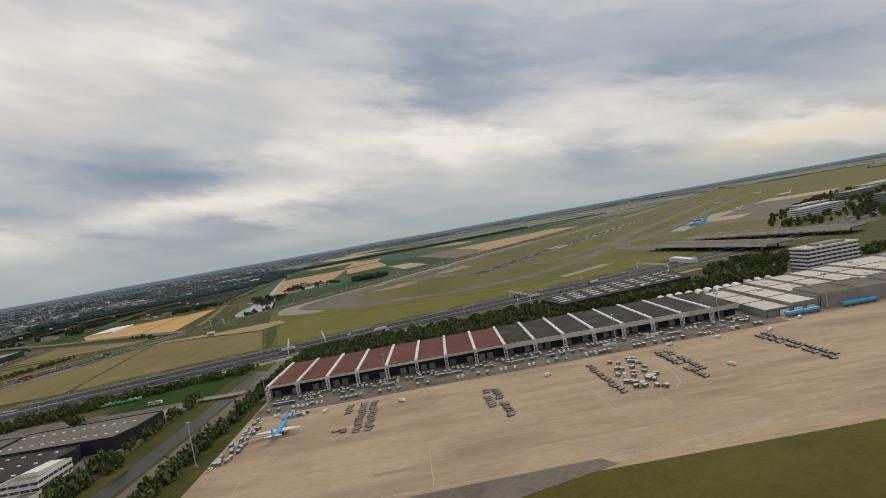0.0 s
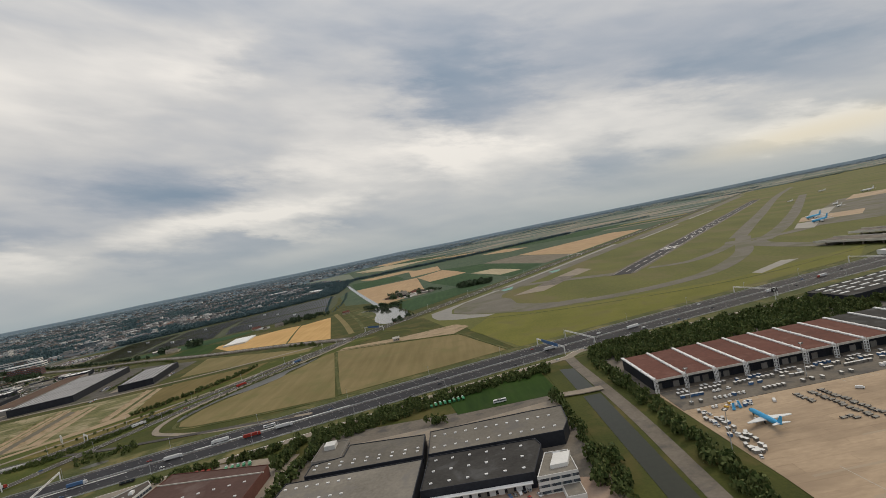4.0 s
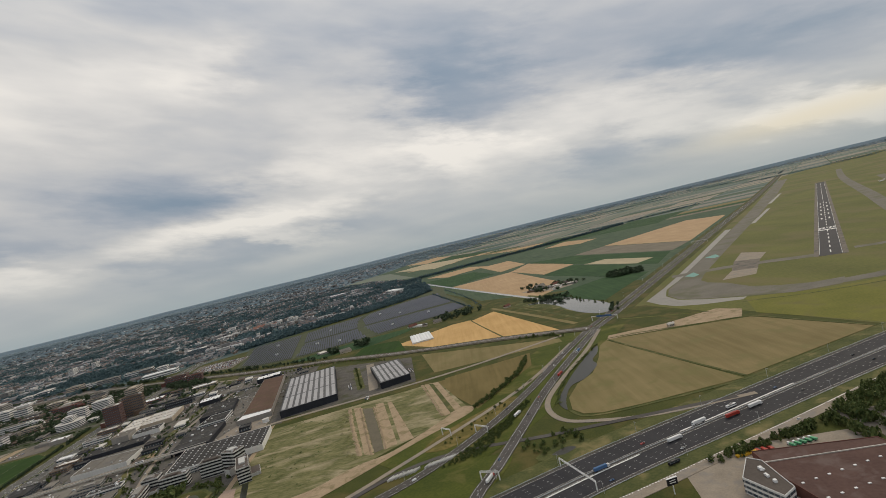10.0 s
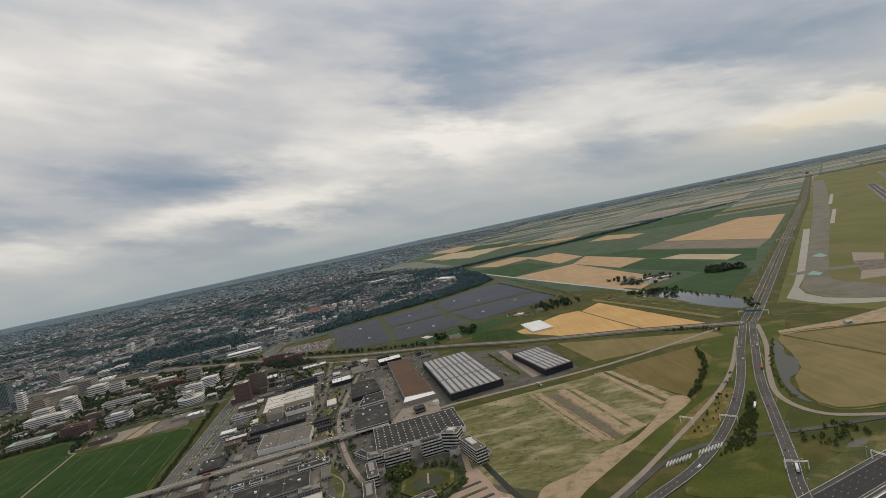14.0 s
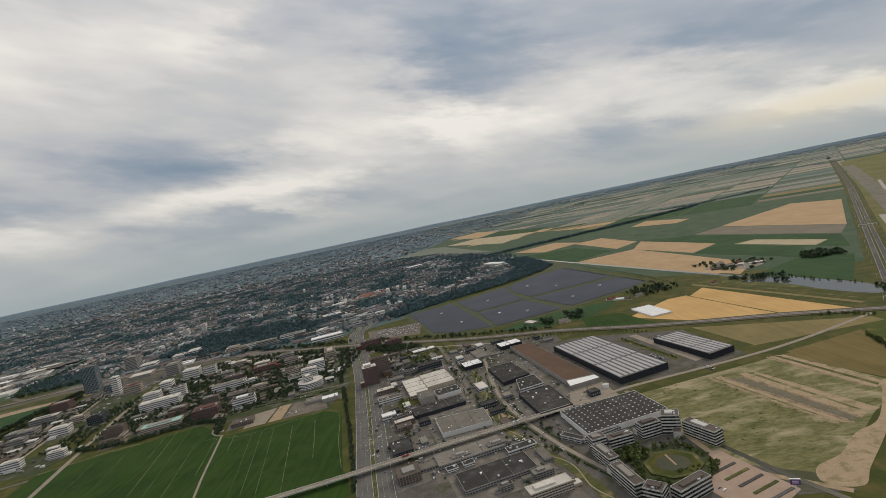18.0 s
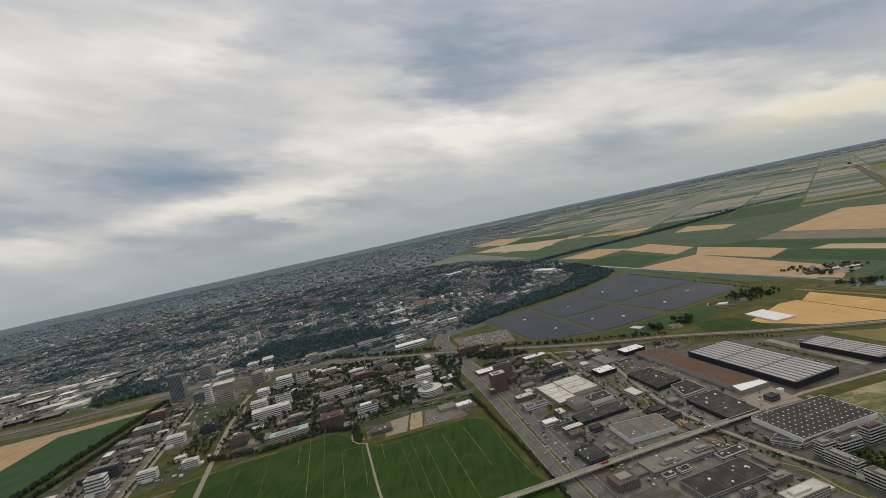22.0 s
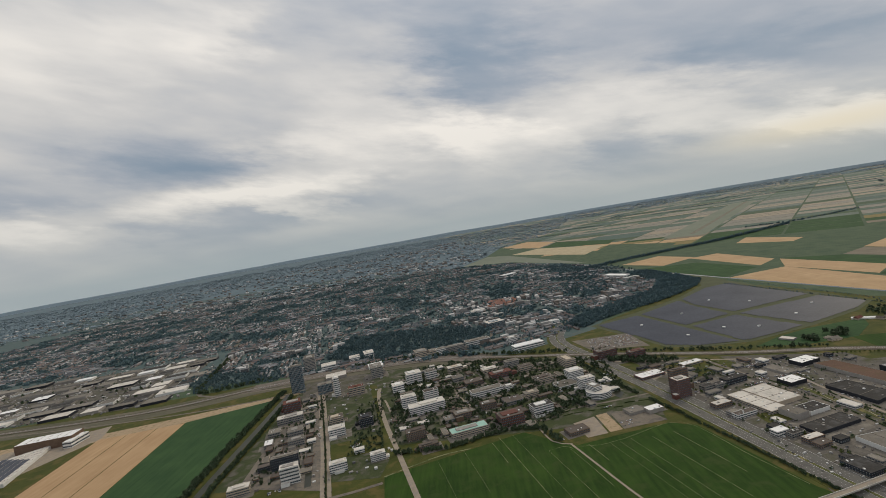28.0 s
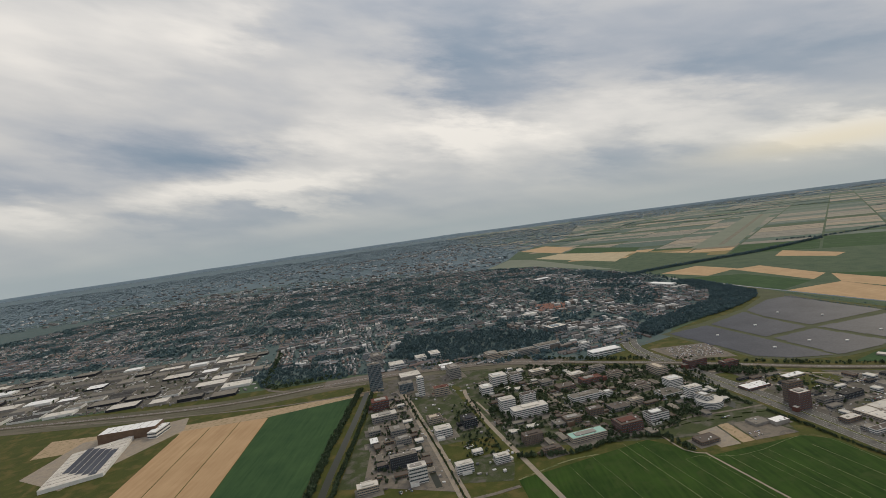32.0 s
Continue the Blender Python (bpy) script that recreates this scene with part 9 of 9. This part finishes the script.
part("wall", boxed(-11.4, -5.7, 0, 11.4, 5.7, 0.7), WHITE_WALL, gh)
land("farmyard", [(-112, 349), (-100, 353), (-76, 343), (-80, 330), (-92, 325), (-106, 338)], PAVING, 0.062, "pale concrete farmyard between fields", "yard")
for x, y, w, d, tn, wall, roof, lab in ((-84, 339, 19, 6, -22, GREY_WALL, LIGHT_ROOF, "long pale-roofed barn in a farmyard"), (-99, 346, 14, 7, -22, DARK_WALL, GREY_ROOF, "grey-roofed barn in a farmyard"), (-104, 341, 9, 4, -22, BROWN_WALL, DARK_ROOF, "dark-roofed shed in a farmyard"), (-90, 331, 10, 4, 62, WHITE_WALL, GREY_ROOF, "white-walled farm shed in the fields")):
    building("farm_shed", oblong(x, y, w, d, tn), 1.1, wall, roof, lab, "shed")
building("farm_shed", oblong(-185, 312, 13, 3.6, -30), 1.0, WHITE_WALL, WHITE_ROOF, "white farm shed beside the farmyard", "shed")
building("farm_shed", oblong(-243, 297, 8, 5, -55), 1.0, GREY_WALL, LIGHT_ROOF, "pale farm shed beside the railway", "shed")
building("farm_shed", oblong(-225, 285, 8, 4, -70), 0.9, BEIGE_WALL, GREY_ROOF, "grey-roofed farm shed beside the railway", "shed")
tank = thing("storage_tank", "white round storage tank beside a hall", "tank", pose(-234, 179, 0))
part("shell", tube(bmesh.new(), 0, 0, 0, 1.3, 1.2, 1.2, 20), WHITE_ROOF, tank)
part("lid", tube(bmesh.new(), 0, 0, 1.3, 1.5, 1.2, 0.2, 20), LIGHT_ROOF, tank)
for k in range(9):
    cab = thing("transformer_hut", "small white transformer hut in the solar park", "hut", pose(*((-300, 380), (-285, 335), (-262, 395), (-258, 340), (-225, 425), (-205, 400), (-205, 345), (-180, 365), (-240, 330))[k], 0.05))
    part("body", boxed(-0.9, -0.5, 0, 0.9, 0.5, 1.0), PAINTS["white"], cab)
    part("roof", boxed(-1, -0.6, 1.0, 1, 0.6, 1.1), WHITE_ROOF, cab)

for x, y, c, r, tn in ((-300, 236, 14, 3, 15), (-283, 240, 10, 4, 15), (-320, 252, 12, 2, 20), (-268, 172, 3, 6, 15), (-299, 140, 12, 1, 15), (-276, 136, 10, 1, 15), (-312, 190, 8, 2, 15), (-326, 240, 5, 2, 15), (-270, 232, 2, 9, 15), (-288, 262, 16, 2, 22), (-252, 158, 8, 1, 15), (-420, 262, 10, 3, 15), (-440, 282, 12, 3, 15), (-465, 300, 10, 2, 15), (-500, 240, 8, 3, 15), (-538, 244, 6, 2, 15), (-390, 270, 8, 3, 15), (-400, 318, 14, 2, 25), (-372, 240, 10, 1, 15), (-530, 205, 10, 2, 15), (-420, 396, 10, 3, 15), (-440, 404, 12, 2, 15), (-196, 176, 3, 3, 15), (-262, 214, 1, 12, 15), (-246, 214, 1, 14, 15)):
    far_car_park(x, y, c, r, tn, 0.62, 1.6, 0.65)
clutter = bmesh.new()
for x, y in strewn([(-322, 150), (-262, 118), (-236, 176), (-240, 258), (-296, 282), (-338, 296)], 900, rng):
    prism(clutter, oblong(x, y, rng.uniform(0.3, 1.3), rng.uniform(0.3, 0.6), rng.choice((15, 105)) + rng.uniform(-6, 6)), 0.05, rng.uniform(0.2, 0.6))
for x, y in strewn([(-556, 330), (-540, 210), (-480, 210), (-476, 240), (-356, 262), (-354, 318), (-430, 346), (-540, 362)], 260, rng):
    prism(clutter, oblong(x, y, rng.uniform(0.4, 2.2), rng.uniform(0.4, 1.6), rng.choice((15, 105))), 0.04, rng.uniform(0.3, 1.0))
joined("yard_clutter", clutter, FLATS, "sheds, trailers and stacked goods on yards", "clutter")
worn = bmesh.new()
for x, y0, y1 in ((-429.5, 221, 200), (-426, 226, 140), (-419.4, 226, 150), (-406, 205, 140), (-397, 204, 172), (-443, 218, 180), (-380, 203, 140), (-376, 204, 150), (-371, 205, 140), (-362.3, 204, 146), (-352.6, 205, 168), (-389, 206, 190), (-455, 213, 160)):
    a, b2 = Vector((x, y0)), Vector((x + (y0 - y1) * 0.255, y1))
    ribbon(worn, [a, a.lerp(b2, 0.5) + Vector((0.15, 0)), b2], 0, rng.choice((0.1, 0.14, 0.2, 0.26)), 0.04, 0.0735)
for p in ([(-372.6, 205.9), (-351.3, 213.6), (-342.6, 207.3), (-336, 178), (-330, 156)], [(-406, 205.4), (-399, 207), (-396, 204)], [(-396, 206), (-385, 203.5), (-372.6, 205.9)]):
    ribbon(worn, glide(p, 4), 0, 0.22, 0.04, 0.0742)
for p in ([(-459.4, 214.5), (-450, 217.5), (-439.6, 218.8)], [(-478, 205), (-466, 211), (-459, 214)]):
    ribbon(worn, glide(p, 2), 0, 0.8, 0.04, 0.0749)
WORN = surface("worn_turf", (0.12, 0.14, 0.06), (0.24, 0.23, 0.13), fine=1.2, coarse=0.4, stain=(0.03, 0.062, 0.010), stain_at=0.55, stain_scale=0.22)
joined("worn_lines", worn, WORN, "pale worn lines in the pasture", "tracks")
land("dirt_parking", [(-390, 228), (-387.5, 211.5), (-378, 213), (-379, 232)], PAVING, 0.07, "bare gravel yard beside the pasture", "yard")
land("riding_yard", [(-378, 233), (-377, 213.5), (-371, 214.5), (-372.5, 234)], SAND, 0.075, "sandy parking loop beside the pasture", "yard")
land("market_yard", [(-371, 234), (-370.5, 214.5), (-350, 217), (-356, 233)], OLD_ASPHALT, 0.07, "grey car park of a garden centre", "yard")
land("car_sale_yard", [(-357, 369), (-350.4, 337.8), (-314, 328), (-316, 367)], OLD_ASPHALT, 0.07, "pale car park full of cars", "yard")
land("estate_yard_pale", [(-282, 182), (-276, 184), (-270, 168), (-275, 165)], SAND, 0.07, "pale yard full of parked vans", "yard")
land("estate_lawn", [(-316, 208), (-305, 211), (-303, 200), (-316, 198)], GRASS, 0.07, "green lawn between offices", "grass")
land("hall_yard", [(-246, 186), (-234, 186), (-232, 170), (-250, 168)], PAVING, 0.06, "pale paved yard between halls", "yard")
land("solar_roof_yard", [(-760, 320), (-700, 345), (-690, 320), (-720, 250), (-760, 270)], PAVING, 0.06, "pale paved warehouse yard", "yard")
big = building("solar_warehouse", [(-748, 296), (-722, 317), (-704, 262), (-730, 248)], 2.2, WHITE_WALL, LIGHT_ROOF, "white warehouse with dark solar panels on its roof", "warehouse")
for k in range(5):
    part("solar_panel", boxed(-18, -1.9, 2.12, 18, 1.9, 2.25, m=pose(-9 + k * 5, 4 - k * 1.6, 0, 0, 0, 107)), SOLAR, big, "dark solar panel row")

PANEL = surface("roof_panel", (0.33, 0.322, 0.325), (0.43, 0.42, 0.42), fine=1.0, coarse=0.2)
for cx, cy, w, d, turn, n, z in ((-224.9, 208.7, 21, 56.6, 14.1, 9, 2.53), (-189.9, 203.1, 12, 32.5, 15.7, 6, 2.33)):
    rib = bmesh.new()
    for k in range(n):
        x = -w / 2 + (k + 0.5) * w / n
        for a, b2 in ((-d / 2 + 1.2, -d * 0.17), (-d * 0.15, d * 0.16), (d * 0.18, d / 2 - 1.2)):
            brick(rib, x - w / n * 0.3, a, z, x + w / n * 0.3, b2, z + 0.06, m=pose(cx, cy, 0, 0, 0, turn))
    joined("roof_panels", rib, PANEL, "pale panels in rows on a ribbed warehouse roof", "roof panels")

# round office with its pond, lawns and water basins of the business park
disc = [(-369.2 + 6.6 * math.cos(a * math.pi / 12), 257.2 + 6.6 * math.sin(a * math.pi / 12)) for a in range(24)]
building("round_office", disc, 3.4, WHITE_WALL, LIGHT_ROOF, "round white office ring with window bands", "office", floors=4, band=0.5)
building("round_office_core", [(-375, 262), (-371.5, 254.4), (-367.2, 256.2), (-370.4, 264.2)], 5.6, WHITE_WALL, GREY_ROOF, "white office tower rising from a round base", "office", floors=7, extras=2, band=0.5)
land("office_pond", [(-362.9, 274.1), (-358.9, 268.8), (-356.6, 255.4), (-360.4, 248.8), (-361.8, 252.1), (-361.2, 266)], WATER, 0.075, "dark pond beside a round office", "pond")
land("avenue_basin", [(-547, 325), (-543.4, 325.6), (-511.2, 207.3), (-514, 206.3)], WATER, 0.075, "long dark water basin along an avenue", "basin")
land("park_lawn", [(-512.8, 248.1), (-486.4, 252.2), (-480.9, 233.3), (-497.5, 230.6), (-508.3, 229.3)], GRASS, 0.07, "green lawn in a business park", "grass")
land("park_lawn", [(-508.3, 341.2), (-502.5, 338.5), (-474.5, 222.6), (-478, 221.6)], GRASS, 0.072, "green strip beside the busway", "grass")
land("avenue_lawn", [(-348.4, 299.3), (-346.6, 284.1), (-332.5, 282.4), (-336.1, 301.8)], GRASS, 0.066, "green lawn beside the avenue", "grass")
land("avenue_lawn", [(-323.9, 283.5), (-298.9, 296.6), (-290.1, 285.5), (-288.3, 267.6), (-317.2, 259.6)], GRASS, 0.068, "green lawn beside the railway", "grass")
land("truck_yard", [(-342, 277), (-337.8, 265), (-325, 273), (-330, 286)], PAVING, 0.074, "pale lorry yard beside the avenue", "yard")
for k in range(9):
    put(LORRIES[(0, 1, 3, 0, 2, 0, 1, 3, 0)[k]], -338.5 + k * 1.15, 271.6 + k * 0.75, 118, 0.08)
belt("round_office_trees", [(-384, 262), (-377, 250), (-380, 244), (-388, 252)], 26, 1.2, 2.6, "dark garden trees beside a round office")

# ---------------------------------------------------------------- low buildings, paths and hedges between the offices
strip("park_path", [(-453.1, 328.3), (-442.9, 285.5), (-436.4, 268.6)], 1.0, PAVING, 0.09, "pale path between hedges in a business park", "path", 6)
strip("park_path", [(-491.8, 304.3), (-477.4, 263.4), (-460.2, 274.7), (-436, 268)], 1.2, PAVING, 0.091, "pale street in a business park", "road", 6)
strip("office_road", [(-342, 249.8), (-365.5, 246.9), (-386, 245.3), (-396, 240), (-407.8, 238.1), (-436, 268), (-470, 300)], 1.6, OLD_ASPHALT, 0.092, "grey street in a business park", "road", 5)
strip("club_path", [(-407.8, 238.1), (-402.9, 213.7), (-395.2, 208.1)], 0.8, PAVING, 0.093, "pale path to a clubhouse", "path", 4)
strip("office_road_north", [(-360, 318), (-400, 322), (-440, 334), (-490, 352)], 1.4, OLD_ASPHALT, 0.094, "grey street along the railway", "road", 6)
strip("office_road_cross", [(-400, 322), (-398, 290), (-404, 262), (-407.8, 238)], 1.2, OLD_ASPHALT, 0.095, "grey street between offices", "road", 6)

fill = random.Random(41)
LINES = [(glide(p, 6), w) for p, w in ((BIG, 7.0), (RAILWAY, 4.0), (VIADUCT, 2.5), ([(-499, 330), (-497, 312), (-487, 270), (-475, 229)], 2.2), ([(-548, 345), (-541, 333), (-525, 280), (-512, 235), (-500, 190)], 3.0), ([(-300, 286), (-286, 213), (-283, 165), (-272, 141), (-262, 120)], 1.8), ([(-276, 250), (-273, 190), (-262, 150), (-248, 120)], 1.5), ([(-349, 240), (-387.8, 241.2), (-407.8, 238.1), (-436, 268), (-470, 300)], 1.6), ([(-360, 318), (-400, 322), (-440, 334), (-490, 352)], 1.6), ([(-400, 322), (-398, 290), (-407.8, 238)], 1.5))]


def free(x, y, r):
    return all(math.hypot(x - a, y - b) > (r + c) * 0.86 for a, b, c in FOOT) and all((Vector((x, y)) - q).length > r * 0.8 + w for line, w in LINES for q in line)


def fill_zone(poly, count, tries, name, looks, turn):
    made = 0
    for _ in range(tries):
        if made >= count:
            break
        x, y = strewn(poly, 1, fill)[0]
        w, d = fill.uniform(3.5, 8.5), fill.uniform(2.2, 4.2)
        r = math.hypot(w, d) / 2
        if free(x, y, r):
            wall, roof, words = fill.choice(looks)
            building(name, oblong(x, y, w, d, turn + fill.choice((0, 90))), fill.uniform(0.9, 1.9), wall, roof, words, "building", floors=1, band=0.4)
            made += 1


OFFICE_LOOKS = [(BROWN_WALL, BROWN_ROOF, "low brown brick office wing among trees"), (GREY_WALL, GREY_ROOF, "low grey office wing among trees"), (BEIGE_WALL, GREY_ROOF, "low beige office wing with a grey roof"), (WHITE_WALL, LIGHT_ROOF, "low white office wing with a pale roof"), (BROWN_WALL, GREY_ROOF, "low brick office with a grey roof")]
UNIT_LOOKS = [(GREY_WALL, GREY_ROOF, "small grey workshop unit on the estate"), (DARK_WALL, DARK_ROOF, "small black workshop unit on the estate"), (WHITE_WALL, LIGHT_ROOF, "small pale workshop unit on the estate"), (BROWN_WALL, BROWN_ROOF, "small brown brick workshop on the estate")]
fill_zone([(-478, 236), (-405, 232), (-354, 262), (-352, 316), (-400, 342), (-470, 364), (-490, 330)], 64, 5000, "office_annex", OFFICE_LOOKS, 15)
fill_zone([(-555, 330), (-548, 240), (-544, 215), (-516, 210), (-522, 260), (-533, 330)], 24, 2500, "office_annex", OFFICE_LOOKS, 15)
fill_zone([(-322, 150), (-262, 118), (-236, 176), (-240, 258), (-296, 282), (-338, 296)], 34, 3000, "workshop", UNIT_LOOKS, 15)
# clipped hedges along the streets
hedge = bmesh.new()
for line, w in LINES[5:]:
    for off in (-w - 0.3, w + 0.3):
        nn = sides(line)
        for i in range(len(line) - 1):
            if fill.random() < 0.6:
                p, q = line[i] + nn[i] * off, line[i + 1] + nn[i + 1] * off
                ribbon(hedge, [p, p.lerp(q, fill.uniform(0.5, 0.95))], 0, fill.uniform(0.3, 0.55), 0.03, fill.uniform(0.25, 0.5))
HEDGE = surface("clipped_hedge", (0.026, 0.040, 0.014), (0.055, 0.072, 0.026), fine=6.0, coarse=0.6, bump=0.05)
joined("hedges", hedge, HEDGE, "dark clipped hedges along streets", "hedges")
for poly, count in (([(-478, 236), (-405, 232), (-354, 262), (-352, 316), (-400, 342), (-470, 364), (-490, 330)], 900), ([(-322, 150), (-262, 118), (-236, 176), (-240, 258), (-296, 282), (-338, 296)], 240)):
    spots = []
    for x, y in strewn(poly, count, fill):
        if all(math.hypot(x - a, y - b) > c * 0.8 for a, b, c in FOOT):
            h = fill.uniform(0.6, 1.6)
            spots.append((x, y, h, h * fill.uniform(0.5, 0.8)))
    leaf_mass("street_trees", spots, "street and garden trees between buildings", "trees", 30, 0.38, MID_LEAF)

# paved forecourts and parking round the offices
courts = bmesh.new()
for k, (x, y, r) in enumerate(FOOT):
    if (-556 < x < -345 and 205 < y < 372 or -325 < x < -255 and 115 < y < 285) and fill.random() < 0.75:
        prism(courts, oblong(x + fill.uniform(-1.5, 1.5), y + fill.uniform(-1.5, 1.5), r * fill.uniform(2.0, 2.5), r * fill.uniform(1.5, 2.0), 15), 0.03, 0.052 + 0.0004 * (k % 40))
COURT = surface("court_paving", (0.105, 0.095, 0.082), (0.185, 0.168, 0.145), fine=2.0, coarse=0.25, stain=(0.25, 0.225, 0.185), stain_at=0.6, stain_scale=0.2)
joined("forecourts", courts, COURT, "grey-beige paved forecourts round offices", "paving")
for k in range(26):
    x, y = strewn([(-478, 240), (-405, 236), (-358, 262), (-354, 314), (-400, 340), (-470, 362), (-486, 330)], 1, fill)[0]
    if free(x, y, 2.5):
        far_car_park(x - 2, y - 1, 7, 2, 15 + fill.choice((0, 90)), 0.62, 1.6, 0.7)
